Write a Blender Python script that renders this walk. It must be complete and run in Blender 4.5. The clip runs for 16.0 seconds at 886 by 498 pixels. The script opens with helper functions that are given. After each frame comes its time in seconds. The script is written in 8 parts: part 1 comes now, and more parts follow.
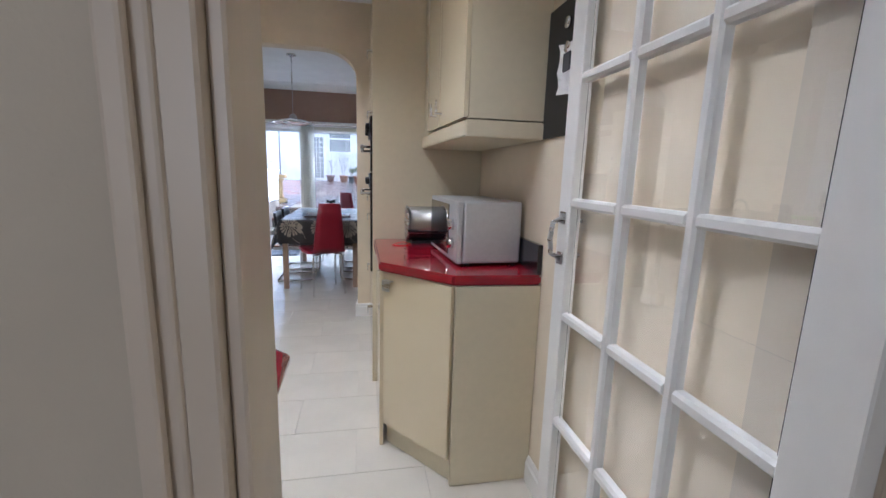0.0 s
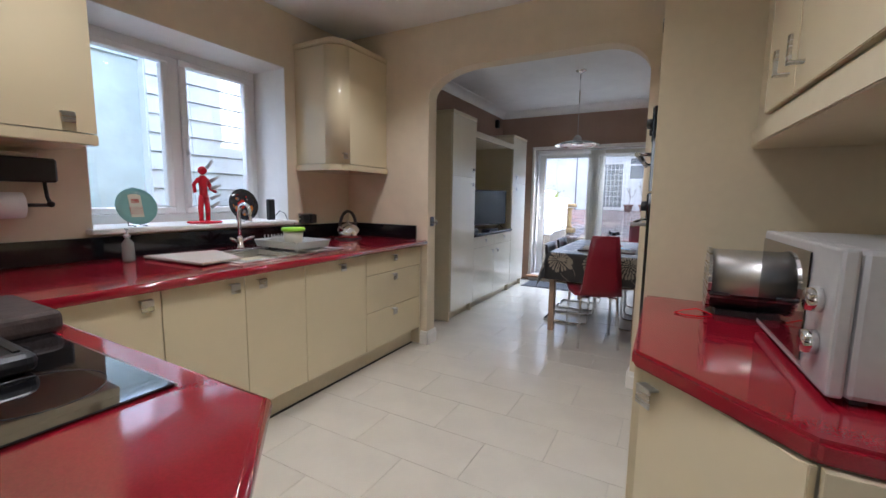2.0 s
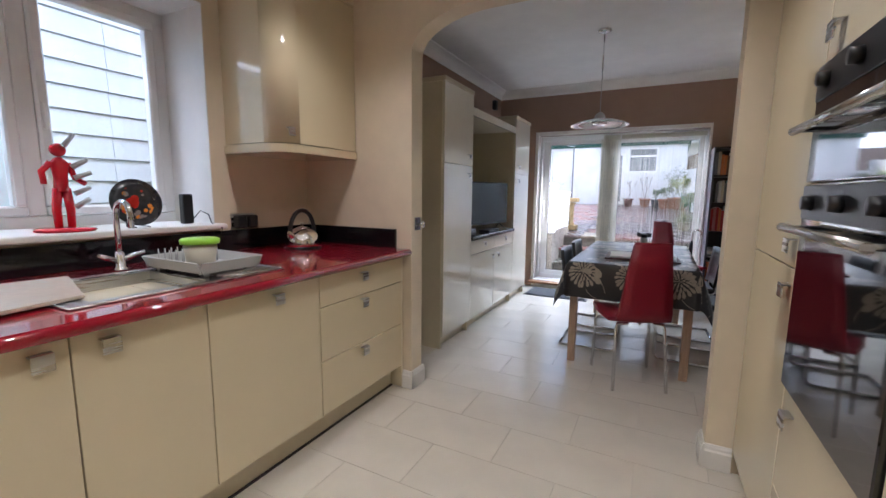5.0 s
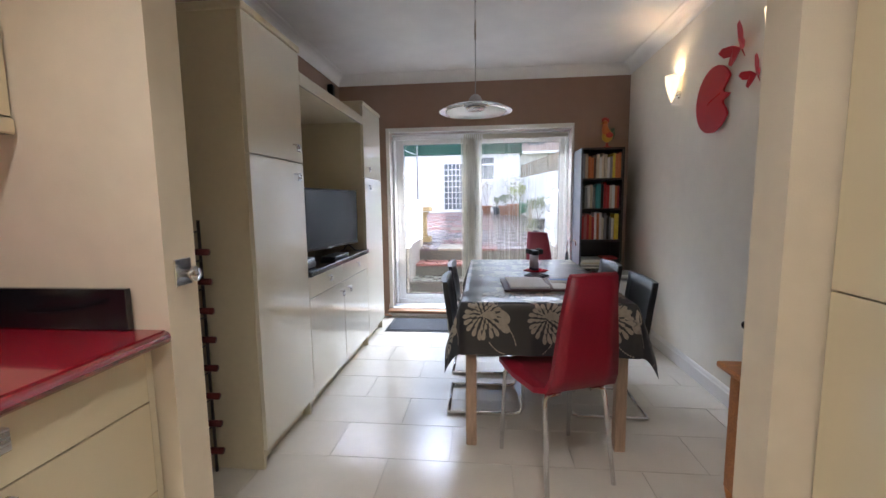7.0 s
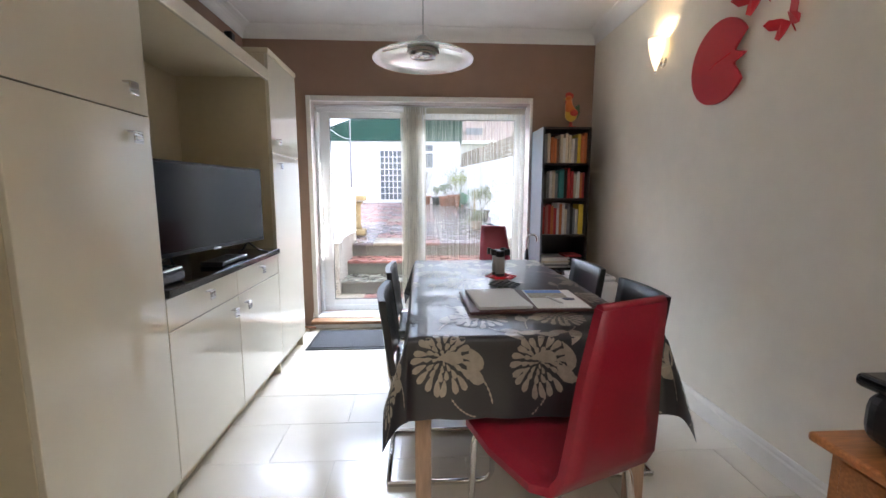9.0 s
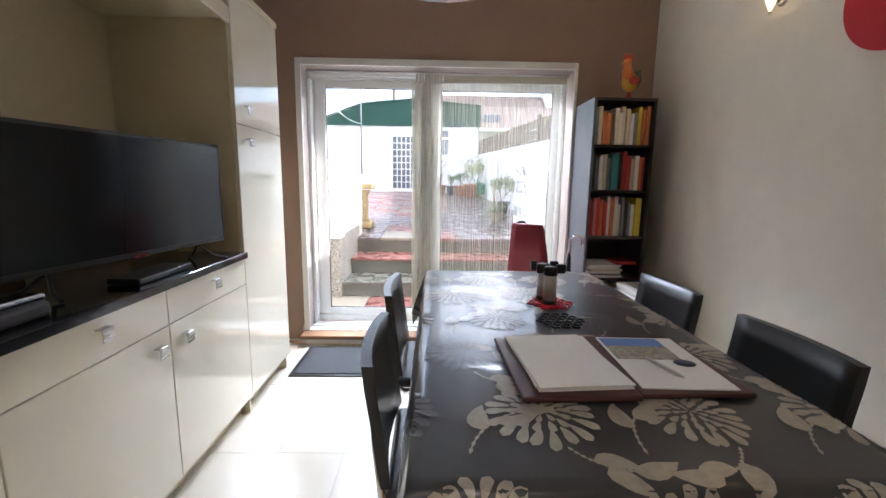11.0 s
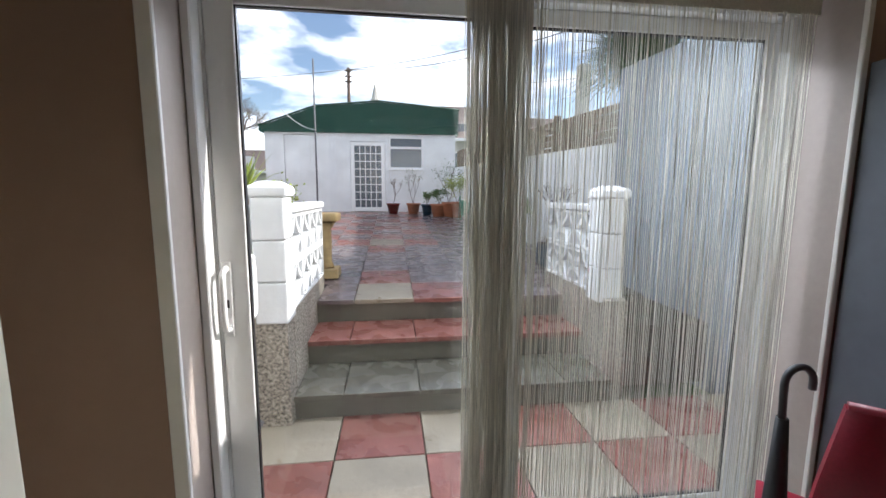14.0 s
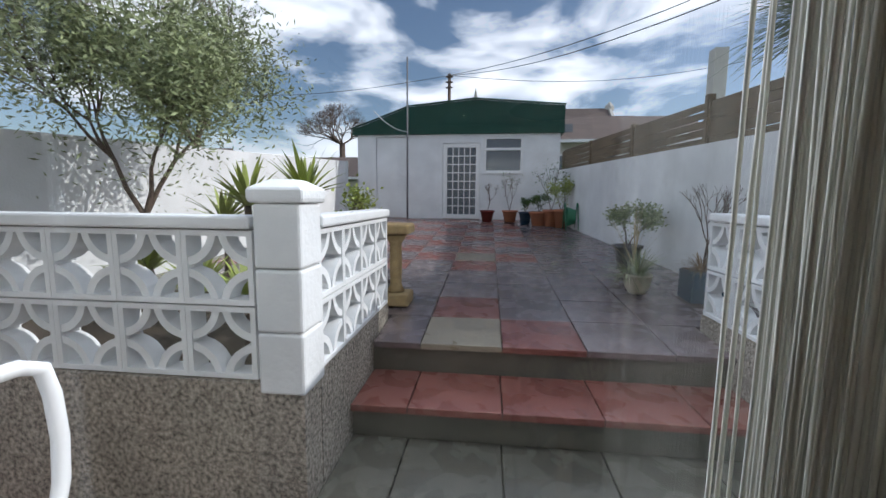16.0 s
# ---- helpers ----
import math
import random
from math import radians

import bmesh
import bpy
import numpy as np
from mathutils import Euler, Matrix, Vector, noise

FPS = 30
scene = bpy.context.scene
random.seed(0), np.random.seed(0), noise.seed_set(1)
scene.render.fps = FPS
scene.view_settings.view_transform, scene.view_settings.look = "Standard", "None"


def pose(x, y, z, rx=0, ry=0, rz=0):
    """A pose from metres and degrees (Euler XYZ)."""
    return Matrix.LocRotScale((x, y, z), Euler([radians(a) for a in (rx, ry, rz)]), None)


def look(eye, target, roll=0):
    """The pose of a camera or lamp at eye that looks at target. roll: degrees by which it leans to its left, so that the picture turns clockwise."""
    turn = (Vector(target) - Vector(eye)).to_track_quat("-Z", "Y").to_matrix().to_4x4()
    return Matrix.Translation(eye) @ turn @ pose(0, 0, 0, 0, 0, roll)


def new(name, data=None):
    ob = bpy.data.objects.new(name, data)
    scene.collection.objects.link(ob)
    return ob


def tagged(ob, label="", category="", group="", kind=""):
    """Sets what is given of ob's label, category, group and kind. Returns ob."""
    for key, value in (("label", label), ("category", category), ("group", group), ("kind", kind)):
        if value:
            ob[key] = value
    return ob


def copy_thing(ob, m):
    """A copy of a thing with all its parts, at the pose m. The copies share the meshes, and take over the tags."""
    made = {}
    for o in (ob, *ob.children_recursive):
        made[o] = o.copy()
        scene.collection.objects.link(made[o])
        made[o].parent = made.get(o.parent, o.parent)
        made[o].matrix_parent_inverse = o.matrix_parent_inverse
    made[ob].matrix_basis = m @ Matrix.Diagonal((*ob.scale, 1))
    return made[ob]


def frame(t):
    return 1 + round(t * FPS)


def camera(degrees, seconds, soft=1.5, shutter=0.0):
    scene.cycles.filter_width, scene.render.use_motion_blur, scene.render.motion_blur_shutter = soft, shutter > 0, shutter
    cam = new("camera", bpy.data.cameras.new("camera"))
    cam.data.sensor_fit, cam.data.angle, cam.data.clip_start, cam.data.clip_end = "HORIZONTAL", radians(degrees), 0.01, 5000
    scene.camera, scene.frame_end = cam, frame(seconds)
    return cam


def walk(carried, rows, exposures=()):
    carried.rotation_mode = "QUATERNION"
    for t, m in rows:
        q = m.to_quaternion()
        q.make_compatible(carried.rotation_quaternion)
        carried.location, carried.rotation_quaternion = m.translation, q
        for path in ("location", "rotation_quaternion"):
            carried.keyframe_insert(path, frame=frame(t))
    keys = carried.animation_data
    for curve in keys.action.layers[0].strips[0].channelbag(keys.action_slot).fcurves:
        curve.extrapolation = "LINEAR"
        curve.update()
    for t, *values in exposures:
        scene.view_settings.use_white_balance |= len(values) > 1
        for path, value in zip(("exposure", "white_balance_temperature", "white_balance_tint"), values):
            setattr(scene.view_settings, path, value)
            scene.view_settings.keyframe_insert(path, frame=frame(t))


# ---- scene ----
cam = camera(94.1, 16.0)
ROWS = [
    (0, 0.048, -0.062, 1.283, 79.83, -1.70, -10.77),
    (0.5, 0.184, 0.118, 1.289, 79.96, -1.39, 2.22),
    (1, 0.192, 0.303, 1.275, 80.80, -1.43, 12.63),
    (1.5, 0.167, 0.495, 1.253, 82.02, -1.08, 21.93),
    (2, 0.171, 0.658, 1.252, 83.05, -0.85, 28.99),
    (2.5, 0.152, 0.716, 1.256, 83.76, -0.85, 34.45),
    (3, 0.148, 0.762, 1.238, 83.60, -0.54, 37.16),
    (5.5, -0.413, 1.721, 1.251, 82.49, -0.18, 21.95),
    (6, -0.531, 2.003, 1.240, 83.12, 0.62, 15.54),
    (6.5, -0.643, 2.297, 1.246, 83.62, 1.00, 9.86),
    (7, -0.713, 2.549, 1.252, 83.66, 0.70, 5.80),
    (7.5, -0.733, 2.846, 1.227, 84.08, 0.45, 1.64),
    (8, -0.759, 3.050, 1.213, 83.88, 0.21, -1.14),
    (8.5, -0.781, 3.183, 1.219, 83.14, 0.03, -3.14),
    (11, -0.792, 3.992, 1.212, 80.92, -0.84, -1.00),
    (11.5, -0.859, 4.348, 1.240, 80.95, -0.94, -2.87),
    (12, -0.948, 4.651, 1.273, 79.59, -0.65, -6.61),
    (12.5, -1.034, 4.955, 1.285, 79.11, 1.08, -8.19),
    (13, -1.106, 5.247, 1.321, 80.66, 0.83, -6.62),
    (13.5, -1.207, 5.603, 1.349, 82.55, 1.08, -8.09),
    (14, -1.195, 5.945, 1.374, 82.43, -0.31, -7.15),
    (14.5, -1.162, 6.269, 1.361, 83.37, 0.32, -5.55),
    (15, -1.168, 6.529, 1.402, 84.39, 0.23, -3.07),
    (15.5, -1.128, 6.756, 1.411, 84.11, -0.11, 1.17),
    (16, -1.110, 6.952, 1.374, 83.15, -0.54, 6.30),
]
walk(cam, [(t, pose(x, y, z, rx, ry, rz)) for t, x, y, z, rx, ry, rz in ROWS],
     [(0.0, 1.7, 5050, 14), (1.5, 1.45, 5400, 14), (3.0, 1.4, 5500, 15), (5.5, 1.45, 5700, 16), (8.5, 2.0, 5900, 14), (11.0, 1.9, 6100, 14), (12.5, 1.45, 6250, 15), (13.5, 0.8, 6250, 14), (14.5, 0.1, 6350, 10), (15.0, -0.2, 6100, 10), (15.5, -0.42, 6050, 10), (16.0, -0.6, 6000, 10)])

# light: sun high beyond the garden, to its east side
SUN_AZ, SUN_EL = radians(82), radians(33)
world = bpy.data.worlds.new("world")
scene.world = world
world.use_nodes = True
wn, wl = world.node_tree.nodes, world.node_tree.links
sky = wn.new("ShaderNodeTexSky")
sky.sky_type, sky.sun_disc = "NISHITA", False
sky.sun_elevation, sky.sun_rotation = SUN_EL, SUN_AZ
sky_coord = wn.new("ShaderNodeTexCoord")
sky_map = wn.new("ShaderNodeMapping")
sky_map.inputs["Scale"].default_value = (1.0, 1.0, 2.6)
wl.new(sky_coord.outputs["Generated"], sky_map.inputs["Vector"])
cloud = wn.new("ShaderNodeTexNoise")
cloud.inputs["Scale"].default_value, cloud.inputs["Detail"].default_value = 2.6, 9.0
cloud.inputs["Roughness"].default_value, cloud.inputs["Distortion"].default_value = 0.55, 0.25
wl.new(sky_map.outputs["Vector"], cloud.inputs["Vector"])
cover = wn.new("ShaderNodeValToRGB")
cover.color_ramp.elements[0].position, cover.color_ramp.elements[1].position = 0.47, 0.61
wl.new(cloud.outputs["Fac"], cover.inputs["Fac"])
puff = wn.new("ShaderNodeTexNoise")
puff.inputs["Scale"].default_value, puff.inputs["Detail"].default_value = 7.0, 6.0
wl.new(sky_map.outputs["Vector"], puff.inputs["Vector"])
puff_tone = wn.new("ShaderNodeValToRGB")
puff_tone.color_ramp.elements[0].position, puff_tone.color_ramp.elements[0].color = 0.35, (10.0, 10.6, 11.4, 1)
puff_tone.color_ramp.elements[1].position, puff_tone.color_ramp.elements[1].color = 0.62, (14.0, 14.1, 14.4, 1)
wl.new(puff.outputs["Fac"], puff_tone.inputs["Fac"])
sky_mix = wn.new("ShaderNodeMixRGB")
wl.new(cover.outputs["Color"], sky_mix.inputs[0])
wl.new(sky.outputs["Color"], sky_mix.inputs[1])
wl.new(puff_tone.outputs["Color"], sky_mix.inputs[2])
wl.new(sky_mix.outputs["Color"], wn["Background"].inputs["Color"])
wn["Background"].inputs["Strength"].default_value = 0.15

sun = new("sun", bpy.data.lights.new("sun", "SUN"))
sun.data.energy, sun.data.angle, sun.data.color = 4.4, radians(0.5), (1.0, 0.95, 0.87)
sun_from = Vector((math.sin(SUN_AZ) * math.cos(SUN_EL), math.cos(SUN_AZ) * math.cos(SUN_EL), math.sin(SUN_EL)))
sun.matrix_world = look(sun_from * 50, (0, 0, 0))


def area(name, at, target, w, h, energy, color):
    lamp = new(name, bpy.data.lights.new(name, "AREA"))
    lamp.data.shape, lamp.data.size, lamp.data.size_y = "RECTANGLE", w, h
    lamp.data.energy, lamp.data.color = energy, color
    lamp.matrix_world = look(at, target)
    return lamp


# added lamp above the garden door, out of view, as extra sky light
area("door_sky_fill", (-0.8, 8.7, 3.1), (0.1, 5.0, 0.95), 2.0, 0.9, 108, (0.82, 0.90, 1.0))
area("hall_daylight", (-0.5, -2.1, 1.5), (-0.1, 0.5, 1.1), 0.9, 1.1, 3.6, (1.0, 0.95, 0.87))
# added lamp high over the side passage, unseen, strengthening the window's daylight
area("window_sky_fill", (-3.55, 2.2, 3.3), (-1.6, 2.2, 0.6), 1.2, 0.9, 34, (0.82, 0.90, 1.0))
DOWNLIGHTS = [(-1.5, 1.3), (-0.4, 1.5), (-1.5, 2.8), (-0.5, 2.9), (-0.2, 0.9)]
for lx, ly in DOWNLIGHTS:
    lamp = new("downlight_beam", bpy.data.lights.new("downlight_beam", "SPOT"))
    lamp.data.energy, lamp.data.color, lamp.data.spot_size, lamp.data.spot_blend = 13, (1.0, 0.93, 0.82), radians(125), 0.8
    lamp.data.shadow_soft_size = 0.05
    lamp.location = (lx, ly, 2.515)
SCONCES = [(0.74, 5.97), (0.74, 4.83)]
for lx, ly in SCONCES:
    lamp = new("sconce_bulb", bpy.data.lights.new("sconce_bulb", "POINT"))
    lamp.data.energy, lamp.data.color, lamp.data.shadow_soft_size = 1.3, (1.0, 0.82, 0.55), 0.03
    lamp.location = (lx - 0.06, ly, 2.14)


# ---- materials ----
def material(name, color, rough=0.5, metal=0.0, tone=0.0, grain=40.0, stain=0.0, patch=1.5, bump=0.0, bump_scale=150.0, coat=0.0,
             spec=0.5, transmission=0.0, per_object=0.0, island=0.0, rough_var=0.0, stretch=(1, 1, 1)):
    """Principled with fine grain, broad patches and relief, in metres."""
    m = bpy.data.materials.new(name)
    m.use_nodes = True
    n, l = m.node_tree.nodes, m.node_tree.links
    p = n["Principled BSDF"]
    p.inputs["Roughness"].default_value, p.inputs["Metallic"].default_value = rough, metal
    p.inputs["Coat Weight"].default_value, p.inputs["Coat Roughness"].default_value = coat, 0.04
    p.inputs["Specular IOR Level"].default_value = spec
    p.inputs["Transmission Weight"].default_value = transmission
    p.inputs["Base Color"].default_value = (*color, 1)
    coord = n.new("ShaderNodeTexCoord")
    mapping = n.new("ShaderNodeMapping")
    mapping.inputs["Scale"].default_value = stretch
    l.new(coord.outputs["Object"], mapping.inputs["Vector"])
    vec = mapping.outputs["Vector"]

    def tex(scale, detail=4.0):
        t = n.new("ShaderNodeTexNoise")
        t.inputs["Scale"].default_value, t.inputs["Detail"].default_value = scale, detail
        l.new(vec, t.inputs["Vector"])
        return t.outputs["Fac"]

    if tone or stain or per_object or island:
        factor = n.new("ShaderNodeValue")
        factor.outputs[0].default_value = 1.0
        out = factor.outputs[0]
        for amount, source in ((tone, tex(grain) if tone else None), (stain, tex(patch, 6.0) if stain else None),
                               (per_object, n.new("ShaderNodeObjectInfo").outputs["Random"] if per_object else None),
                               (island, n.new("ShaderNodeNewGeometry").outputs["Random Per Island"] if island else None)):
            if amount:
                r = n.new("ShaderNodeMapRange")
                if source.node.type == "TEX_NOISE":
                    r.inputs["From Min"].default_value, r.inputs["From Max"].default_value = 0.3, 0.7
                r.inputs["To Min"].default_value, r.inputs["To Max"].default_value = 1 - amount, 1 + amount
                l.new(source, r.inputs["Value"])
                mul = n.new("ShaderNodeMath")
                mul.operation = "MULTIPLY"
                l.new(out, mul.inputs[0])
                l.new(r.outputs["Result"], mul.inputs[1])
                out = mul.outputs[0]
        mix = n.new("ShaderNodeVectorMath")
        mix.operation = "SCALE"
        mix.inputs[0].default_value = color
        l.new(out, mix.inputs["Scale"])
        l.new(mix.outputs[0], p.inputs["Base Color"])
    if rough_var:
        r = n.new("ShaderNodeMapRange")
        r.inputs["From Min"].default_value, r.inputs["From Max"].default_value = 0.35, 0.65
        r.inputs["To Min"].default_value, r.inputs["To Max"].default_value = max(0.02, rough - rough_var), rough + rough_var
        l.new(tex(patch * 2.3, 5.0), r.inputs["Value"])
        l.new(r.outputs["Result"], p.inputs["Roughness"])
    if bump:
        b = n.new("ShaderNodeBump")
        b.inputs["Strength"].default_value, b.inputs["Distance"].default_value = 1.0, bump
        l.new(tex(bump_scale, 3.0), b.inputs["Height"])
        l.new(b.outputs["Normal"], p.inputs["Normal"])
    return m


def glowing(name, color, strength):
    m = material(name, color, 0.4)
    p = m.node_tree.nodes["Principled BSDF"]
    p.inputs["Emission Color"].default_value, p.inputs["Emission Strength"].default_value = (*color, 1), strength
    return m


CREAM_WALL = material("cream_wall_paint", (0.73, 0.63, 0.475), 0.85, tone=0.03, grain=9, stain=0.05, bump=0.0006, bump_scale=220)
PALE_WALL = material("pale_cream_wall_paint", (0.82, 0.77, 0.67), 0.8, tone=0.02, grain=9, stain=0.04, bump=0.0006, bump_scale=220)
BROWN_WALL = material("mocha_wall_paint", (0.33, 0.22, 0.165), 0.85, tone=0.03, grain=9, stain=0.05, bump=0.0006, bump_scale=220)
HALL_WALL = material("hall_wall_paint", (0.60, 0.53, 0.42), 0.8, tone=0.03, grain=8, stain=0.05, bump=0.0006, bump_scale=200)
CEILING_PAINT = material("white_ceiling_paint", (0.84, 0.83, 0.81), 0.9, tone=0.02, grain=6, stain=0.03, bump=0.0005)
WHITE_TRIM = material("white_gloss_trim", (0.78, 0.76, 0.72), 0.32, tone=0.02, grain=12, stain=0.03, bump=0.0002, bump_scale=60)
CREAM_TRIM = material("cream_gloss_trim", (0.66, 0.57, 0.46), 0.35, tone=0.02, grain=12, stain=0.04, bump=0.0002, bump_scale=60)
UPVC = material("white_upvc", (0.80, 0.80, 0.79), 0.28, tone=0.01, grain=12, stain=0.03)
TILE = material("pale_stone_floor_tile", (0.64, 0.59, 0.50), 0.19, tone=0.03, grain=5, stain=0.03, patch=1.2, per_object=0.012, rough_var=0.05, bump=0.00006, bump_scale=140)
GROUT = material("grey_grout", (0.58, 0.54, 0.46), 0.9, tone=0.05)
CREAM_GLOSS = material("cream_gloss_door", (0.68, 0.585, 0.39), 0.10, coat=0.6, stain=0.02, patch=3, bump=0.00012, bump_scale=9)
CREAM_SIDE = material("cream_matt_panel", (0.63, 0.555, 0.39), 0.45, tone=0.02, grain=30, stain=0.03)
DINING_GLOSS = material("ivory_gloss_door", (0.75, 0.70, 0.57), 0.09, coat=0.6, stain=0.02, patch=3, bump=0.00012, bump_scale=9)
RED_TOP = material("deep_red_quartz", (0.26, 0.007, 0.018), 0.10, tone=0.08, grain=260, stain=0.05, coat=0.6, rough_var=0.03)
BLACK_STONE = material("black_polished_stone", (0.008, 0.008, 0.010), 0.10, tone=0.3, grain=400, coat=0.3)
BLACK_GLASS = material("black_ceramic_glass", (0.006, 0.006, 0.007), 0.04, coat=1.0)
STEEL = material("brushed_steel", (0.55, 0.54, 0.52), 0.28, metal=1.0, tone=0.06, grain=60, stretch=(1, 1, 25), rough_var=0.06)
CHROME = material("chrome", (0.72, 0.72, 0.72), 0.08, metal=1.0, stain=0.04)
BLACK_PLASTIC = material("black_plastic", (0.015, 0.015, 0.016), 0.35, tone=0.1, grain=80, bump=0.0002)
DARK_GREY = material("dark_grey_plastic", (0.06, 0.06, 0.065), 0.4, tone=0.06, grain=60)
SCREEN = material("television_screen", (0.012, 0.014, 0.016), 0.14, spec=0.4)
RED_LEATHER = material("deep_red_leather", (0.25, 0.006, 0.022), 0.42, tone=0.08, grain=120, stain=0.08, bump=0.0004, bump_scale=420)
BLACK_LEATHER = material("black_leather", (0.018, 0.019, 0.022), 0.30, tone=0.1, grain=120, stain=0.08, bump=0.0004, bump_scale=420)
PINE = material("orange_pine", (0.42, 0.17, 0.055), 0.35, tone=0.22, grain=9, stain=0.10, stretch=(1.5, 14, 14), bump=0.0002, bump_scale=30, coat=0.2)
OAK = material("worn_oak", (0.30, 0.15, 0.07), 0.5, tone=0.25, grain=8, stain=0.15, stretch=(1.5, 16, 16), bump=0.0005, bump_scale=30)
PALE_WOOD = material("pale_table_wood", (0.42, 0.29, 0.20), 0.45, tone=0.15, grain=8, stretch=(14, 14, 1.5), stain=0.08)
DARK_WOOD = material("black_brown_shelf", (0.018, 0.013, 0.012), 0.35, tone=0.3, grain=10, stretch=(14, 14, 1.5), stain=0.1)
# black-brown shelf side with its grey sheen put into the colour
SHELF_SHEEN = material("shelf_side_sheen", (0.10, 0.11, 0.13), 0.3, tone=0.1, grain=10, stain=0.1)
GLASS = material("clear_glass", (1, 1, 1), 0.0, transmission=1.0)
FROSTED = material("frosted_glass", (0.72, 0.90, 0.88), 0.14, transmission=0.85, tone=0.02)
PAPER = material("white_paper", (0.78, 0.78, 0.77), 0.8, tone=0.02, grain=10, bump=0.0003, bump_scale=60)
TAN_LEATHER = material("dark_maroon_leather", (0.07, 0.022, 0.018), 0.45, tone=0.15, grain=40, bump=0.0004, bump_scale=300)
SILVER = material("silver_plastic", (0.50, 0.50, 0.50), 0.33, metal=0.35, tone=0.03, grain=60)
RED_PLASTIC = material("bright_red_plastic", (0.62, 0.010, 0.022), 0.22, stain=0.04, coat=0.3)
GREEN_PLASTIC = material("lime_green_plastic", (0.35, 0.72, 0.05), 0.35, stain=0.04)
GREY_PLASTIC = material("pale_grey_plastic", (0.42, 0.42, 0.40), 0.4, stain=0.05)
LINEN = material("cream_plastic", (0.62, 0.58, 0.48), 0.4, stain=0.05)
MAT_RUBBER = material("charcoal_door_mat", (0.045, 0.047, 0.052), 0.9, tone=0.25, grain=300, stain=0.1, bump=0.002, bump_scale=400)
STRINGS = material("cream_string", (0.72, 0.69, 0.60), 0.6, island=0.25, tone=0.1, grain=3)
WARM_SHADE = glowing("lit_glass_shade", (1.0, 0.76, 0.42), 0.55)
BULB = glowing("downlight_lens", (1.0, 0.86, 0.68), 9.0)


# ---- mesh helpers ----
def box(bm, x0, x1, y0, y1, z0, z1, m=None, bevel=0.0, seg=1):
    made = bmesh.ops.create_cube(bm, size=1.0)["verts"]
    bmesh.ops.scale(bm, vec=(abs(x1 - x0), abs(y1 - y0), abs(z1 - z0)), verts=made)
    bmesh.ops.translate(bm, vec=((x0 + x1) / 2, (y0 + y1) / 2, (z0 + z1) / 2), verts=made)
    if bevel:
        edges = list({e for v in made for e in v.link_edges})
        done = bmesh.ops.bevel(bm, geom=edges, offset=bevel, segments=seg, affect="EDGES", profile=0.5)
        made = done["verts"] if not made[0].is_valid else [v for v in {*done["verts"], *[v for v in made if v.is_valid]}]
    if m is not None:
        bmesh.ops.transform(bm, matrix=m, verts=made)
    return made


def ring(bm, points, radii, sides=10, closed=False, cap=True):
    """A tube along points."""
    rings, n = [], len(points)
    points = [Vector(p) for p in points]
    radii = radii if isinstance(radii, (list, tuple)) else [radii] * n
    up = None
    for i, p in enumerate(points):
        a = points[(i - 1) % n] if closed or i else p
        b = points[(i + 1) % n] if closed or i < n - 1 else p
        d = (b - a).normalized()
        if up is None:
            up = d.orthogonal().normalized()
        up = (up - d * up.dot(d)).normalized()
        side = d.cross(up)
        rings.append([bm.verts.new(p + radii[i] * (math.cos(2 * math.pi * k / sides) * up + math.sin(2 * math.pi * k / sides) * side)) for k in range(sides)])
    for i in range(n if closed else n - 1):
        r, s = rings[i], rings[(i + 1) % n]
        for k in range(sides):
            f = bm.faces.new((r[k], r[(k + 1) % sides], s[(k + 1) % sides], s[k]))
            f.smooth = True
    if cap and not closed:
        bm.faces.new(list(reversed(rings[0])))
        bm.faces.new(rings[-1])


def lathe(bm, profile, at=(0, 0, 0), sides=24, m=None, smooth=True):
    """Turns (radius, z) pairs about the upright axis through at."""
    rings = []
    for r, z in profile:
        vs = [bm.verts.new((at[0] + r * math.cos(2 * math.pi * k / sides), at[1] + r * math.sin(2 * math.pi * k / sides), at[2] + z)) for k in range(sides)] if r > 1e-5 \
            else [bm.verts.new((at[0], at[1], at[2] + z))]
        rings.append(vs)
    for a, b in zip(rings, rings[1:]):
        for k in range(sides):
            j = (k + 1) % sides
            quad = [a[k % len(a)], a[j % len(a)], b[j % len(b)], b[k % len(b)]]
            quad = list(dict.fromkeys(quad))
            if len(quad) > 2:
                f = bm.faces.new(quad)
                f.smooth = smooth
    if m is not None:
        bmesh.ops.transform(bm, matrix=m, verts=[v for r in rings for v in r])


def prism(bm, outline, lo, hi, axis="z", bevel=0.0):
    """An outline pushed out from lo to hi along an axis; outline pairs are the two other axes in order."""
    def at(a, b, c):
        return {"z": (a, b, c), "y": (a, c, b), "x": (c, a, b)}[axis]
    low = [bm.verts.new(at(a, b, lo)) for a, b in outline]
    high = [bm.verts.new(at(a, b, hi)) for a, b in outline]
    faces = [bm.faces.new(low), bm.faces.new(high)]
    n = len(outline)
    faces += [bm.faces.new((low[i], low[(i + 1) % n], high[(i + 1) % n], high[i])) for i in range(n)]
    bmesh.ops.recalc_face_normals(bm, faces=faces)
    if bevel:
        bmesh.ops.bevel(bm, geom=list({e for f in faces for e in f.edges}), offset=bevel, segments=2, affect="EDGES")
    return low + high


def mesh(name, bm, mat, at=(0, 0, 0)):
    if at != (0, 0, 0):
        bmesh.ops.translate(bm, vec=-Vector(at), verts=bm.verts)
    data = bpy.data.meshes.new(name)
    bm.to_mesh(data)
    bm.free()
    data.materials.append(mat)
    ob = new(name, data)
    ob.location = at
    return ob


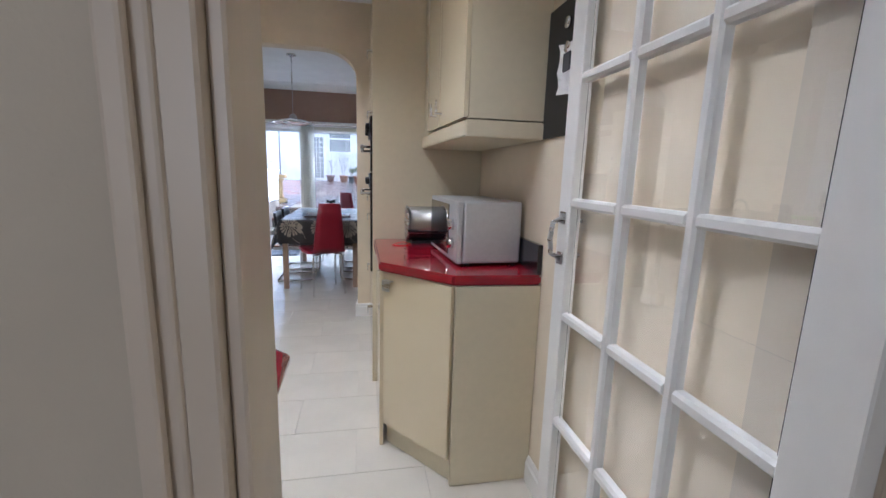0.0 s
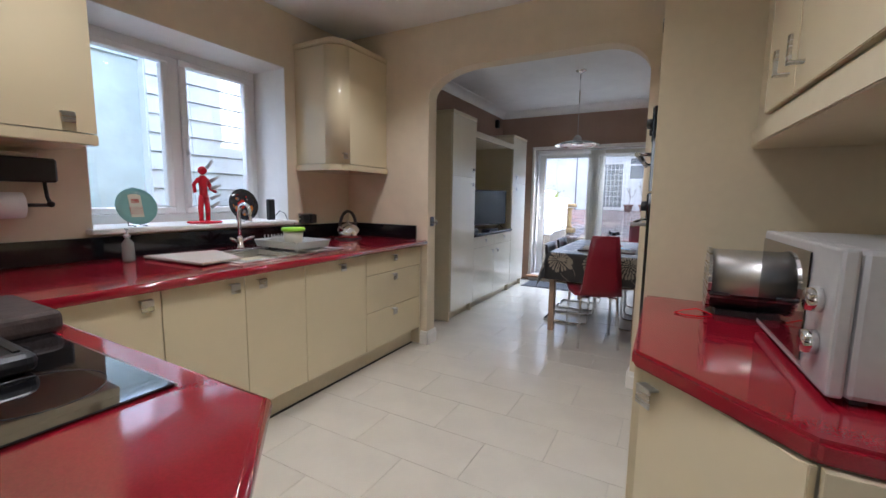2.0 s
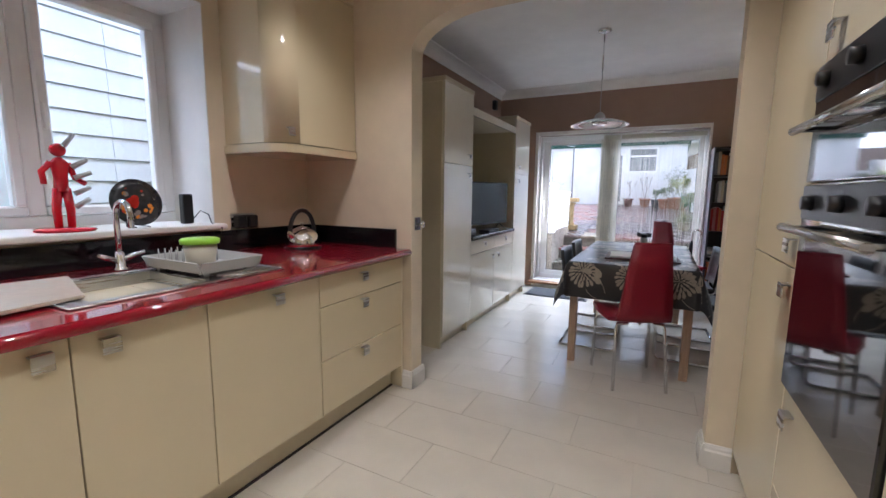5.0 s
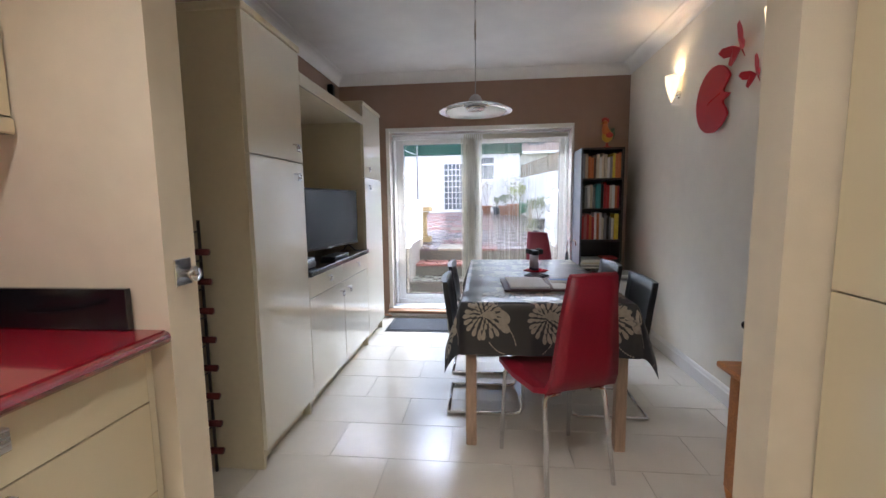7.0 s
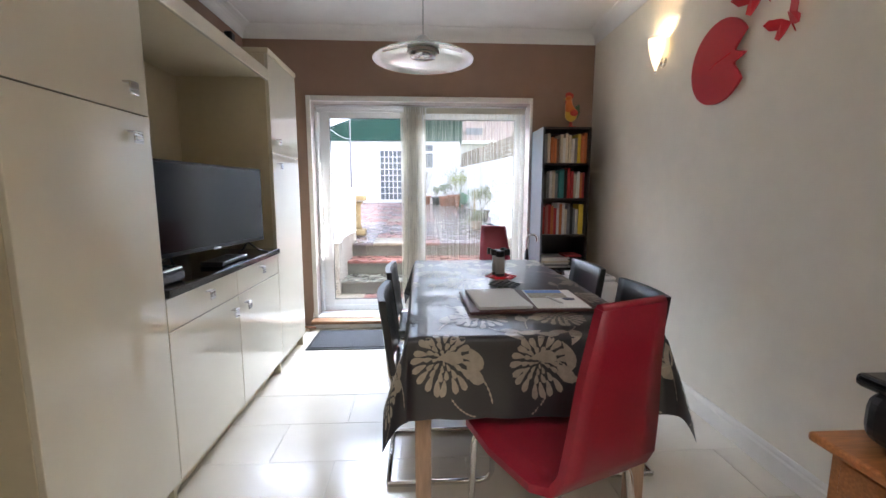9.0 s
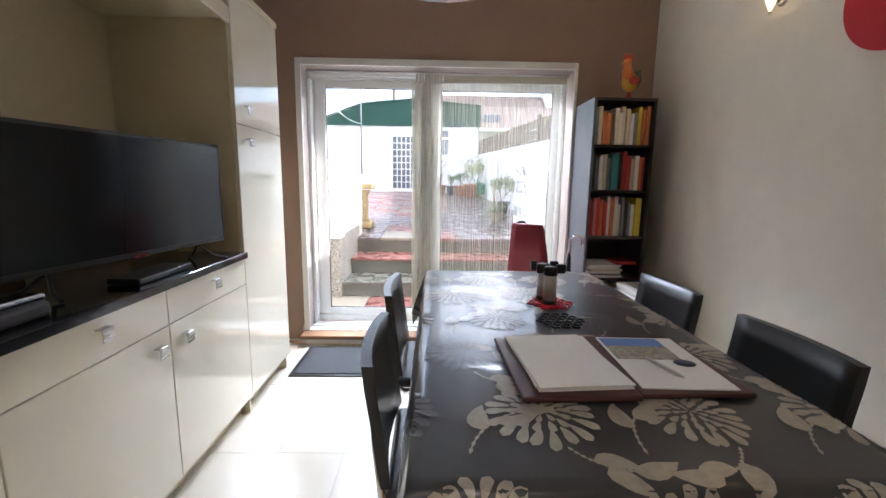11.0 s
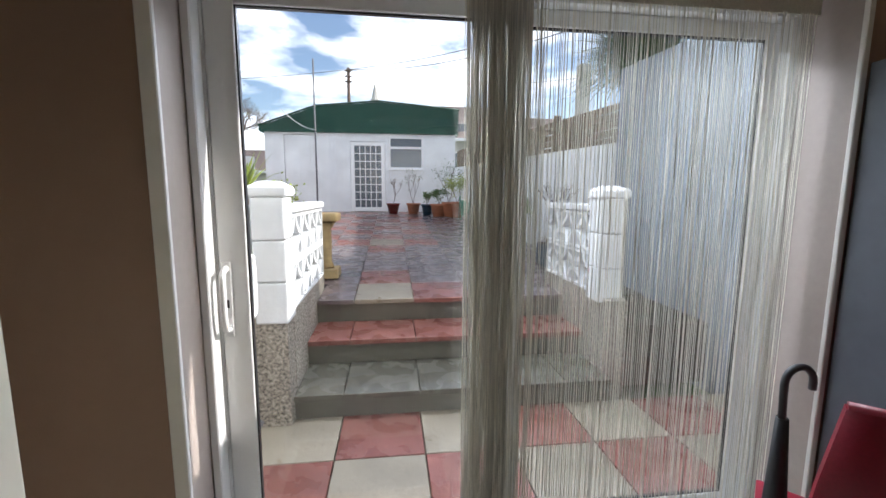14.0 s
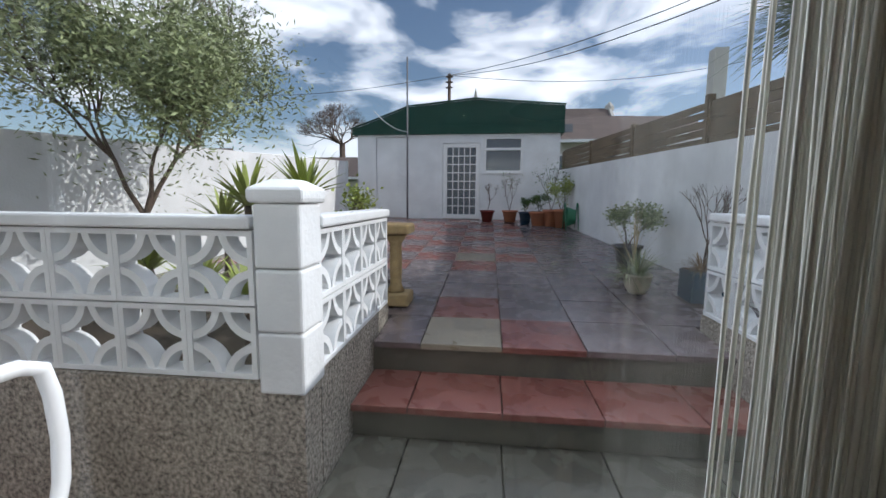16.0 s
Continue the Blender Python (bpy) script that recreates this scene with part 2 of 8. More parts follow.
def structure(name, bm, mat, label=""):
    return tagged(mesh(name, bm, mat), label or name.replace("_", " "), kind="structure")


def thing(name, at, label, category, group=""):
    ob = new(name)
    ob.empty_display_size, ob.location = 0.1, at
    return tagged(ob, label, category, group)


def part(name, bm, mat, parent, label=""):
    """One mesh under a thing or a part; bm is in the world's metres."""
    base, top = Vector(parent.location), parent.parent
    while top:
        base, top = base + Vector(top.location), top.parent
    bmesh.ops.translate(bm, vec=-base, verts=bm.verts)
    data = bpy.data.meshes.new(name)
    bm.to_mesh(data)
    bm.free()
    data.materials.append(mat)
    ob = new(name, data)
    ob.parent = parent
    return tagged(ob, label)


def solid(name, mat, parent, x0, x1, y0, y1, z0, z1, bevel=0.0, label="", seg=1):
    bm = bmesh.new()
    box(bm, x0, x1, y0, y1, z0, z1, bevel=bevel, seg=seg)
    return part(name, bm, mat, parent, label)


def wall(name, mat, boxes, label=""):
    bm = bmesh.new()
    for b in boxes:
        box(bm, *b)
    return structure(name, bm, mat, label)


def arc(cx, cy, r, a0, a1, n):
    return [(cx + r * math.cos(radians(a0 + (a1 - a0) * i / n)), cy + r * math.sin(radians(a0 + (a1 - a0) * i / n))) for i in range(n + 1)]


# ---- the shell ----
KX0, KX1 = -2.46, 0.74      # kitchen, west and east faces
DX0, DX1 = -2.30, 0.76      # dining room
NORTH, ARCH0, ARCH1, SOUTH = 7.075, 3.605, 3.73, 0.50
CEIL = 2.62
NORTH_OUT = 7.32
TH = 0.32

wall("floor", GROUT, [(-2.95, 1.1, -2.3, 7.30, -0.12, -0.004)], "grey grout bed under the pale floor tiles")
wall("ceiling", CEILING_PAINT, [(-3.1, 1.2, -2.3, 7.4, CEIL, CEIL + 0.1)], "white painted ceiling")

# kitchen west wall with the deep window opening
WY0, WY1, WZ0, WZ1 = 1.65, 2.91, 1.070, 2.215
wall("wall_kitchen_west", CREAM_WALL, [
    (KX0 - 0.5, KX0, SOUTH, WY0, 0, CEIL), (KX0 - 0.5, KX0, WY1, ARCH1, 0, CEIL),
    (KX0 - 0.5, KX0, WY0, WY1, 0, WZ0 - 0.03), (KX0 - 0.5, KX0, WY0, WY1, WZ1, CEIL)], "cream painted wall round the kitchen window")
wall("wall_kitchen_east", CREAM_WALL, [(KX1, KX1 + TH, SOUTH, ARCH1 - 0.1, 0, CEIL)], "cream painted wall")

# arch wall
AX0, AX1, AR, ATOP = -1.605, -0.005, 0.205, 2.262
bm = bmesh.new()
for x0, x1 in ((KX0, AX0), (AX1, KX1)):
    box(bm, x0, x1, ARCH0, ARCH1, 0, ATOP + 0.05)
box(bm, KX0, KX1, ARCH0, ARCH1, ATOP + 0.05, CEIL)
outline = [(AX0, ATOP + 0.05), (AX0, ATOP - AR)] + [(AX0 + 0.44 * (1 - math.cos(t)), ATOP - AR + AR * math.sin(t)) for t in np.linspace(0.1, math.pi / 2, 16)]
outline += [(AX1 - 0.30 * (1 - math.cos(t)), ATOP - AR + AR * math.sin(t)) for t in np.linspace(math.pi / 2, 0.1, 16)] + [(AX1, ATOP - AR), (AX1, ATOP + 0.05)]
prism(bm, outline, ARCH0, ARCH1, "y")
structure("wall_arch", bm, CREAM_WALL, "cream painted wall with a wide round-cornered arch")

# dining room walls
wall("wall_dining_west", BROWN_WALL, [(DX0 - TH, DX0, ARCH1, NORTH, 0, CEIL)], "mocha painted wall behind the built-in cupboards")
wall("wall_dining_east", PALE_WALL, [(DX1, DX1 + TH, ARCH1 - 0.1, NORTH_OUT, 0, CEIL)], "pale cream painted wall")
DO0, DO1, DZ = -1.76, 0.20, 2.03
wall("wall_north", BROWN_WALL, [
    (DX0 - TH, DO0, NORTH, NORTH_OUT, -0.3, CEIL), (DO1, DX1, NORTH, NORTH_OUT, -0.3, CEIL),
    (DO0, DO1, NORTH, NORTH_OUT, DZ, CEIL)], "mocha painted wall round the garden door")
wall("wall_north_outside", PALE_WALL, [(-3.3, DO0 - 0.002, NORTH_OUT + 0.004, NORTH_OUT + 0.05, -0.3, 3.2), (DO1 + 0.002, 2.2, NORTH_OUT + 0.004, NORTH_OUT + 0.05, -0.3, 3.2),
                                       (DO0 - 0.002, DO1 + 0.002, NORTH_OUT + 0.004, NORTH_OUT + 0.05, DZ + 0.01, 3.2)], "pale rendered outer face of the house")

# hall where the walk begins
wall("wall_doorway", HALL_WALL, [(-2.96, -0.10, 0.30, SOUTH, 0, CEIL), (0.72, 1.06, 0.30, SOUTH, 0, CEIL), (-0.10, 0.72, 0.30, SOUTH, 2.06, CEIL)], "beige painted hall wall with the kitchen doorway")
wall("wall_hall", HALL_WALL, [(-1.6, -1.5, -2.2, 0.30, 0, CEIL), (1.2, 1.3, -2.2, 0.30, 0, CEIL), (-1.6, 1.3, -2.3, -2.2, 0, CEIL)], "beige painted hall walls")

# coving
def cove(name, x0, y0, x1, y1, inward):
    """A quarter-hollow cornice from one corner to the other; inward is the way into the room."""
    bm = bmesh.new()
    prof = [(0, 0), (0, -0.095)] + [(0.10 - 0.095 * math.cos(radians(a)), -0.095 + 0.088 * math.sin(radians(a))) for a in range(0, 91, 15)] + [(0.105, 0)]
    a, b, d = Vector((x0, y0, CEIL - 0.001)), Vector((x1, y1, CEIL - 0.001)), Vector((*inward, 0))
    lo = [bm.verts.new(a + d * p + Vector((0, 0, q))) for p, q in prof]
    hi = [bm.verts.new(b + d * p + Vector((0, 0, q))) for p, q in prof]
    for i in range(len(prof)):
        bm.faces.new((lo[i], lo[(i + 1) % len(prof)], hi[(i + 1) % len(prof)], hi[i]))
    bm.faces.new(lo), bm.faces.new(hi)
    bmesh.ops.recalc_face_normals(bm, faces=bm.faces)
    structure(name, bm, CEILING_PAINT, "white plaster coving")


cove("coving_north", DX0, NORTH - 0.001, DX1, NORTH - 0.001, (0, -1))
cove("coving_east", DX1 - 0.001, ARCH1, DX1 - 0.001, NORTH, (-1, 0))
cove("coving_west", DX0 + 0.001, ARCH1, DX0 + 0.001, NORTH, (1, 0))
cove("coving_arch", DX0, ARCH1 + 0.001, DX1, ARCH1 + 0.001, (0, 1))


# skirting
def skirting(name, x0, y0, x1, y1, side, h=0.115):
    bm = bmesh.new()
    prof = [(0.001, 0), (0.018, 0), (0.018, h * 0.72), (0.013, h * 0.80), (0.011, h * 0.9), (0.006, h), (0.001, h)]
    a, b, d = Vector((x0, y0, 0.001)), Vector((x1, y1, 0.001)), Vector((*side, 0))
    lo = [bm.verts.new(a + d * p + Vector((0, 0, q))) for p, q in prof]
    hi = [bm.verts.new(b + d * p + Vector((0, 0, q))) for p, q in prof]
    for i in range(len(prof)):
        bm.faces.new((lo[i], lo[(i + 1) % len(prof)], hi[(i + 1) % len(prof)], hi[i]))
    bm.faces.new(lo), bm.faces.new(hi)
    bmesh.ops.recalc_face_normals(bm, faces=bm.faces)
    tagged(structure(name, bm, WHITE_TRIM, "white moulded skirting board"))


skirting("baseboard_east", DX1, ARCH1, DX1, NORTH, (-1, 0))
skirting("baseboard_pier_front", KX0 + 0.66, ARCH0, AX0 + 0.018, ARCH0, (0, -1))
skirting("baseboard_pier_side", AX0, ARCH0 - 0.018, AX0, ARCH1 + 0.018, (1, 0))
skirting("baseboard_stub_side", AX1, ARCH0 - 0.018, AX1, ARCH1, (-1, 0))
skirting("baseboard_stub_front", AX1 - 0.018, ARCH0, 0.10, ARCH0, (0, -1))
skirting("baseboard_kitchen_east", KX1, SOUTH, KX1, 1.415, (-1, 0))
skirting("baseboard_north_west", DX0 + 0.5, NORTH, DO0 - 0.035, NORTH, (0, -1))
skirting("baseboard_north_east", DO1 + 0.015, NORTH, DX1, NORTH, (0, -1))


# ---- kitchen window ----
def kitchen_window():
    gx = KX0 - 0.36
    win = structure("window_1", (lambda b: (box(b, gx - 0.06, gx + 0.01, WY0, WY1, WZ0 - 0.02, WZ0 + 0.055, bevel=0.006), b)[1])(bmesh.new()), UPVC, "white uPVC two-light kitchen window")
    mid = 2.29
    solid("window_frame", UPVC, win, gx - 0.06, gx + 0.01, WY0, WY0 + 0.06, WZ0 + 0.055, WZ1 - 0.06, 0.006)
    solid("window_frame", UPVC, win, gx - 0.06, gx + 0.01, WY1 - 0.06, WY1, WZ0 + 0.055, WZ1 - 0.06, 0.006)
    solid("window_frame", UPVC, win, gx - 0.06, gx + 0.01, WY0, WY1, WZ1 - 0.06, WZ1, 0.006)
    solid("mullion", UPVC, win, gx - 0.06, gx + 0.012, mid - 0.035, mid + 0.035, WZ0 + 0.055, WZ1 - 0.06, 0.006)
    for y0, y1 in ((WY0 + 0.06, mid - 0.035), (mid + 0.035, WY1 - 0.06)):
        bm = bmesh.new()
        z0, z1, w = WZ0 + 0.055, WZ1 - 0.06, 0.045
        for b in ((y0, y1, z0, z0 + w), (y0, y1, z1 - w, z1), (y0, y0 + w, z0 + w, z1 - w), (y1 - w, y1, z0 + w, z1 - w)):
            box(bm, gx - 0.035, gx + 0.028, *b, bevel=0.008)
        part("sash", bm, UPVC, win)
        pane = solid("pane", GLASS, win, gx - 0.006, gx + 0.004, y0 + w - 0.005, y1 - w + 0.005, z0 + w - 0.005, z1 - w + 0.005)
        pane.visible_shadow = False
    bm = bmesh.new()
    box(bm, gx + 0.028, gx + 0.045, mid + 0.045, mid + 0.062, 1.52, 1.64, bevel=0.004)
    box(bm, gx + 0.045, gx + 0.06, mid + 0.045, mid + 0.062, 1.52, 1.55, bevel=0.003)
    part("window_handle", bm, UPVC, win, "white window handle")
    bm = bmesh.new()
    box(bm, gx + 0.01, KX0 + 0.075, WY0 - 0.03, WY1 + 0.03, WZ0 - 0.03, WZ0, bevel=0.01, seg=3)
    part("window_sill", bm, WHITE_TRIM, win, "deep white painted window sill")


kitchen_window()
wall("window_reveal", WHITE_TRIM, [(KX0 - 0.50, KX0 + 0.001, WY0 - 0.001, WY0 + 0.004, WZ0, WZ1), (KX0 - 0.50, KX0 + 0.001, WY1 - 0.004, WY1 + 0.001, WZ0, WZ1),
                                   (KX0 - 0.50, KX0 + 0.001, WY0 + 0.004, WY1 - 0.004, WZ1 - 0.004, WZ1 + 0.001)], "white painted window reveal")


# neighbour's walls seen through the kitchen window
ROUGHCAST_BLUE = material("pale_blue_painted_render", (0.52, 0.60, 0.60), 0.8, tone=0.06, grain=5, stain=0.12, bump=0.02, bump_scale=6)
BOARD = material("white_weatherboard", (0.66, 0.70, 0.72), 0.6, tone=0.03, stain=0.08)
bm = bmesh.new()
box(bm, -4.9, -4.7, -4.0, 2.98, -0.3, 2.6)
box(bm, -4.9, -4.66, -4.0, 2.98, 2.601, 2.67)
tagged(structure("wall_neighbour", bm, ROUGHCAST_BLUE, "pale blue painted rendered wall of the side passage"))
side_board = structure("wall_boarded", (lambda b: (box(b, -4.9, -4.60, 2.981, 7.0, -0.3, 5.0), b)[1])(bmesh.new()), BOARD, "white weatherboarded wall across the side passage")
for k in range(26):
    for y0, y1 in ((2.99, 3.42), (3.424, 7.0)):
        bm = bmesh.new()
        z = -0.2 + k * 0.19
        prism(bm, [(-4.599, z), (-4.565, z + 0.004), (-4.586, z + 0.184), (-4.599, z + 0.188)], y0, y1, "y")
        part("board", bm, BOARD, side_board)


# ---- handles, doors of units ----
def square_handle(parent, x, y, z, way, mat=STEEL, size=0.048):
    """A flat square pull that stands off a door; way is the door's outward direction."""
    bm = bmesh.new()
    d = Vector((*way, 0)).normalized()
    s = Vector((-d.y, d.x, 0))
    m = Matrix((( s.x, d.x, 0, x), (s.y, d.y, 0, y), (0, 0, 1, z), (0, 0, 0, 1)))
    box(bm, -size / 2, size / 2, 0.020, 0.026, -size / 2, size / 2, m=m, bevel=0.002)
    box(bm, -size / 2, size / 2, 0.0, 0.022, size / 2 - 0.006, size / 2 - 0.001, m=m, bevel=0.001)
    return part("handle", bm, mat, parent, "brushed steel square handle")


def panel(name, parent, mat, x0, x1, y0, y1, z0, z1, label=""):
    return solid(name, mat, parent, x0, x1, y0, y1, z0, z1, 0.0025, label, 2)


TOPZ = 0.905
# base units below the window
FX = -1.66
def base_unit(y0, y1, kind, handle_at=None):
    u = thing("base_cabinet", (FX - 0.28, (y0 + y1) / 2, 0), "cream gloss kitchen base cabinet with a square steel handle" if kind == "door" else "cream gloss kitchen drawer cabinet with three drawers",
              "kitchen cabinet", "base cabinets below the kitchen window")
    solid("body", CREAM_SIDE, u, KX0 + 0.05, FX - 0.02, y0 + 0.001, y1 - 0.001, 0.152, 0.862)
    if kind == "door":
        d = panel("door", u, CREAM_GLOSS, FX - 0.019, FX, y0 + 0.002, y1 - 0.002, 0.155, 0.86)
        square_handle(d, FX, handle_at, 0.807, (1, 0))
    else:
        for z0, z1 in ((0.155, 0.43), (0.434, 0.70), (0.704, 0.86)):
            d = panel("drawer", u, CREAM_GLOSS, FX - 0.019, FX, y0 + 0.002, y1 - 0.002, z0, z1)
            square_handle(d, FX, (y0 + y1) / 2 - 0.03, z1 - (0.040 if z1 < 0.8 else 0.055), (1, 0))
    return u


for y0, y1, kind, h in ((1.13, 1.56, "door", 1.497), (1.56, 1.945, "door", 1.881), (1.945, 2.332, "door", 2.033), (2.332, 2.876, "door", 2.63), (2.876, 3.575, "drawers", None)):
    base_unit(y0, y1, kind, h)
plinth = thing("plinth", (FX - 0.09, 2.35, 0), "cream kitchen plinth with a dark rubber seal at the floor", "plinth")
solid("board", CREAM_SIDE, plinth, FX - 0.100, FX - 0.085, 1.10, 3.59, 0.012, 0.150)
solid("seal", BLACK_PLASTIC, plinth, FX - 0.103, FX - 0.078, 1.10, 3.59, 0.001, 0.012)
end_fill = thing("filler_panel", (FX - 0.1, 3.58, 0), "cream filler panel beside the drawers", "panel")
solid("panel", CREAM_SIDE, end_fill, KX0 + 0.05, FX - 0.004, 3.577, 3.598, 0.01, 0.862)

# L-shaped red worktop with a cut corner
WF = FX + 0.045
worktop = thing("worktop", (-1.9, 1.6, TOPZ - 0.04), "deep red polished quartz worktop, L-shaped with a cut-off corner", "worktop")
SX0, SX1, SY0, SY1 = -2.18, -1.79, 2.05, 2.42
bm = bmesh.new()
for outline in ([(KX0 + 0.001, SY1), (WF, SY1), (WF, 3.597), (KX0 + 0.001, 3.597)],
                [(KX0 + 0.001, SY0), (SX0, SY0), (SX0, SY1), (KX0 + 0.001, SY1)], [(SX1, SY0), (WF, SY0), (WF, SY1), (SX1, SY1)],
                [(KX0 + 0.001, SOUTH + 0.002), (-0.124, SOUTH + 0.002), (-0.124, 0.80), (-0.427, 1.10), (WF - 0.06, 1.10), (WF, 1.16), (WF, SY0), (KX0 + 0.001, SY0)]):
    prism(bm, outline, TOPZ - 0.04, TOPZ)
bmesh.ops.remove_doubles(bm, verts=bm.verts, dist=0.0005)
bmesh.ops.dissolve_limit(bm, angle_limit=0.01, verts=bm.verts, edges=bm.edges)
part("slab", bm, RED_TOP, worktop)
bm = bmesh.new()
edge = [(-0.124, SOUTH + 0.01), (-0.124, 0.80), (-0.427, 1.10), (WF - 0.06, 1.10), (WF, 1.16), (WF, 3.595)]
ring(bm, [(x, y, TOPZ - 0.02) for x, y in edge], 0.0196, 12)
part("rounded_edge", bm, RED_TOP, worktop)

upstand = thing("upstand", (KX0 + 0.01, 2, TOPZ), "black polished stone upstand behind the worktop", "upstand")
solid("slab", BLACK_STONE, upstand, KX0 + 0.001, KX0 + 0.021, SOUTH + 0.002, 3.598, TOPZ + 0.001, 1.025, 0.002)
solid("slab", BLACK_STONE, upstand, KX0 + 0.0215, -1.708, 3.578, 3.598, TOPZ + 0.001, 1.025, 0.002)
solid("slab", BLACK_STONE, upstand, KX0 + 0.0215, -0.20, SOUTH + 0.002, SOUTH + 0.022, TOPZ + 0.001, 1.025, 0.002)

# peninsula units under the hob
hob_unit = thing("hob_cabinet", (-1.0, 0.75, 0), "cream gloss hob cabinet with a cut-off corner", "kitchen cabinet")
bm = bmesh.new()
prism(bm, [(FX - 0.02, SOUTH + 0.01), (-0.16, SOUTH + 0.01), (-0.16, 0.785), (-0.445, 1.065), (FX - 0.02, 1.065)], 0.13, 0.862)
part("body", bm, CREAM_SIDE, hob_unit)
bm = bmesh.new()
prism(bm, [(FX + 0.02, SOUTH + 0.05), (-0.24, SOUTH + 0.05), (-0.24, 0.75), (-0.47, 0.98), (FX + 0.02, 0.98)], 0.002, 0.13)
part("plinth", bm, CREAM_SIDE, hob_unit)
for x0, x1 in ((-1.60, -1.03), (-1.03, -0.46)):
    d = panel("door", hob_unit, CREAM_GLOSS, x0 + 0.002, x1 - 0.002, 1.066, 1.085, 0.135, 0.86)
    square_handle(d, x1 - 0.08, 1.085, 0.79, (0, 1))
bm = bmesh.new()
dx, dy = Vector((-0.445, 1.065, 0)), Vector((-0.16, 0.785, 0))
t = (dy - dx).normalized()
nrm = Vector((-t.y, t.x, 0)) if Vector((-t.y, t.x, 0)).x > 0 else Vector((t.y, -t.x, 0))
a, b = dx + t * 0.004 + nrm * 0.001, dy - t * 0.004 + nrm * 0.001
prism(bm, [a.xy, b.xy, (b + nrm * 0.018).xy, (a + nrm * 0.018).xy], 0.135, 0.86, bevel=0.002)
d = part("door", bm, CREAM_GLOSS, hob_unit)
c = (a + b) / 2 + nrm * 0.018 + t * 0.10
square_handle(d, c.x, c.y, 0.80, nrm.xy)

hob = thing("hob", (-0.90, 0.80, TOPZ), "black glass hob with a slim steel edge", "hob")
solid("glass_top", BLACK_GLASS, hob, -1.20, -0.597, 0.53, 1.05, TOPZ + 0.001, TOPZ + 0.007, 0.002)
for x0, x1, y0, y1 in ((-1.203, -0.594, 0.527, 0.5295), (-1.203, -0.594, 1.0505, 1.053)):
    solid("trim", STEEL, hob, x0, x1, y0, y1, TOPZ + 0.001, TOPZ + 0.006)
BURNT = material("burner_ring_print", (0.05, 0.05, 0.055), 0.2)
for bx, by, br in ((-1.04, 0.91, 0.075), (-0.76, 0.91, 0.095), (-1.04, 0.66, 0.095), (-0.76, 0.66, 0.075)):
    bm = bmesh.new()
    ring(bm, [(x, y, TOPZ + 0.007) for x, y in arc(bx, by, br, 0, 351, 40)], 0.0012, 4, closed=True)
    part("ring_mark", bm, BURNT, hob)
PAN_BLACK = material("black_cast_pan", (0.014, 0.014, 0.016), 0.38, tone=0.2, grain=60, bump=0.0004, bump_scale=200)
tray = thing("griddle_pan", (-1.02, 0.78, TOPZ + 0.007), "black cast griddle pan on the hob", "pan")
bm = bmesh.new()
box(bm, -1.17, -0.86, 0.62, 0.95, TOPZ + 0.008, TOPZ + 0.05, bevel=0.02, seg=3)
part("body", bm, PAN_BLACK, tray)
bm = bmesh.new()
for k in range(9):
    box(bm, -1.15, -0.88, 0.645 + k * 0.034, 0.655 + k * 0.034, TOPZ + 0.049, TOPZ + 0.054)
part("ribs", bm, BLACK_PLASTIC, tray)
stone = thing("brown_bowl", (-1.30, 0.98, TOPZ), "rough dark brown pottery dish on the worktop", "dish")
STONEWARE = material("rough_brown_stoneware", (0.055, 0.036, 0.030), 0.7, tone=0.3, grain=20, bump=0.004, bump_scale=40)
bm = bmesh.new()
box(bm, -1.47, -1.14, 0.83, 1.08, TOPZ + 0.001, TOPZ + 0.06, bevel=0.018, seg=3)
part("body", bm, STONEWARE, stone)


# ---- sink, tap and things by the sink ----
sink = thing("sink", (-1.98, 2.35, TOPZ), "stainless steel inset sink with a ribbed drainer", "sink")
bm = bmesh.new()
for b in ((-2.22, -1.74, 1.98, SY0, TOPZ, TOPZ + 0.005), (-2.22, SX0, SY0, SY1, TOPZ, TOPZ + 0.005), (SX1, -1.74, SY0, SY1, TOPZ, TOPZ + 0.005), (-2.22, -1.74, SY1, 2.74, TOPZ + 0.001, TOPZ + 0.005)):
    box(bm, *b)
for k in range(9):
    ring(bm, [(-2.16 + k * 0.046, 2.49, TOPZ + 0.006), (-2.16 + k * 0.046, 2.71, TOPZ + 0.006)], 0.005, 6)
ring(bm, [(-2.22, 1.98, TOPZ + 0.005), (-1.74, 1.98, TOPZ + 0.005), (-1.74, 2.74, TOPZ + 0.005), (-2.22, 2.74, TOPZ + 0.005)], 0.005, 6, closed=True)
part("drainer", bm, STEEL, sink)
bm = bmesh.new()
w = 0.004
box(bm, SX0, SX1, SY0, SY1, TOPZ - 0.16, TOPZ - 0.156)
for b in ((SX0, SX0 + w, SY0, SY1), (SX1 - w, SX1, SY0, SY1), (SX0 + w, SX1 - w, SY0, SY0 + w), (SX0 + w, SX1 - w, SY1 - w, SY1)):
    box(bm, *b, TOPZ - 0.156, TOPZ)
part("bowl", bm, STEEL, sink)
tap = thing("mixer_tap", (-2.28, 2.36, TOPZ), "tall chrome mixer tap with two lever handles", "tap")
bm = bmesh.new()
lathe(bm, [(0, 0), (0.028, 0), (0.028, 0.012), (0.019, 0.02), (0.019, 0.07), (0.012, 0.085), (0, 0.085)], (-2.28, 2.36, TOPZ + 0.001), 16)
part("body", bm, CHROME, tap)
bm = bmesh.new()
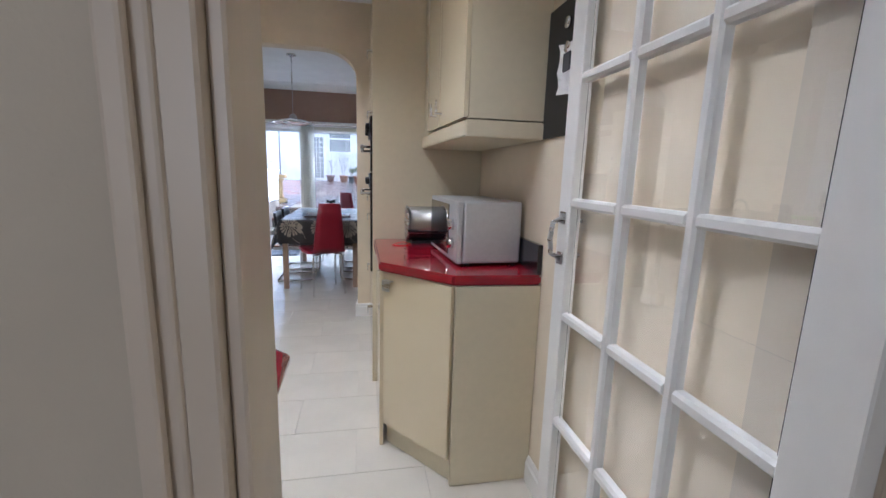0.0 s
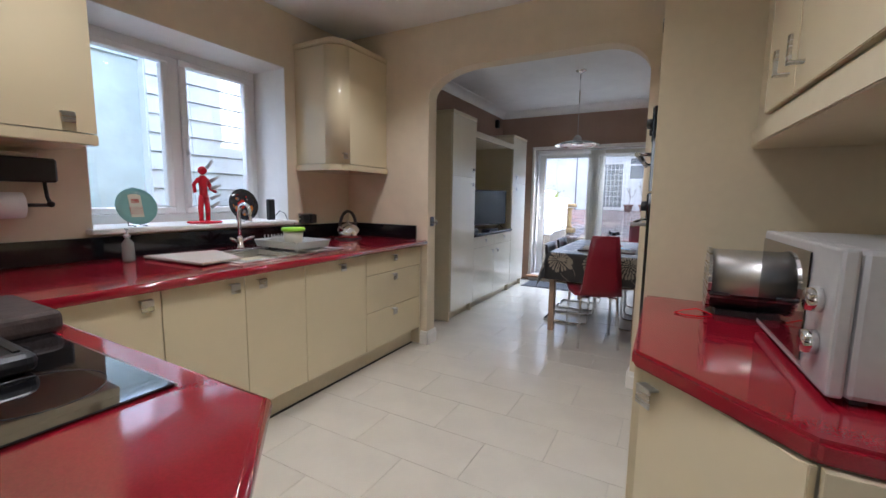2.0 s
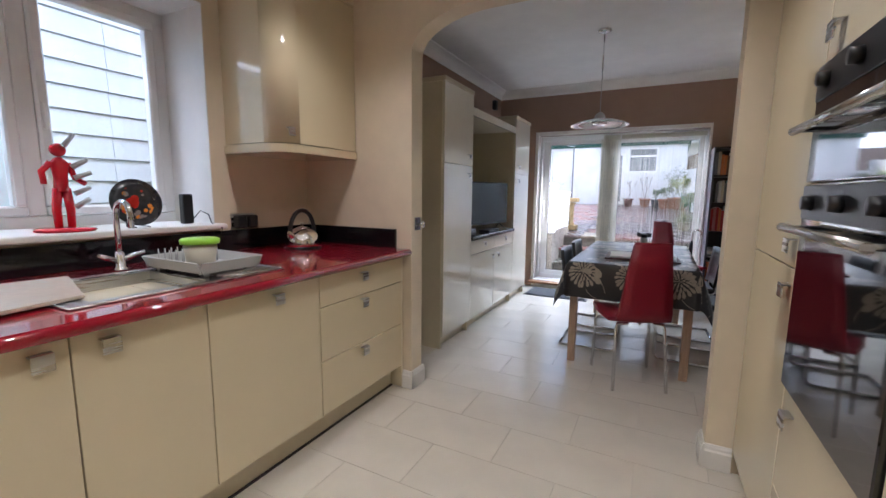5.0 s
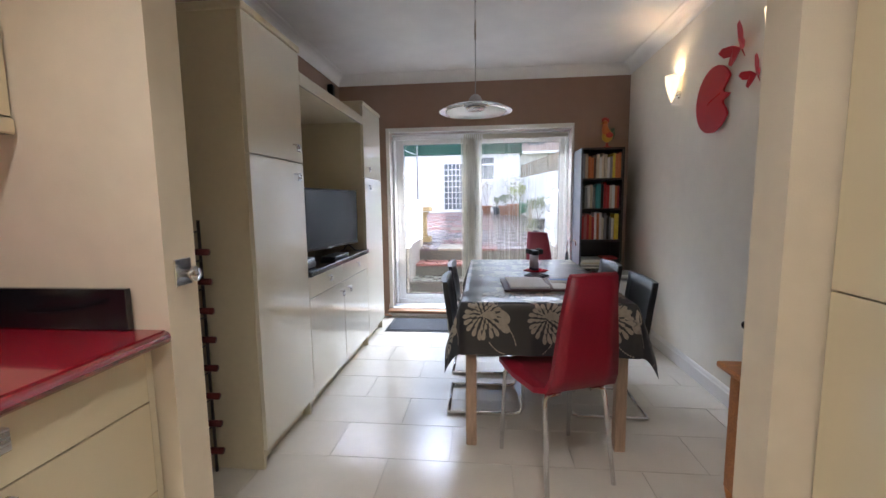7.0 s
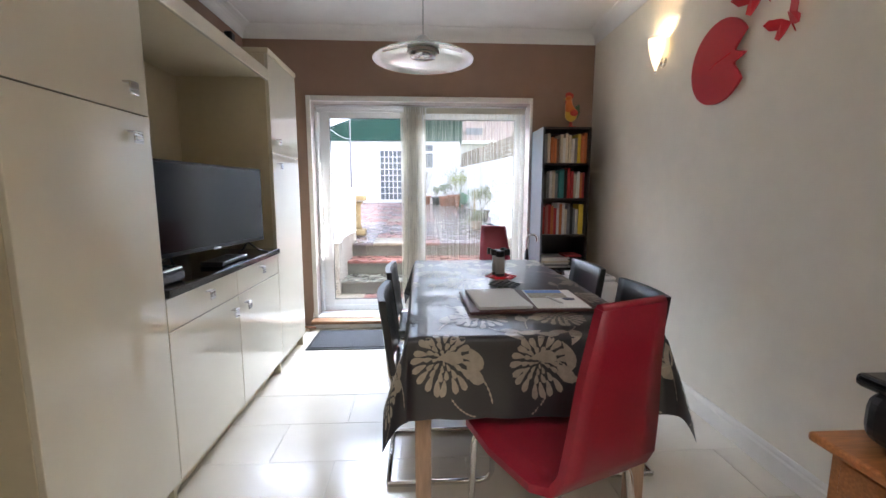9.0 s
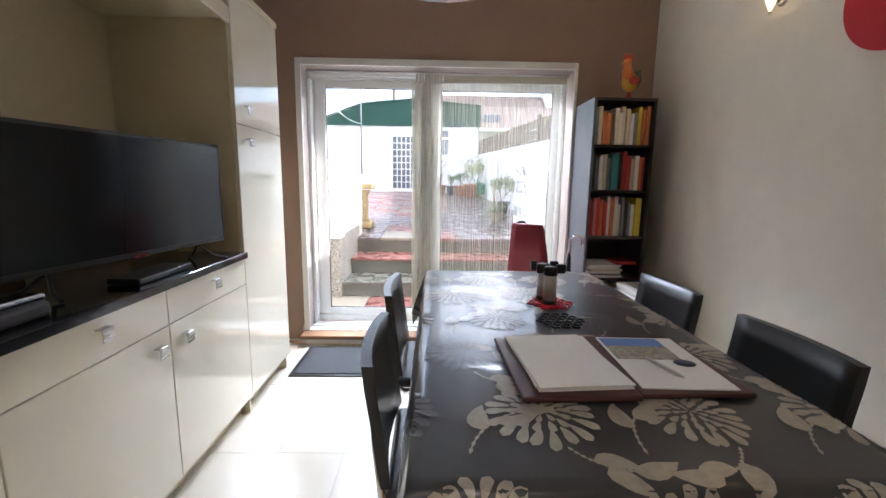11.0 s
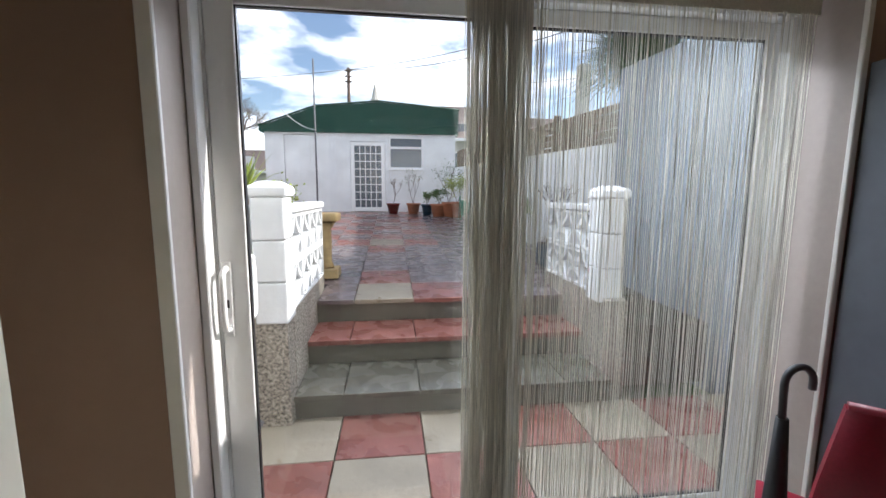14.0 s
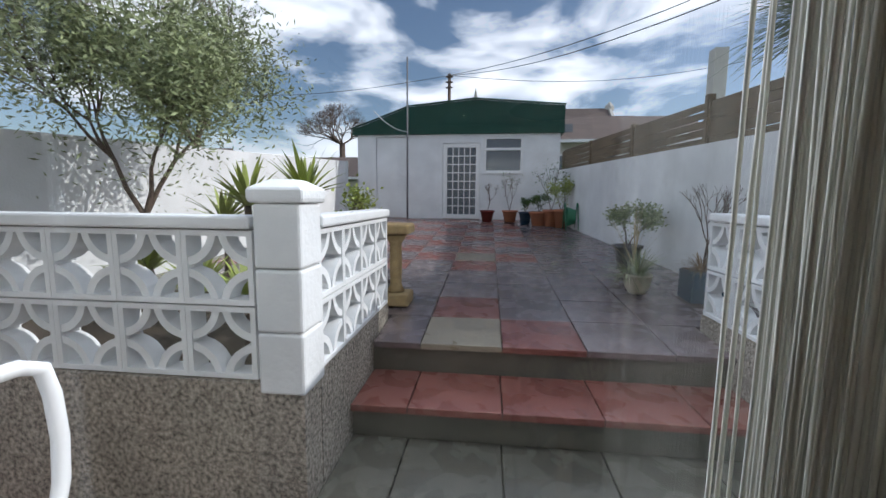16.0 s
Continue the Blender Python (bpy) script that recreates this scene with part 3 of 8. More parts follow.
ring(bm, [(-2.28, 2.36, TOPZ + 0.07), (-2.28, 2.36, TOPZ + 0.24)] + [(-2.28 + 0.055 - 0.055 * math.cos(radians(a)), 2.36, TOPZ + 0.24 + 0.055 * math.sin(radians(a))) for a in range(15, 181, 15)] + [(-2.17, 2.36, TOPZ + 0.19)], 0.011, 12)
part("spout", bm, CHROME, tap)
for s in (-1, 1):
    bm = bmesh.new()
    ring(bm, [(-2.28, 2.36 + s * 0.015, TOPZ + 0.05), (-2.275, 2.36 + s * 0.05, TOPZ + 0.065), (-2.25, 2.36 + s * 0.085, TOPZ + 0.08)], [0.012, 0.011, 0.007], 10)
    part("lever", bm, CHROME, tap)

rack = thing("dish_rack", (-1.99, 2.62, TOPZ), "pale grey plastic dish rack with upright pegs", "dish rack")
bm = bmesh.new()
rx0, rx1, ry0, ry1, rz = -2.19, -1.81, 2.41, 2.68, TOPZ + 0.022
box(bm, rx0 + 0.01, rx1 - 0.01, ry0 + 0.01, ry1 - 0.01, rz, rz + 0.006)
prism(bm, [(rx0 - 0.012, rz + 0.045), (rx0 - 0.008, rz + 0.047), (rx0 + 0.014, rz), (rx0 + 0.01, rz)], ry0, ry1, "y")
prism(bm, [(rx1 + 0.012, rz + 0.045), (rx1 + 0.008, rz + 0.047), (rx1 - 0.014, rz), (rx1 - 0.01, rz)], ry0, ry1, "y")
prism(bm, [(ry0 - 0.012, rz + 0.045), (ry0 - 0.008, rz + 0.047), (ry0 + 0.014, rz), (ry0 + 0.01, rz)], rx0, rx1, "x")
prism(bm, [(ry1 + 0.012, rz + 0.045), (ry1 + 0.008, rz + 0.047), (ry1 - 0.014, rz), (ry1 - 0.01, rz)], rx0, rx1, "x")
for x in (rx0 + 0.04, rx1 - 0.04):
    for y in (ry0 + 0.04, ry1 - 0.04):
        box(bm, x - 0.012, x + 0.012, y - 0.012, y + 0.012, TOPZ + 0.006, rz)
part("tray", bm, GREY_PLASTIC, rack)
for x in (rx0 + 0.05, rx0 + 0.13):
    for k in range(9):
        bm = bmesh.new()
        ring(bm, [(x, ry0 + 0.03 + k * 0.026, rz + 0.004), (x, ry0 + 0.03 + k * 0.026, rz + 0.075)], [0.004, 0.0025], 6)
        part("peg", bm, GREY_PLASTIC, rack)
tub = thing("food_tub", (-1.93, 2.49, rz + 0.007), "cream plastic tub with a lime green lid in the dish rack", "food tub")
bm = bmesh.new()
lathe(bm, [(0, 0), (0.05, 0), (0.062, 0.10), (0, 0.10)], (-1.93, 2.49, rz + 0.007), 20)
part("tub", bm, LINEN, tub)
bm = bmesh.new()
lathe(bm, [(0, 0.10), (0.071, 0.10), (0.073, 0.116), (0.066, 0.122), (0, 0.122)], (-1.93, 2.49, rz + 0.008), 24)
part("lid", bm, GREEN_PLASTIC, tub, "lime green lid")
board = thing("chopping_board", (-2.05, 1.95, TOPZ), "cream chopping board lying across the worktop", "chopping board")
bm = bmesh.new()
prism(bm, [(-2.30, 1.80), (-1.80, 1.82), (-1.84, 2.06), (-2.24, 2.17)], TOPZ + 0.007, TOPZ + 0.019, bevel=0.004)
part("board", bm, material("worn_beige_board", (0.46, 0.39, 0.31), 0.45, tone=0.05, grain=40, stain=0.08), board)
soap = thing("soap_bottle", (-2.27, 1.72, TOPZ), "clear grey soap pump bottle with a white pump", "soap dispenser")
bm = bmesh.new()
lathe(bm, [(0, 0), (0.026, 0), (0.028, 0.01), (0.027, 0.095), (0.012, 0.115), (0.012, 0.125), (0, 0.125)], (-2.27, 1.72, TOPZ + 0.001), 18)
part("bottle", bm, material("cloudy_bottle", (0.30, 0.31, 0.28), 0.2, transmission=0.3), soap)
bm = bmesh.new()
lathe(bm, [(0, 0.125), (0.014, 0.125), (0.014, 0.14), (0.005, 0.142), (0.005, 0.165), (0, 0.165)], (-2.27, 1.72, TOPZ + 0.001), 12)
box(bm, -2.28, -2.23, 1.71, 1.73, TOPZ + 0.164, TOPZ + 0.176, bevel=0.003)
part("pump", bm, UPVC, soap, "white pump")

kettle = thing("kettle", (-2.20, 3.30, TOPZ), "polished steel stove kettle with a black looped handle", "kettle")
kc = (-2.20, 3.30, TOPZ + 0.006)
bm = bmesh.new()
lathe(bm, [(0, 0), (0.094, 0), (0.104, 0.012), (0.102, 0.045), (0.090, 0.078), (0.066, 0.104), (0.042, 0.118), (0, 0.122)], kc, 28)
part("body", bm, CHROME, kettle)
bm = bmesh.new()
lathe(bm, [(0, 0.114), (0.036, 0.112), (0.03, 0.124), (0.008, 0.128), (0.008, 0.134), (0.015, 0.146), (0, 0.152)], kc, 20)
part("lid", bm, CHROME, kettle)
bm = bmesh.new()
ring(bm, [(kc[0], kc[1] + 0.095 * math.cos(radians(a)), kc[2] + 0.10 + 0.125 * math.sin(radians(a))) for a in range(-12, 193, 12)], 0.013, 10)
part("handle", bm, BLACK_PLASTIC, kettle, "black looped handle")
bm = bmesh.new()
ring(bm, [(kc[0] + 0.01, kc[1] - 0.07, kc[2] + 0.06), (kc[0] + 0.015, kc[1] - 0.12, kc[2] + 0.10)], [0.02, 0.011], 12)
part("spout", bm, CHROME, kettle)
bm = bmesh.new()
lathe(bm, [(0, 0), (0.112, 0), (0.112, 0.005), (0, 0.005)], (-2.20, 3.30, TOPZ + 0.001), 28)
part("base", bm, BLACK_PLASTIC, kettle)

# things on the sill
SZ = WZ0
def round_plate(name, y, z0, r, label, rim_mat, middle, tilt):
    p = thing(name, (KX0 - 0.03, y, SZ), label, "plate")
    m = Matrix.Translation((KX0 - 0.03, y, z0 + r)) @ Euler((0, radians(90 + tilt), 0)).to_matrix().to_4x4()
    bm = bmesh.new()
    lathe(bm, [(0, -0.004), (r * 0.6, -0.004), (r, 0.010), (r, 0.014), (r * 0.62, 0.001), (0, 0.001)], (0, 0, 0), 36, m=m)
    part("dish", bm, rim_mat, p)
    for bits, mat, nm in middle:
        for pts in bits:
            bm = bmesh.new()
            prism(bm, pts, 0.0015, 0.0035)
            bmesh.ops.transform(bm, matrix=m, verts=bm.verts)
            part(nm, bm, mat, p)
    for s in (-0.03, 0.03):
        bm = bmesh.new()
        ring(bm, [(KX0 + 0.02, y + s, SZ + 0.004), (KX0 - 0.0, y + s, SZ + 0.006), (KX0 - 0.06, y + s, SZ + 0.005), (KX0 - 0.075, y + s, SZ + 0.10)], 0.003, 6)
        part("stand", bm, BLACK_PLASTIC, p)
    return p


TEAL = material("pale_teal_glaze", (0.22, 0.42, 0.40), 0.15, stain=0.05, coat=0.4)
INK = material("dark_speckled_glaze", (0.03, 0.03, 0.035), 0.15, tone=0.4, grain=30, coat=0.5)
CREAM_INK = material("cream_glaze", (0.70, 0.64, 0.52), 0.2)
RED_INK = material("red_glaze", (0.55, 0.03, 0.02), 0.2)
ORANGE_INK = material("orange_glaze", (0.75, 0.25, 0.03), 0.2)
GREY_INK = material("grey_glaze", (0.25, 0.22, 0.22), 0.2)
round_plate("tin_plate", 1.87, SZ + 0.006, 0.105, "pale teal plate with a tin print on the sill", TEAL, [
    ([[(-0.075, -0.032), (0.06, -0.032), (0.06, 0.032), (-0.075, 0.032)]], CREAM_INK, "tin_print"),
    ([[(0.0, -0.0325), (0.045, -0.0325), (0.045, 0.0325), (0.0, 0.0325)], ], RED_INK, "red_band"),
    ([arc(-0.078, 0, 0.033, 90, 270, 10)], GREY_INK, "tin_top"),
    ([[(-0.045, -0.02), (-0.02, -0.02), (-0.02, 0.02), (-0.045, 0.02)]], RED_INK, "label_bar")], -14)
rndp = random.Random(5)
spots = lambda n, r0, r1, s: [arc(rndp.uniform(r0, r1) * math.cos(a), rndp.uniform(r0, r1) * math.sin(a), s * rndp.uniform(0.6, 1.2), 0, 330, 7) for a in [rndp.uniform(0, 6.28) for _ in range(n)]]
round_plate("decorated_plate", 2.54, SZ + 0.006, 0.112, "dark plate painted with red and orange fruit", INK, [
    (spots(5, 0.0, 0.03, 0.02), RED_INK, "red_fruit"), (spots(9, 0.05, 0.085, 0.012), ORANGE_INK, "orange_fruit"), (spots(12, 0.04, 0.09, 0.010), GREY_INK, "leaves"), (spots(5, 0.06, 0.09, 0.008), RED_INK, "red_berry")], -12)

man = thing("knife_holder", (KX0 - 0.06, 2.28, SZ), "bright red plastic knife holder shaped as a standing figure", "knife holder")
fx, fy = KX0 - 0.06, 2.28
bm = bmesh.new()
lathe(bm, [(0, 0), (0.10, 0), (0.105, 0.006), (0.095, 0.014), (0, 0.016)], (fx, fy, SZ + 0.001), 30)
for s in (-1, 1):
    ring(bm, [(fx, fy + s * 0.022, SZ + 0.016), (fx, fy + s * 0.024, SZ + 0.090), (fx, fy + s * 0.014, SZ + 0.181)], [0.014, 0.016, 0.018], 10)
ring(bm, [(fx, fy, SZ + 0.169), (fx, fy, SZ + 0.226), (fx, fy, SZ + 0.288), (fx, fy, SZ + 0.311)], [0.026, 0.024, 0.032, 0.012], 12)
ring(bm, [(fx, fy - 0.028, SZ + 0.288), (fx, fy - 0.06, SZ + 0.249), (fx, fy - 0.055, SZ + 0.198)], [0.013, 0.012, 0.011], 8)
ring(bm, [(fx, fy + 0.028, SZ + 0.288), (fx, fy + 0.05, SZ + 0.226), (fx, fy + 0.085, SZ + 0.203)], [0.013, 0.012, 0.011], 8)
bmesh.ops.create_uvsphere(bm, u_segments=16, v_segments=10, radius=0.028, matrix=Matrix.Translation((fx, fy, SZ + 0.341)))
for f in bm.faces:
    f.smooth = True
part("figure", bm, RED_PLASTIC, man)
for z, y, a in ((0.315, 0.01, 60), (0.24, 0.03, 35), (0.20, 0.035, 25), (0.14, 0.03, 30), (0.09, 0.03, 40)):
    bm = bmesh.new()
    c, s = math.cos(radians(a)), math.sin(radians(a))
    ring(bm, [(fx + 0.03, fy + y, SZ + z * 1.13), (fx + 0.05, fy + y + 0.06 * c, SZ + z * 1.13 + 0.06 * s)], [0.011, 0.009], 8)
    part("knife_handle", bm, SILVER, man, "steel knife handle")
speaker = thing("smart_display", (KX0 - 0.07, 2.80, SZ), "slim black device standing on the sill", "gadget")
bm = bmesh.new()
box(bm, KX0 - 0.09, KX0 - 0.05, 2.775, 2.83, SZ + 0.001, SZ + 0.16, bevel=0.008, seg=3)
part("body", bm, BLACK_PLASTIC, speaker)
bm = bmesh.new()
ring(bm, [(KX0 - 0.07, 2.83, SZ + 0.02), (KX0 - 0.04, 2.86, SZ + 0.07), (KX0 - 0.01, 2.885, SZ + 0.05), (KX0 + 0.02, 2.88, SZ + 0.004), (KX0 + 0.08, 2.90, SZ - 0.02), (KX0 + 0.025, 2.93, SZ - 0.058)], 0.003, 6)
part("cable", bm, BLACK_PLASTIC, speaker)


# sockets
def socket(y, z, plug=False):
    s = thing("wall_socket", (KX0, y, z), "chrome double wall socket" + (" with black plugs in" if plug else ""), "socket")
    solid("plate", STEEL, s, KX0 + 0.001, KX0 + 0.010, y - 0.075, y + 0.075, z - 0.043, z + 0.043, 0.003)
    for o in (-0.037, 0.037):
        if plug:
            solid("plug", BLACK_PLASTIC, s, KX0 + 0.0102, KX0 + 0.065, y + o - 0.030, y + o + 0.030, z - 0.04, z + 0.035, 0.008, "black plug")
        else:
            solid("outlet", DARK_GREY, s, KX0 + 0.0102, KX0 + 0.0125, y + o - 0.022, y + o + 0.022, z - 0.03, z + 0.01, 0.001)
            solid("switch", BLACK_PLASTIC, s, KX0 + 0.0102, KX0 + 0.014, y + o - 0.008, y + o + 0.008, z + 0.016, z + 0.034, 0.001)


socket(3.08, 1.075, True)
socket(0.98, 1.13)

# wall cabinets
def wall_cabinet(y0, y1, curved_low, handle_y, label):
    """Against the window wall; the window-side end of the tall one is rounded."""
    u = thing("wall_cabinet", (-2.24, (y0 + y1) / 2, 1.45), label, "kitchen cabinet", "wall cabinets beside the kitchen window")
    fx = -2.02
    if curved_low:
        oc = [(KX0 + 0.001, y0)] + [(fx - 0.13 + 0.13 * math.sin(radians(a)) * 1.0, y0 + 0.13 - 0.13 * math.cos(radians(a))) for a in range(0, 91, 10)] + [(fx, y1), (KX0 + 0.001, y1)]
    else:
        oc = [(KX0 + 0.001, y0), (fx, y0), (fx, y1), (KX0 + 0.001, y1)]
    def grown(g):
        cx, cy = sum(p[0] for p in oc) / len(oc), sum(p[1] for p in oc) / len(oc)
        return [(max(KX0 + 0.001, x + (g if x > cx else 0)), y + (-g if y < cy - 0.05 else 0)) for x, y in oc]
    bm = bmesh.new()
    prism(bm, [(x - 0.02 if x > -2.3 else x, y + (0.02 if y < (y0 + y1) / 2 else 0)) for x, y in oc], 1.505, 2.362)
    part("body", bm, CREAM_SIDE, u)
    bm = bmesh.new()
    prism(bm, oc, 1.506, 2.362)
    for f in bm.faces:
        f.smooth = curved_low and abs(f.normal.z) < 0.5 and f.calc_area() < 0.05
    d = part("door", bm, CREAM_GLOSS, u)
    square_handle(d, fx, handle_y, 1.56, (1, 0), size=0.045)
    bm = bmesh.new()
    prism(bm, grown(0.012), 1.455, 1.50, bevel=0.004)
    part("pelmet", bm, CREAM_GLOSS, u)
    bm = bmesh.new()
    prism(bm, grown(0.012), 2.365, 2.405, bevel=0.006)
    part("cornice", bm, CREAM_GLOSS, u)
    return u


wall_cabinet(3.005, 3.598, True, 3.06, "tall cream gloss wall cabinet with a rounded end")
wall_cabinet(1.12, 1.53, False, 1.43, "cream gloss wall cabinet with a square steel handle")
corner = thing("corner_cabinet", (-2.1, 0.8, 1.45), "cream gloss corner wall cabinet with an angled door", "kitchen cabinet")
bm = bmesh.new()
oc = [(KX0 + 0.001, SOUTH + 0.001), (-1.75, SOUTH + 0.001), (-1.75, 0.82), (-2.02, 1.117), (KX0 + 0.001, 1.117)]
prism(bm, oc, 1.506, 2.338, bevel=0.002)
d = part("door", bm, CREAM_GLOSS, corner)
square_handle(d, -2.00, 1.07, 1.56, (0.74, 0.68), size=0.045)
bm = bmesh.new()
prism(bm, [(KX0 + 0.001, SOUTH + 0.001), (-1.738, SOUTH + 0.001), (-1.738, 0.828), (-2.008, 1.117), (KX0 + 0.001, 1.117)], 1.455, 1.50, bevel=0.004)
part("pelmet", bm, CREAM_GLOSS, corner)
bm = bmesh.new()
prism(bm, [(KX0 + 0.001, SOUTH + 0.001), (-1.738, SOUTH + 0.001), (-1.738, 0.828), (-2.008, 1.117), (KX0 + 0.001, 1.117)], 2.345, 2.385, bevel=0.004)
part("cornice", bm, CREAM_GLOSS, corner)
hood_cab = thing("hob_wall_cabinet", (-0.9, 0.6, 1.5), "cream gloss wall cabinet above the hob with an open wooden underside", "kitchen cabinet")
solid("body", CREAM_GLOSS, hood_cab, -1.735, -0.18, SOUTH + 0.001, 0.85, 1.575, 2.34, 0.003)
solid("underside", OAK, hood_cab, -1.73, -0.20, SOUTH + 0.002, 0.848, 1.535, 1.5745)
solid("pelmet", CREAM_GLOSS, hood_cab, -1.732, -0.18, 0.850, 0.87, 1.50, 1.574, 0.003)
solid("pelmet", CREAM_GLOSS, hood_cab, -0.199, -0.18, SOUTH + 0.002, 0.849, 1.50, 1.574, 0.003)
for x0, x1 in ((-1.733, -1.21), (-1.206, -0.69), (-0.686, -0.182)):
    d = panel("door", hood_cab, CREAM_GLOSS, x0, x1, 0.851, 0.868, 1.577, 2.338)
    square_handle(d, x1 - 0.07, 0.868, 1.66, (0, 1))

# towel holder below the corner cabinet
holder = thing("roll_holder", (KX0 + 0.05, 1.22, 1.2), "black wall-mounted kitchen roll holder with a white paper roll", "kitchen roll holder")
solid("rack", BLACK_PLASTIC, holder, KX0 + 0.002, KX0 + 0.10, 1.02, 1.50, 1.30, 1.41, 0.01, "black rack")
solid("cling_film_box", LINEN, holder, KX0 + 0.02, KX0 + 0.085, 1.06, 1.44, 1.411, 1.43, 0.003, "slim cream box")
for y in (1.05, 1.46):
    bm = bmesh.new()
    ring(bm, [(KX0 + 0.06, y, 1.30), (KX0 + 0.075, y, 1.23), (KX0 + 0.11, y, 1.20)], 0.008, 8)
    bmesh.ops.create_uvsphere(bm, u_segments=10, v_segments=8, radius=0.015, matrix=Matrix.Translation((KX0 + 0.11, y, 1.20)))
    part("arm", bm, BLACK_PLASTIC, holder)
bm = bmesh.new()
lathe(bm, [(0.02, -0.12), (0.058, -0.12), (0.058, 0.12), (0.02, 0.12)], (0, 0, 0), 28, m=Matrix.Translation((KX0 + 0.085, 1.25, 1.195)) @ Euler((radians(90), 0, 0)).to_matrix().to_4x4())
part("paper_roll", bm, PAPER, holder, "white paper towel roll")
bm = bmesh.new()
ring(bm, [(KX0 + 0.085, 1.05, 1.195), (KX0 + 0.085, 1.46, 1.195)], 0.008, 8)
part("rod", bm, BLACK_PLASTIC, holder)


# ---- east side: angled counter, tall units ----
ctr = thing("angled_cabinet", (0.45, 1.85, 0), "cream base cabinet with an angled gloss door", "kitchen cabinet")
bm = bmesh.new()
prism(bm, [(KX1 - 0.002, 1.445), (0.41, 1.445), (0.16, 1.765), (0.14, 2.356), (KX1 - 0.002, 2.356)], 0.11, 0.862)
part("body", bm, CREAM_SIDE, ctr)
bm = bmesh.new()
prism(bm, [(KX1 - 0.002, 1.42), (0.395, 1.42), (0.395, 1.443), (KX1 - 0.002, 1.443)], 0.002, 0.862, bevel=0.001)
part("end_panel", bm, CREAM_SIDE, ctr)
bm = bmesh.new()
a, b = Vector((0.393, 1.444)), Vector((0.142, 1.755))
t2 = (b - a).normalized()
n2 = Vector((-abs(t2.y), -abs(t2.x))).normalized()
prism(bm, [a, b, b + n2 * 0.018, a + n2 * 0.018], 0.115, 0.86, bevel=0.002)
d = part("door", bm, CREAM_GLOSS, ctr)
c = b + n2 * 0.018 - t2 * 0.05
square_handle(d, c.x, c.y, 0.80, n2)
bm = bmesh.new()
prism(bm, [a - n2 * 0.03, b - n2 * 0.03, b - n2 * 0.015, a - n2 * 0.015], 0.002, 0.11)
part("plinth", bm, CREAM_SIDE, ctr)
bm = bmesh.new()
prism(bm, [(0.118, 1.735), (0.136, 1.735), (0.136, 2.356), (0.118, 2.356)], 0.002, 0.862, bevel=0.001)
part("door", bm, CREAM_GLOSS, ctr)
ctop = thing("angled_worktop", (0.45, 1.85, TOPZ), "deep red polished quartz worktop with an angled front", "worktop")
bm = bmesh.new()
prism(bm, [(KX1 - 0.002, 1.415), (0.385, 1.432), (0.112, 1.70), (0.104, 2.358), (KX1 - 0.002, 2.358)], TOPZ - 0.04, TOPZ, bevel=0.008)
part("slab", bm, RED_TOP, ctop)
solid("upstand", BLACK_STONE, ctop, KX1 - 0.024, KX1 - 0.003, 1.42, 2.356, TOPZ + 0.001, 1.025, 0.002, "black stone upstand")

mw = thing("microwave", (0.57, 1.83, TOPZ), "silver microwave oven with a dark glass door", "microwave")
mm = Matrix.Translation((0.575, 1.84, TOPZ + 0.012)) @ Euler((0, 0, radians(3))).to_matrix().to_4x4()
bm = bmesh.new()
box(bm, -0.135, 0.125, -0.25, 0.25, 0.0, 0.262, m=mm, bevel=0.01, seg=2)
part("body", bm, SILVER, mw)
bm = bmesh.new()
box(bm, -0.162, -0.136, -0.25, 0.25, 0.0, 0.262, m=mm, bevel=0.006, seg=2)
part("fascia", bm, SILVER, mw)
bm = bmesh.new()
box(bm, -0.166, -0.1625, -0.12, 0.235, 0.02, 0.242, m=mm, bevel=0.002)
part("door", bm, BLACK_GLASS, mw, "dark glass door")
for z in (0.08, 0.16):
    bm = bmesh.new()
    lathe(bm, [(0, 0), (0.024, 0), (0.021, 0.022), (0, 0.022)], (0, 0, 0), 20, m=mm @ Matrix.Translation((-0.163, -0.185, z)) @ Euler((0, radians(-90), 0)).to_matrix().to_4x4())
    part("knob", bm, CHROME, mw)
for x in (-0.11, 0.10):
    for y in (-0.22, 0.22):
        bm = bmesh.new()
        box(bm, x - 0.012, x + 0.012, y - 0.012, y + 0.012, -0.011, 0.001, m=mm)
        part("foot", bm, BLACK_PLASTIC, mw)

bin_ = thing("bread_bin", (0.48, 2.22, TOPZ), "brushed steel cylindrical roll-top bread bin with black ends", "bread bin")
bm = bmesh.new()
rb = 0.095
prof = [(rb * math.cos(radians(a)), rb * math.sin(radians(a))) for a in range(-30, 211, 10)]
prism(bm, [(2.225 + p, TOPZ + 0.012 + rb + q * 1.0) for p, q in prof], 0.29, 0.70, "x")
for f in bm.faces:
    f.smooth = len(f.verts) == 4
part("lid", bm, material("satin_steel", (0.50, 0.49, 0.47), 0.34, metal=1.0, tone=0.02, grain=200, stain=0.03, rough_var=0.03), bin_, "brushed steel roll top")
bm = bmesh.new()
prism(bm, [(2.225 + rb * 0.98 * math.cos(radians(a)), TOPZ + 0.012 + rb + rb * 0.98 * math.sin(radians(a))) for a in range(-150, -29, 10)] + [(2.225 + rb * .98, TOPZ + 0.075), (2.225 - rb * .98, TOPZ + 0.075)], 0.292, 0.698, "x")
part("body", bm, BLACK_PLASTIC, bin_)
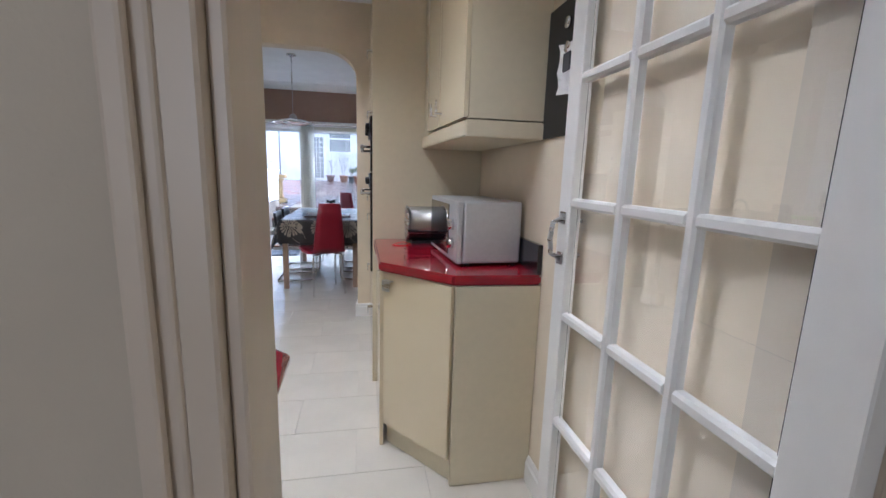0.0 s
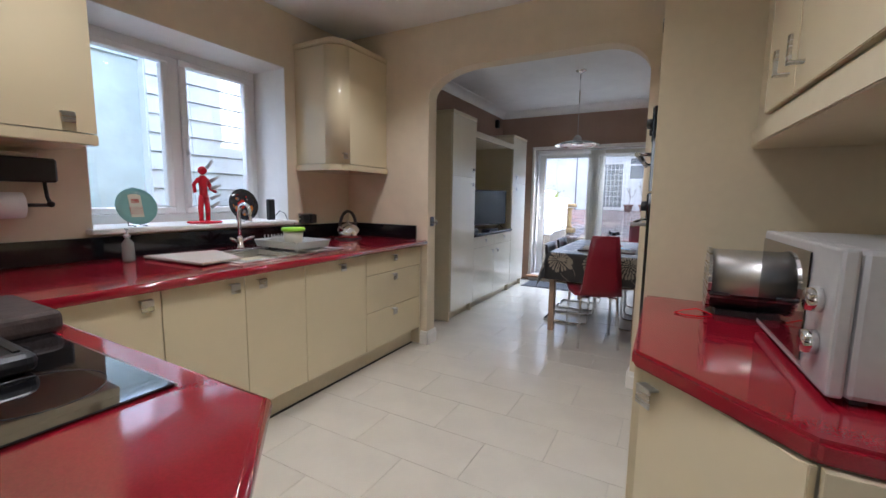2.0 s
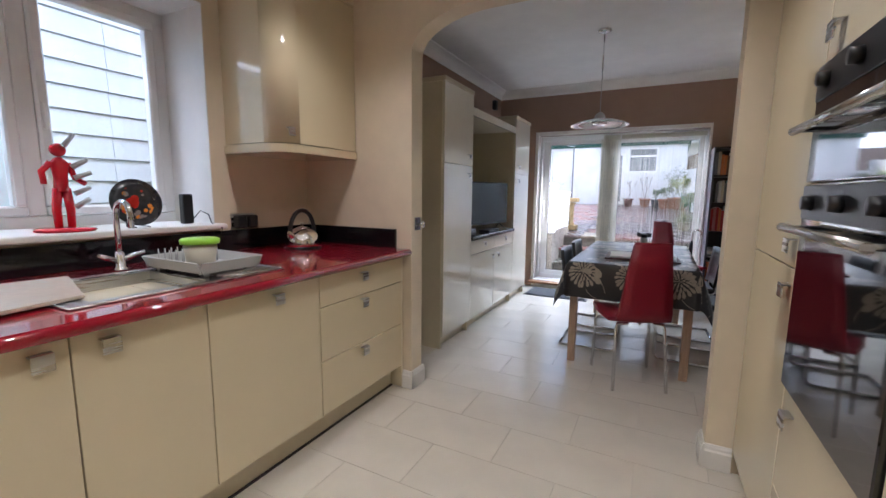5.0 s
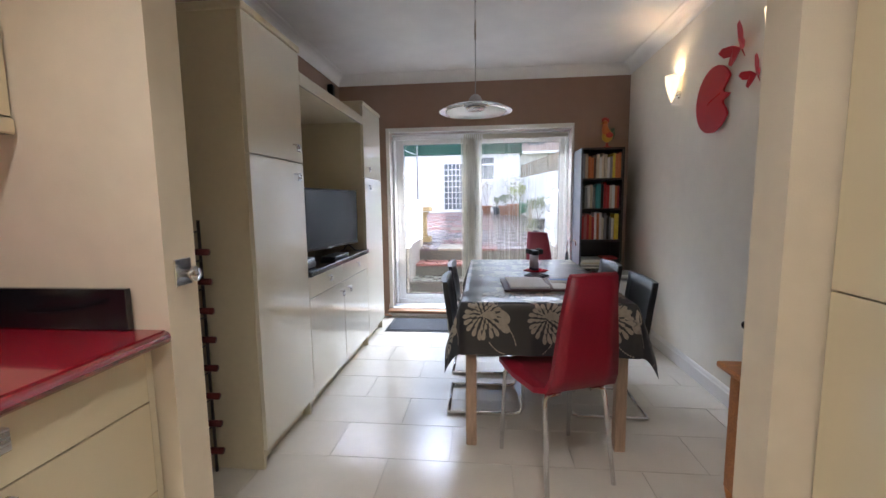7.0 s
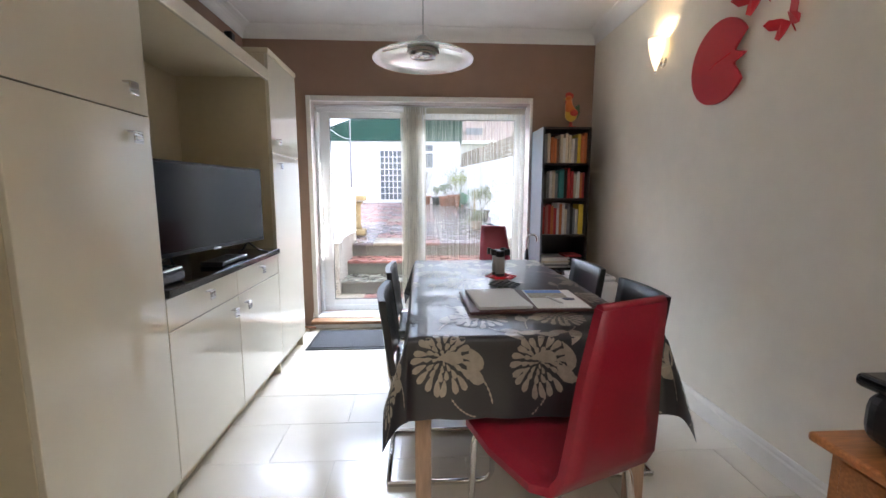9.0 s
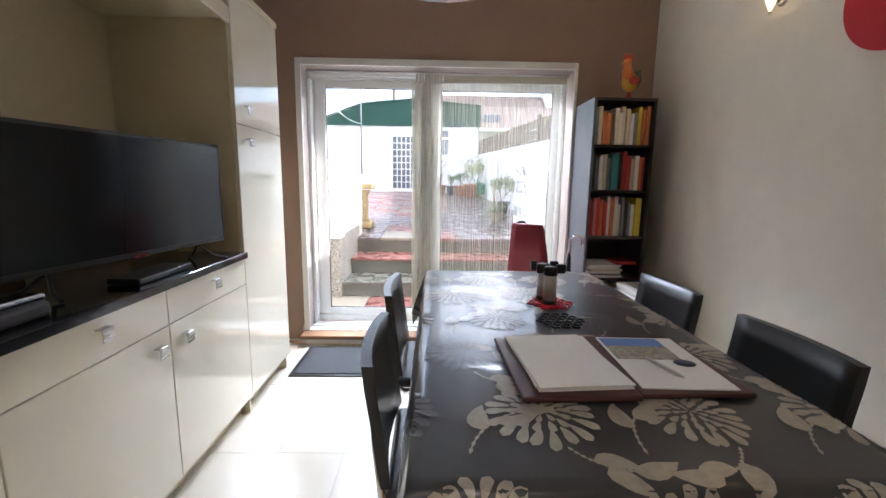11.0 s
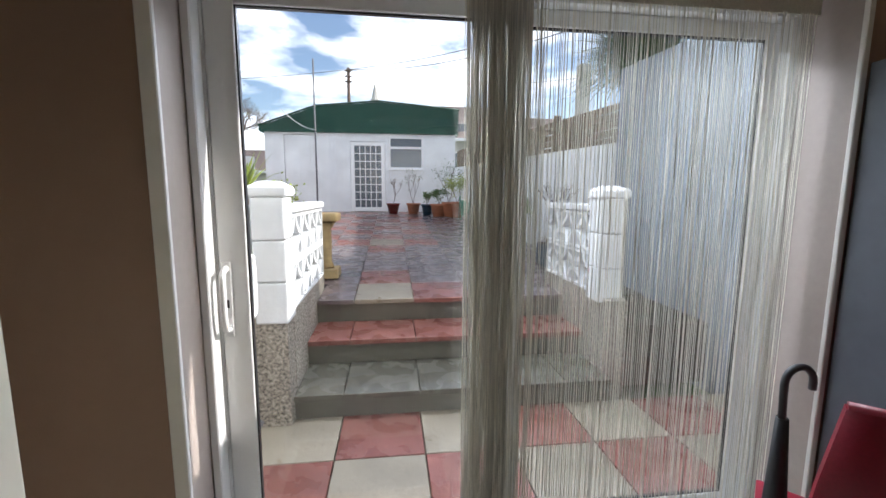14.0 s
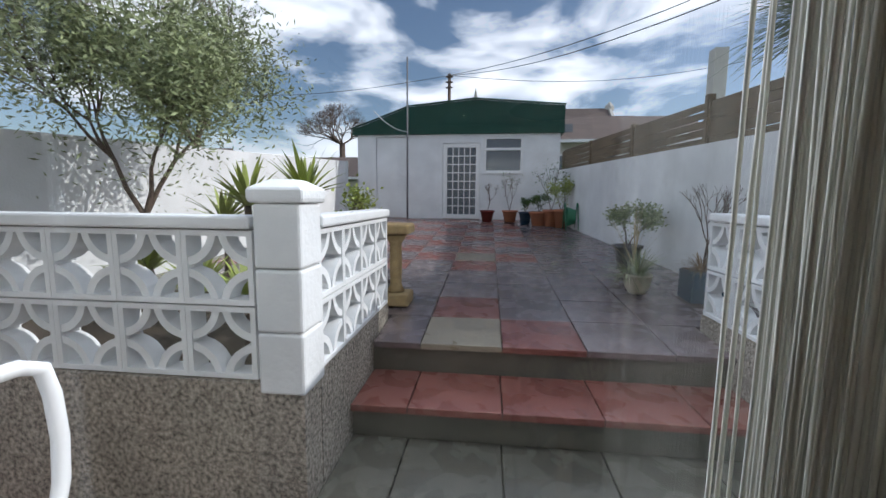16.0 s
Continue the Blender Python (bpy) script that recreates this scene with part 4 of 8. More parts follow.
for x in (0.282, 0.70):
    bm = bmesh.new()
    prism(bm, [(2.225 + (rb + 0.004) * math.cos(radians(a)), TOPZ + 0.012 + rb + (rb + 0.004) * math.sin(radians(a))) for a in range(0, 360, 12)], x, x + 0.009, "x")
    part("end_cap", bm, STEEL, bin_)
solid("foot", BLACK_PLASTIC, bin_, 0.31, 0.68, 2.17, 2.28, TOPZ + 0.001, TOPZ + 0.02)
solid("handle", BLACK_PLASTIC, bin_, 0.285, 0.34, 2.12, 2.135, TOPZ + 0.07, TOPZ + 0.08, 0.003)
wire = thing("red_cable", (0.24, 2.13, TOPZ), "thin red cable lying on the worktop", "cable")
bm = bmesh.new()
ring(bm, [(0.30, 2.15, TOPZ + 0.004), (0.26, 2.17, TOPZ + 0.012), (0.22, 2.15, TOPZ + 0.006), (0.20, 2.12, TOPZ + 0.003), (0.23, 2.10, TOPZ + 0.003), (0.28, 2.11, TOPZ + 0.003)], 0.002, 6)
part("cable", bm, RED_PLASTIC, wire)

# wall cabinet above the angled counter
wc2 = thing("angled_wall_cabinet", (0.58, 1.95, 1.45), "cream gloss wall cabinet with angled twin doors and angular steel handles", "kitchen cabinet")
oc = [(KX1 - 0.002, 1.483), (0.433, 1.483), (0.393, 2.13), (0.393, 2.356), (KX1 - 0.002, 2.356)]
bm = bmesh.new()
prism(bm, oc, 1.496, 2.35)
part("body", bm, CREAM_SIDE, wc2)
bm = bmesh.new()
prism(bm, [(x - 0.012 if x < 0.7 else x, y - 0.006 if y < 1.6 else y) for x, y in oc], 1.428, 1.49, bevel=0.004)
part("pelmet", bm, CREAM_SIDE, wc2)
a, b = Vector((0.432, 1.485)), Vector((0.393, 2.125))
t3 = (b - a).normalized()
n3 = Vector((-abs(t3.y), -abs(t3.x))).normalized()
for f0, f1, hf in ((0.0, 0.617, 0.54), (0.623, 1.0, 0.70)):
    p, q = a.lerp(b, f0), a.lerp(b, f1)
    bm = bmesh.new()
    prism(bm, [p, q, q + n3 * 0.018, p + n3 * 0.018], 1.498, 2.348, bevel=0.002)
    d = part("door", bm, CREAM_GLOSS, wc2)
    c = a.lerp(b, hf) + n3 * 0.018
    bm = bmesh.new()
    box(bm, 0, 0.030, -0.009, 0.009, 1.55, 1.556, m=Matrix.Translation((c.x, c.y, 0)) @ Matrix.Rotation(math.atan2(n3.y, n3.x), 4, 'Z'))
    box(bm, 0.024, 0.030, -0.009, 0.009, 1.5561, 1.61, m=Matrix.Translation((c.x, c.y, 0)) @ Matrix.Rotation(math.atan2(n3.y, n3.x), 4, 'Z'))
    part("handle", bm, STEEL, d, "angular brushed steel handle")

# notice board
nb = thing("notice_board", (KX1 - 0.01, 1.33, 1.7), "black magnetic board with silver magnets and a note", "notice board")
solid("board", BLACK_PLASTIC, nb, KX1 - 0.012, KX1 - 0.002, 1.16, 1.50, 1.43, 1.88, 0.002)
for y, z in ((1.21, 1.83), (1.26, 1.78), (1.22, 1.73), (1.33, 1.80), (1.32, 1.72)):
    bm = bmesh.new()
    lathe(bm, [(0, 0), (0.020, 0), (0.018, 0.008), (0, 0.01)], (0, 0, 0), 18, m=Matrix.Translation((KX1 - 0.0125, y, z)) @ Euler((0, radians(-90), 0)).to_matrix().to_4x4())
    part("magnet", bm, CHROME, nb)
bm = bmesh.new()
n = 7
g = [[bm.verts.new((KX1 - 0.018 - 0.012 * noise.noise((i * 0.9, j * 0.8, 2)) - 0.01 * (i == 0), 1.20 + 0.16 * j / n + 0.02 * i / n, 1.55 + 0.17 * i / n + 0.02 * j / n)) for j in range(n + 1)] for i in range(n + 1)]
for i in range(n):
    for j in range(n):
        bm.faces.new((g[i][j], g[i][j + 1], g[i + 1][j + 1], g[i + 1][j]))
pn = part("note", bm, PAPER, nb, "crumpled white paper note")
bm = bmesh.new()
box(bm, KX1 - 0.04, KX1 - 0.034, 1.25, 1.30, 1.63, 1.69, bevel=0.003)
part("photo", bm, DARK_GREY, nb)

# tall units with the ovens
TX = 0.10
tall = thing("oven_housing", (0.4, 2.66, 0), "tall cream gloss oven housing with two black built-in ovens", "oven")
solid("side_panel", CREAM_SIDE, tall, TX + 0.0, KX1 - 0.002, 2.36, 2.38, 0.002, 2.40, 0.001, "cream matt side panel")
solid("body", CREAM_SIDE, tall, TX + 0.02, KX1 - 0.002, 2.381, 2.975, 0.1, 2.40)
for z0, z1 in ((0.11, 0.37), (0.374, 0.69), (2.0, 2.395)):
    d = panel("door", tall, CREAM_GLOSS, TX, TX + 0.019, 2.383, 2.973, z0, z1)
    square_handle(d, TX, 2.88, (z1 - 0.07) if z1 < 1 else z0 + 0.05, (-1, 0))
def oven(z0, z1, hz):
    o = solid("oven", BLACK_GLASS, tall, TX - 0.012, TX + 0.019, 2.386, 2.970, z0, z1, 0.003, "black glass built-in oven")
    solid("control_panel", BLACK_PLASTIC, o, TX - 0.016, TX - 0.0125, 2.390, 2.966, z1 - 0.095, z1 - 0.004, 0.002)
    bm = bmesh.new()
    ring(bm, [(TX - 0.012, 2.43, hz), (TX - 0.055, 2.43, hz), (TX - 0.058, 2.45, hz)], 0.007, 8)
    ring(bm, [(TX - 0.012, 2.925, hz), (TX - 0.055, 2.925, hz), (TX - 0.058, 2.91, hz)], 0.007, 8)
    ring(bm, [(TX - 0.058, 2.40, hz), (TX - 0.058, 2.955, hz)], 0.011, 12)
    part("handle", bm, STEEL, o, "brushed steel bar handle")
    for y in (2.48, 2.68, 2.88):
        bm = bmesh.new()
        lathe(bm, [(0, 0), (0.02, 0), (0.018, 0.022), (0, 0.022)], (0, 0, 0), 18, m=Matrix.Translation((TX - 0.0165, y, z1 - 0.05)) @ Euler((0, radians(-90), 0)).to_matrix().to_4x4())
        part("knob", bm, BLACK_PLASTIC, o)


oven(0.70, 1.285, 1.165)
oven(1.29, 1.60, 1.43)
d = panel("door", tall, CREAM_GLOSS, TX, TX + 0.019, 2.383, 2.973, 1.605, 1.996)
square_handle(d, TX, 2.88, 1.665, (-1, 0))
fridge = thing("tall_larder_cabinet", (0.4, 3.28, 0), "tall cream gloss larder cabinet with square steel handles", "kitchen cabinet")
solid("body", CREAM_SIDE, fridge, TX + 0.02, KX1 - 0.002, 2.977, 3.598, 0.1, 2.40)
for z0, z1, hz in ((0.11, 1.034, 0.965), (1.038, 2.395, 1.105)):
    d = panel("door", fridge, CREAM_GLOSS, TX, TX + 0.019, 2.979, 3.596, z0, z1)
    square_handle(d, TX, 3.05, hz, (-1, 0), size=0.045)
tp = thing("plinth", (0.2, 3.0, 0), "cream kitchen plinth below the tall cabinets", "plinth")
solid("board", CREAM_SIDE, tp, TX + 0.05, TX + 0.065, 2.37, 3.598, 0.002, 0.098)

# rocker and dimmer on the pier
sw = thing("chrome_door_knob", (AX0, 3.70, 1.06), "small chrome latch fixed to the arch's edge", "latch")
solid("plate", CHROME, sw, AX0 + 0.001, AX0 + 0.008, 3.635, 3.70, 1.02, 1.10, 0.002)
bm = bmesh.new()
lathe(bm, [(0, 0), (0.012, 0), (0.012, 0.02), (0.022, 0.028), (0.022, 0.04), (0, 0.045)], (0, 0, 0), 16, m=Matrix.Translation((AX0 + 0.008, 3.668, 1.055)) @ Euler((0, radians(90), 0)).to_matrix().to_4x4())
part("knob", bm, CHROME, sw)

# ceiling downlights
dl0 = thing("downlight", (0, 0, CEIL), "recessed ceiling downlight, switched on", "ceiling light", "kitchen downlights")
bm = bmesh.new()
lathe(bm, [(0.030, -0.001), (0.030, -0.008), (0.042, -0.008), (0.046, -0.001)], (0, 0, CEIL), 24)
part("bezel", bm, CHROME, dl0)
bm = bmesh.new()
lathe(bm, [(0, -0.003), (0.0295, -0.003), (0.0295, -0.001), (0, -0.001)], (0, 0, CEIL), 20)
part("lens", bm, BULB, dl0)
for lx, ly in DOWNLIGHTS[1:]:
    copy_thing(dl0, Matrix.Translation((lx, ly, CEIL)))
dl0.location = (*DOWNLIGHTS[0], CEIL)

# glazed door, open against the east wall
def glazed_door():
    leaf = structure("door_1", (lambda b: (box(b, 0.6750, 0.7150, 0.302, 0.402, 0.008, 2.015, bevel=0.003), b)[1])(bmesh.new()), WHITE_TRIM, "white fifteen-pane glazed door, standing open")
    y0, y1 = 0.302, 1.192
    for a, b in ((y1 - 0.075, y1),):
        solid("stile", WHITE_TRIM, leaf, 0.6750, 0.7150, a, b, 0.008, 2.015, 0.003)
    gy0, gy1, gz0, gz1 = y0 + 0.1005, y1 - 0.0755, 0.105, 1.945
    solid("rail", WHITE_TRIM, leaf, 0.6750, 0.7150, gy0, gy1, 0.008, gz0, 0.003)
    solid("rail", WHITE_TRIM, leaf, 0.6750, 0.7150, gy0, gy1, gz1, 2.015, 0.003)
    pw, ph = (gy1 - gy0) / 3, (gz1 - gz0) / 5
    for k in (1, 2):
        bm = bmesh.new()
        y = gy0 + k * pw
        prism(bm, [(0.6770, y - 0.008), (0.6840, y - 0.015), (0.7060, y - 0.015), (0.7130, y - 0.008), (0.7130, y + 0.008), (0.7060, y + 0.015), (0.6840, y + 0.015), (0.6770, y + 0.008)], gz0, gz1)
        part("glazing_bar", bm, WHITE_TRIM, leaf)
    for k in range(1, 5):
        z = gz0 + k * ph
        for j in range(3):
            bm = bmesh.new()
            prism(bm, [(0.6770, z - 0.008), (0.6840, z - 0.015), (0.7060, z - 0.015), (0.7130, z - 0.008), (0.7130, z + 0.008), (0.7060, z + 0.015), (0.6840, z + 0.015), (0.6770, z + 0.008)],
                  gy0 + j * pw + (0.0155 if j else 0), gy0 + (j + 1) * pw - (0.0155 if j < 2 else 0), "y")
            part("glazing_bar", bm, WHITE_TRIM, leaf)
    for i in range(3):
        for j in range(5):
            p = solid("pane", GLASS, leaf, 0.6930, 0.6970, gy0 + i * pw + 0.012, gy0 + (i + 1) * pw - 0.012, gz0 + j * ph + 0.012, gz0 + (j + 1) * ph - 0.012)
            p.visible_shadow = False
    for s, x in ((-1, 0.6750), (1, 0.7150)):
        bm = bmesh.new()
        for z in (1.03, 1.16):
            box(bm, x + s * 0.0005, x + s * 0.006, y1 - 0.055, y1 - 0.021, z - 0.02, z + 0.02, bevel=0.002)
        ring(bm, [(x + s * 0.005, y1 - 0.038, 1.03), (x + s * 0.035, y1 - 0.038, 1.045), (x + s * 0.042, y1 - 0.038, 1.095), (x + s * 0.035, y1 - 0.038, 1.145), (x + s * 0.005, y1 - 0.038, 1.16)], 0.008, 10)
        part("door_handle", bm, STEEL, leaf, "curved steel pull handle")


glazed_door()
door_frame = structure("door_frame", (lambda b: (box(b, -0.0995, -0.070, 0.285, 0.50, 0, 2.03, bevel=0.003), box(b, -0.0695, -0.055, 0.305, 0.355, 0, 2.03, bevel=0.003),
                                                 box(b, 0.7165, 0.7195, 0.285, 0.42, 0, 2.03, bevel=0.003), box(b, -0.0695, 0.6995, 0.285, 0.50, 2.03, 2.059), b)[4])(bmesh.new()), CREAM_TRIM, "cream painted door lining")
for nm, x0, x1 in (("trim_left", -0.130, -0.098), ("trim_right", 0.715, 0.782)):
    bm = bmesh.new()
    box(bm, x0, x1, 0.282, 0.299, 0, 2.12, bevel=0.004, seg=2)
    box(bm, x0 + 0.004 if nm == "trim_right" else x0, x0 + 0.02 if nm == "trim_left" else x1, 0.270, 0.2815, 0, 2.12, bevel=0.004, seg=2)
    structure(nm, bm, CREAM_TRIM, "cream moulded architrave")
wall("trim_top", CREAM_TRIM, [(-0.0975, 0.7145, 0.282, 0.299, 2.06, 2.12)], "cream moulded architrave")
solid("latch_plate", STEEL, door_frame, -0.0698, -0.0685, 0.375, 0.405, 0.93, 1.04, 0.0005, "steel latch plate")


# ---- dining room: built-in units ----
UX = -1.735
def tall_unit(y0, y1, split, top, label):
    u = thing("tall_cabinet", (-2.0, (y0 + y1) / 2, 0), label, "cupboard", "tall ivory cupboards in the dining room")
    solid("side_panel", CREAM_SIDE, u, DX0 + 0.001, UX - 0.021, y0, y0 + 0.02, 0.001, top - 0.035, 0.001)
    solid("side_panel", CREAM_SIDE, u, DX0 + 0.001, UX - 0.021, y1 - 0.02, y1, 0.001, top - 0.035, 0.001)
    solid("body", CREAM_SIDE, u, DX0 + 0.001, UX - 0.022, y0 + 0.021, y1 - 0.021, 0.10, top - 0.035)
    solid("plinth", CREAM_SIDE, u, UX - 0.08, UX - 0.065, y0 + 0.021, y1 - 0.021, 0.001, 0.099)
    solid("cornice", CREAM_SIDE, u, DX0 + 0.001, UX + 0.008, y0 - 0.008, y1 + 0.001, top - 0.034, top, 0.004)
    lo = panel("door", u, DINING_GLOSS, UX - 0.020, UX, y0 + 0.001, y1 - 0.001, 0.10, split - 0.002)
    hi = panel("door", u, DINING_GLOSS, UX - 0.020, UX, y0 + 0.001, y1 - 0.001, split + 0.002, top - 0.036)
    square_handle(lo, UX, y1 - 0.10 if y0 < 5 else y0 + 0.105, split - 0.08, (1, 0), size=0.042)
    square_handle(hi, UX, y1 - 0.10 if y0 < 5 else y0 + 0.105, split + 0.075, (1, 0), size=0.042)
    return u


tall_unit(4.285, 4.825, 1.481, 2.112, "tall ivory gloss cupboard with two doors")
tall_unit(6.022, 6.575, 1.477, 2.112, "tall ivory gloss cupboard with two doors beside the garden door")
low = thing("sideboard", (-2.0, 5.42, 0), "ivory gloss built-in sideboard with two drawers and two doors", "sideboard")
solid("body", CREAM_SIDE, low, DX0 + 0.001, UX - 0.022, 4.828, 6.019, 0.10, 0.828)
solid("plinth", CREAM_SIDE, low, UX - 0.08, UX - 0.065, 4.828, 6.019, 0.001, 0.099)
for y0, y1, hy, h2 in ((4.828, 5.415, 5.123, 5.345), (5.419, 6.019, 5.724, 5.50)):
    d = panel("drawer", low, DINING_GLOSS, UX - 0.020, UX, y0, y1, 0.70, 0.826)
    square_handle(d, UX, hy, 0.775, (1, 0), size=0.042)
    d = panel("door", low, DINING_GLOSS, UX - 0.020, UX, y0, y1, 0.10, 0.696)
    square_handle(d, UX, h2, 0.625, (1, 0), size=0.042)
sbt = thing("stone_counter", (-2.0, 5.42, 0.83), "black polished stone top of the sideboard", "worktop")
solid("slab", BLACK_STONE, sbt, DX0 + 0.001, UX + 0.018, 4.827, 6.020, 0.830, 0.862, 0.003)
bridge = thing("bridging_shelf", (-2.0, 5.42, 1.95), "ivory bridging board above the television alcove", "shelf")
solid("shelf", CREAM_SIDE, bridge, DX0 + 0.001, UX - 0.021, 4.827, 6.020, 1.935, 1.955)
solid("fascia", DINING_GLOSS, bridge, UX - 0.020, UX, 4.827, 6.020, 1.915, 1.985, 0.003)
bm = bmesh.new()
box(bm, DX0 + 0.001, DX0 + 0.006, 5.50, 6.02, 0.863, 1.934)
tagged(mesh("back_panel", bm, CREAM_SIDE), "cream panel at the back of the television alcove", "panel")

tv = thing("television", (-1.87, 5.5, 0.862), "black flat-screen television on a low stand, switched off", "television")
mt = Matrix.Translation((-1.86, 5.49, 0.862)) @ Euler((0, 0, radians(-10))).to_matrix().to_4x4()
bm = bmesh.new()
box(bm, -0.035, 0.0, -0.45, 0.45, 0.07, 0.505, m=mt, bevel=0.004, seg=2)
part("casing", bm, BLACK_PLASTIC, tv)
bm = bmesh.new()
box(bm, 0.0005, 0.0025, -0.436, 0.436, 0.09, 0.492, m=mt)
part("screen", bm, SCREEN, tv)
for s in (-1, 1):
    bm = bmesh.new()
    ring(bm, [mt @ Vector((-0.018, s * 0.30, 0.072)), mt @ Vector((0.03, s * 0.33, 0.02)), mt @ Vector((0.085, s * 0.35, 0.006))], 0.006, 6)
    ring(bm, [mt @ Vector((-0.018, s * 0.30, 0.072)), mt @ Vector((-0.07, s * 0.33, 0.02)), mt @ Vector((-0.11, s * 0.35, 0.006))], 0.006, 6)
    part("foot", bm, BLACK_PLASTIC, tv)
bm = bmesh.new()
box(bm, 0.001, 0.004, -0.03, 0.03, 0.068, 0.080, m=mt)
part("badge", bm, CHROME, tv)
setbox = thing("disc_player", (-1.86, 4.97, 0.862), "small silver and clear disc player on the black top", "player")
bm = bmesh.new()
box(bm, -1.97, -1.77, 4.86, 5.03, 0.864, 0.905, bevel=0.012, seg=3)
part("base", bm, DARK_GREY, setbox)
bm = bmesh.new()
box(bm, -1.965, -1.775, 4.865, 5.025, 0.906, 0.925, bevel=0.009, seg=3)
part("lid", bm, CHROME, setbox)
sky_box = thing("media_box", (-1.80, 5.45, 0.862), "flat black media box below the television", "media box")
solid("body", BLACK_PLASTIC, sky_box, -1.87, -1.76, 5.33, 5.62, 0.864, 0.885, 0.003)
spk = thing("small_speaker", (DX0, 6.72, 2.4), "small black speaker fixed high in the corner", "speaker")
solid("cabinet", BLACK_PLASTIC, spk, DX0 + 0.002, DX0 + 0.06, 6.72, 6.79, 2.34, 2.46, 0.01)

winer = thing("wine_rack", (-2.05, 4.02, 0), "dark metal wine rack full of bottles", "wine rack")
bm = bmesh.new()
for x in (-2.27, -1.98):
    for y in (3.78, 4.26):
        ring(bm, [(x, y, 0.001), (x, y, 1.19)], 0.007, 6)
    for k in range(9):
        ring(bm, [(x, 3.78, 0.10 + k * 0.13), (x, 4.26, 0.10 + k * 0.13)], 0.004, 6)
part("frame", bm, DARK_WOOD, winer)
WINE = material("dark_bottle_glass", (0.010, 0.014, 0.010), 0.08, coat=0.5)
FOIL = material("dark_red_foil", (0.10, 0.012, 0.012), 0.35, metal=0.4)
def bottle(y, z):
    b = thing("wine_bottle", (-2.0, y, z), "dark wine bottle lying in the rack", "bottle", "wine bottles in the rack")
    m = Matrix.Translation((-2.20, y, z)) @ Euler((0, radians(90), 0)).to_matrix().to_4x4()
    bm = bmesh.new()
    lathe(bm, [(0, 0), (0.036, 0.003), (0.037, 0.18), (0.030, 0.205), (0.014, 0.225), (0.0135, 0.30), (0, 0.301)], (0, 0, 0), 16, m=m)
    part("glass", bm, WINE, b)
    bm = bmesh.new()
    lathe(bm, [(0.0145, 0.25), (0.0150, 0.302), (0, 0.305)], (0, 0, 0), 14, m=m)
    part("foil", bm, FOIL, b)
    return b


first = bottle(3.84, 0.145)
for k in range(8):
    for y in (3.84, 3.96, 4.08, 4.20):
        if (k, y) != (0, 3.84):
            copy_thing(first, Matrix.Translation((-2.0, y, 0.145 + 0.13 * k)))

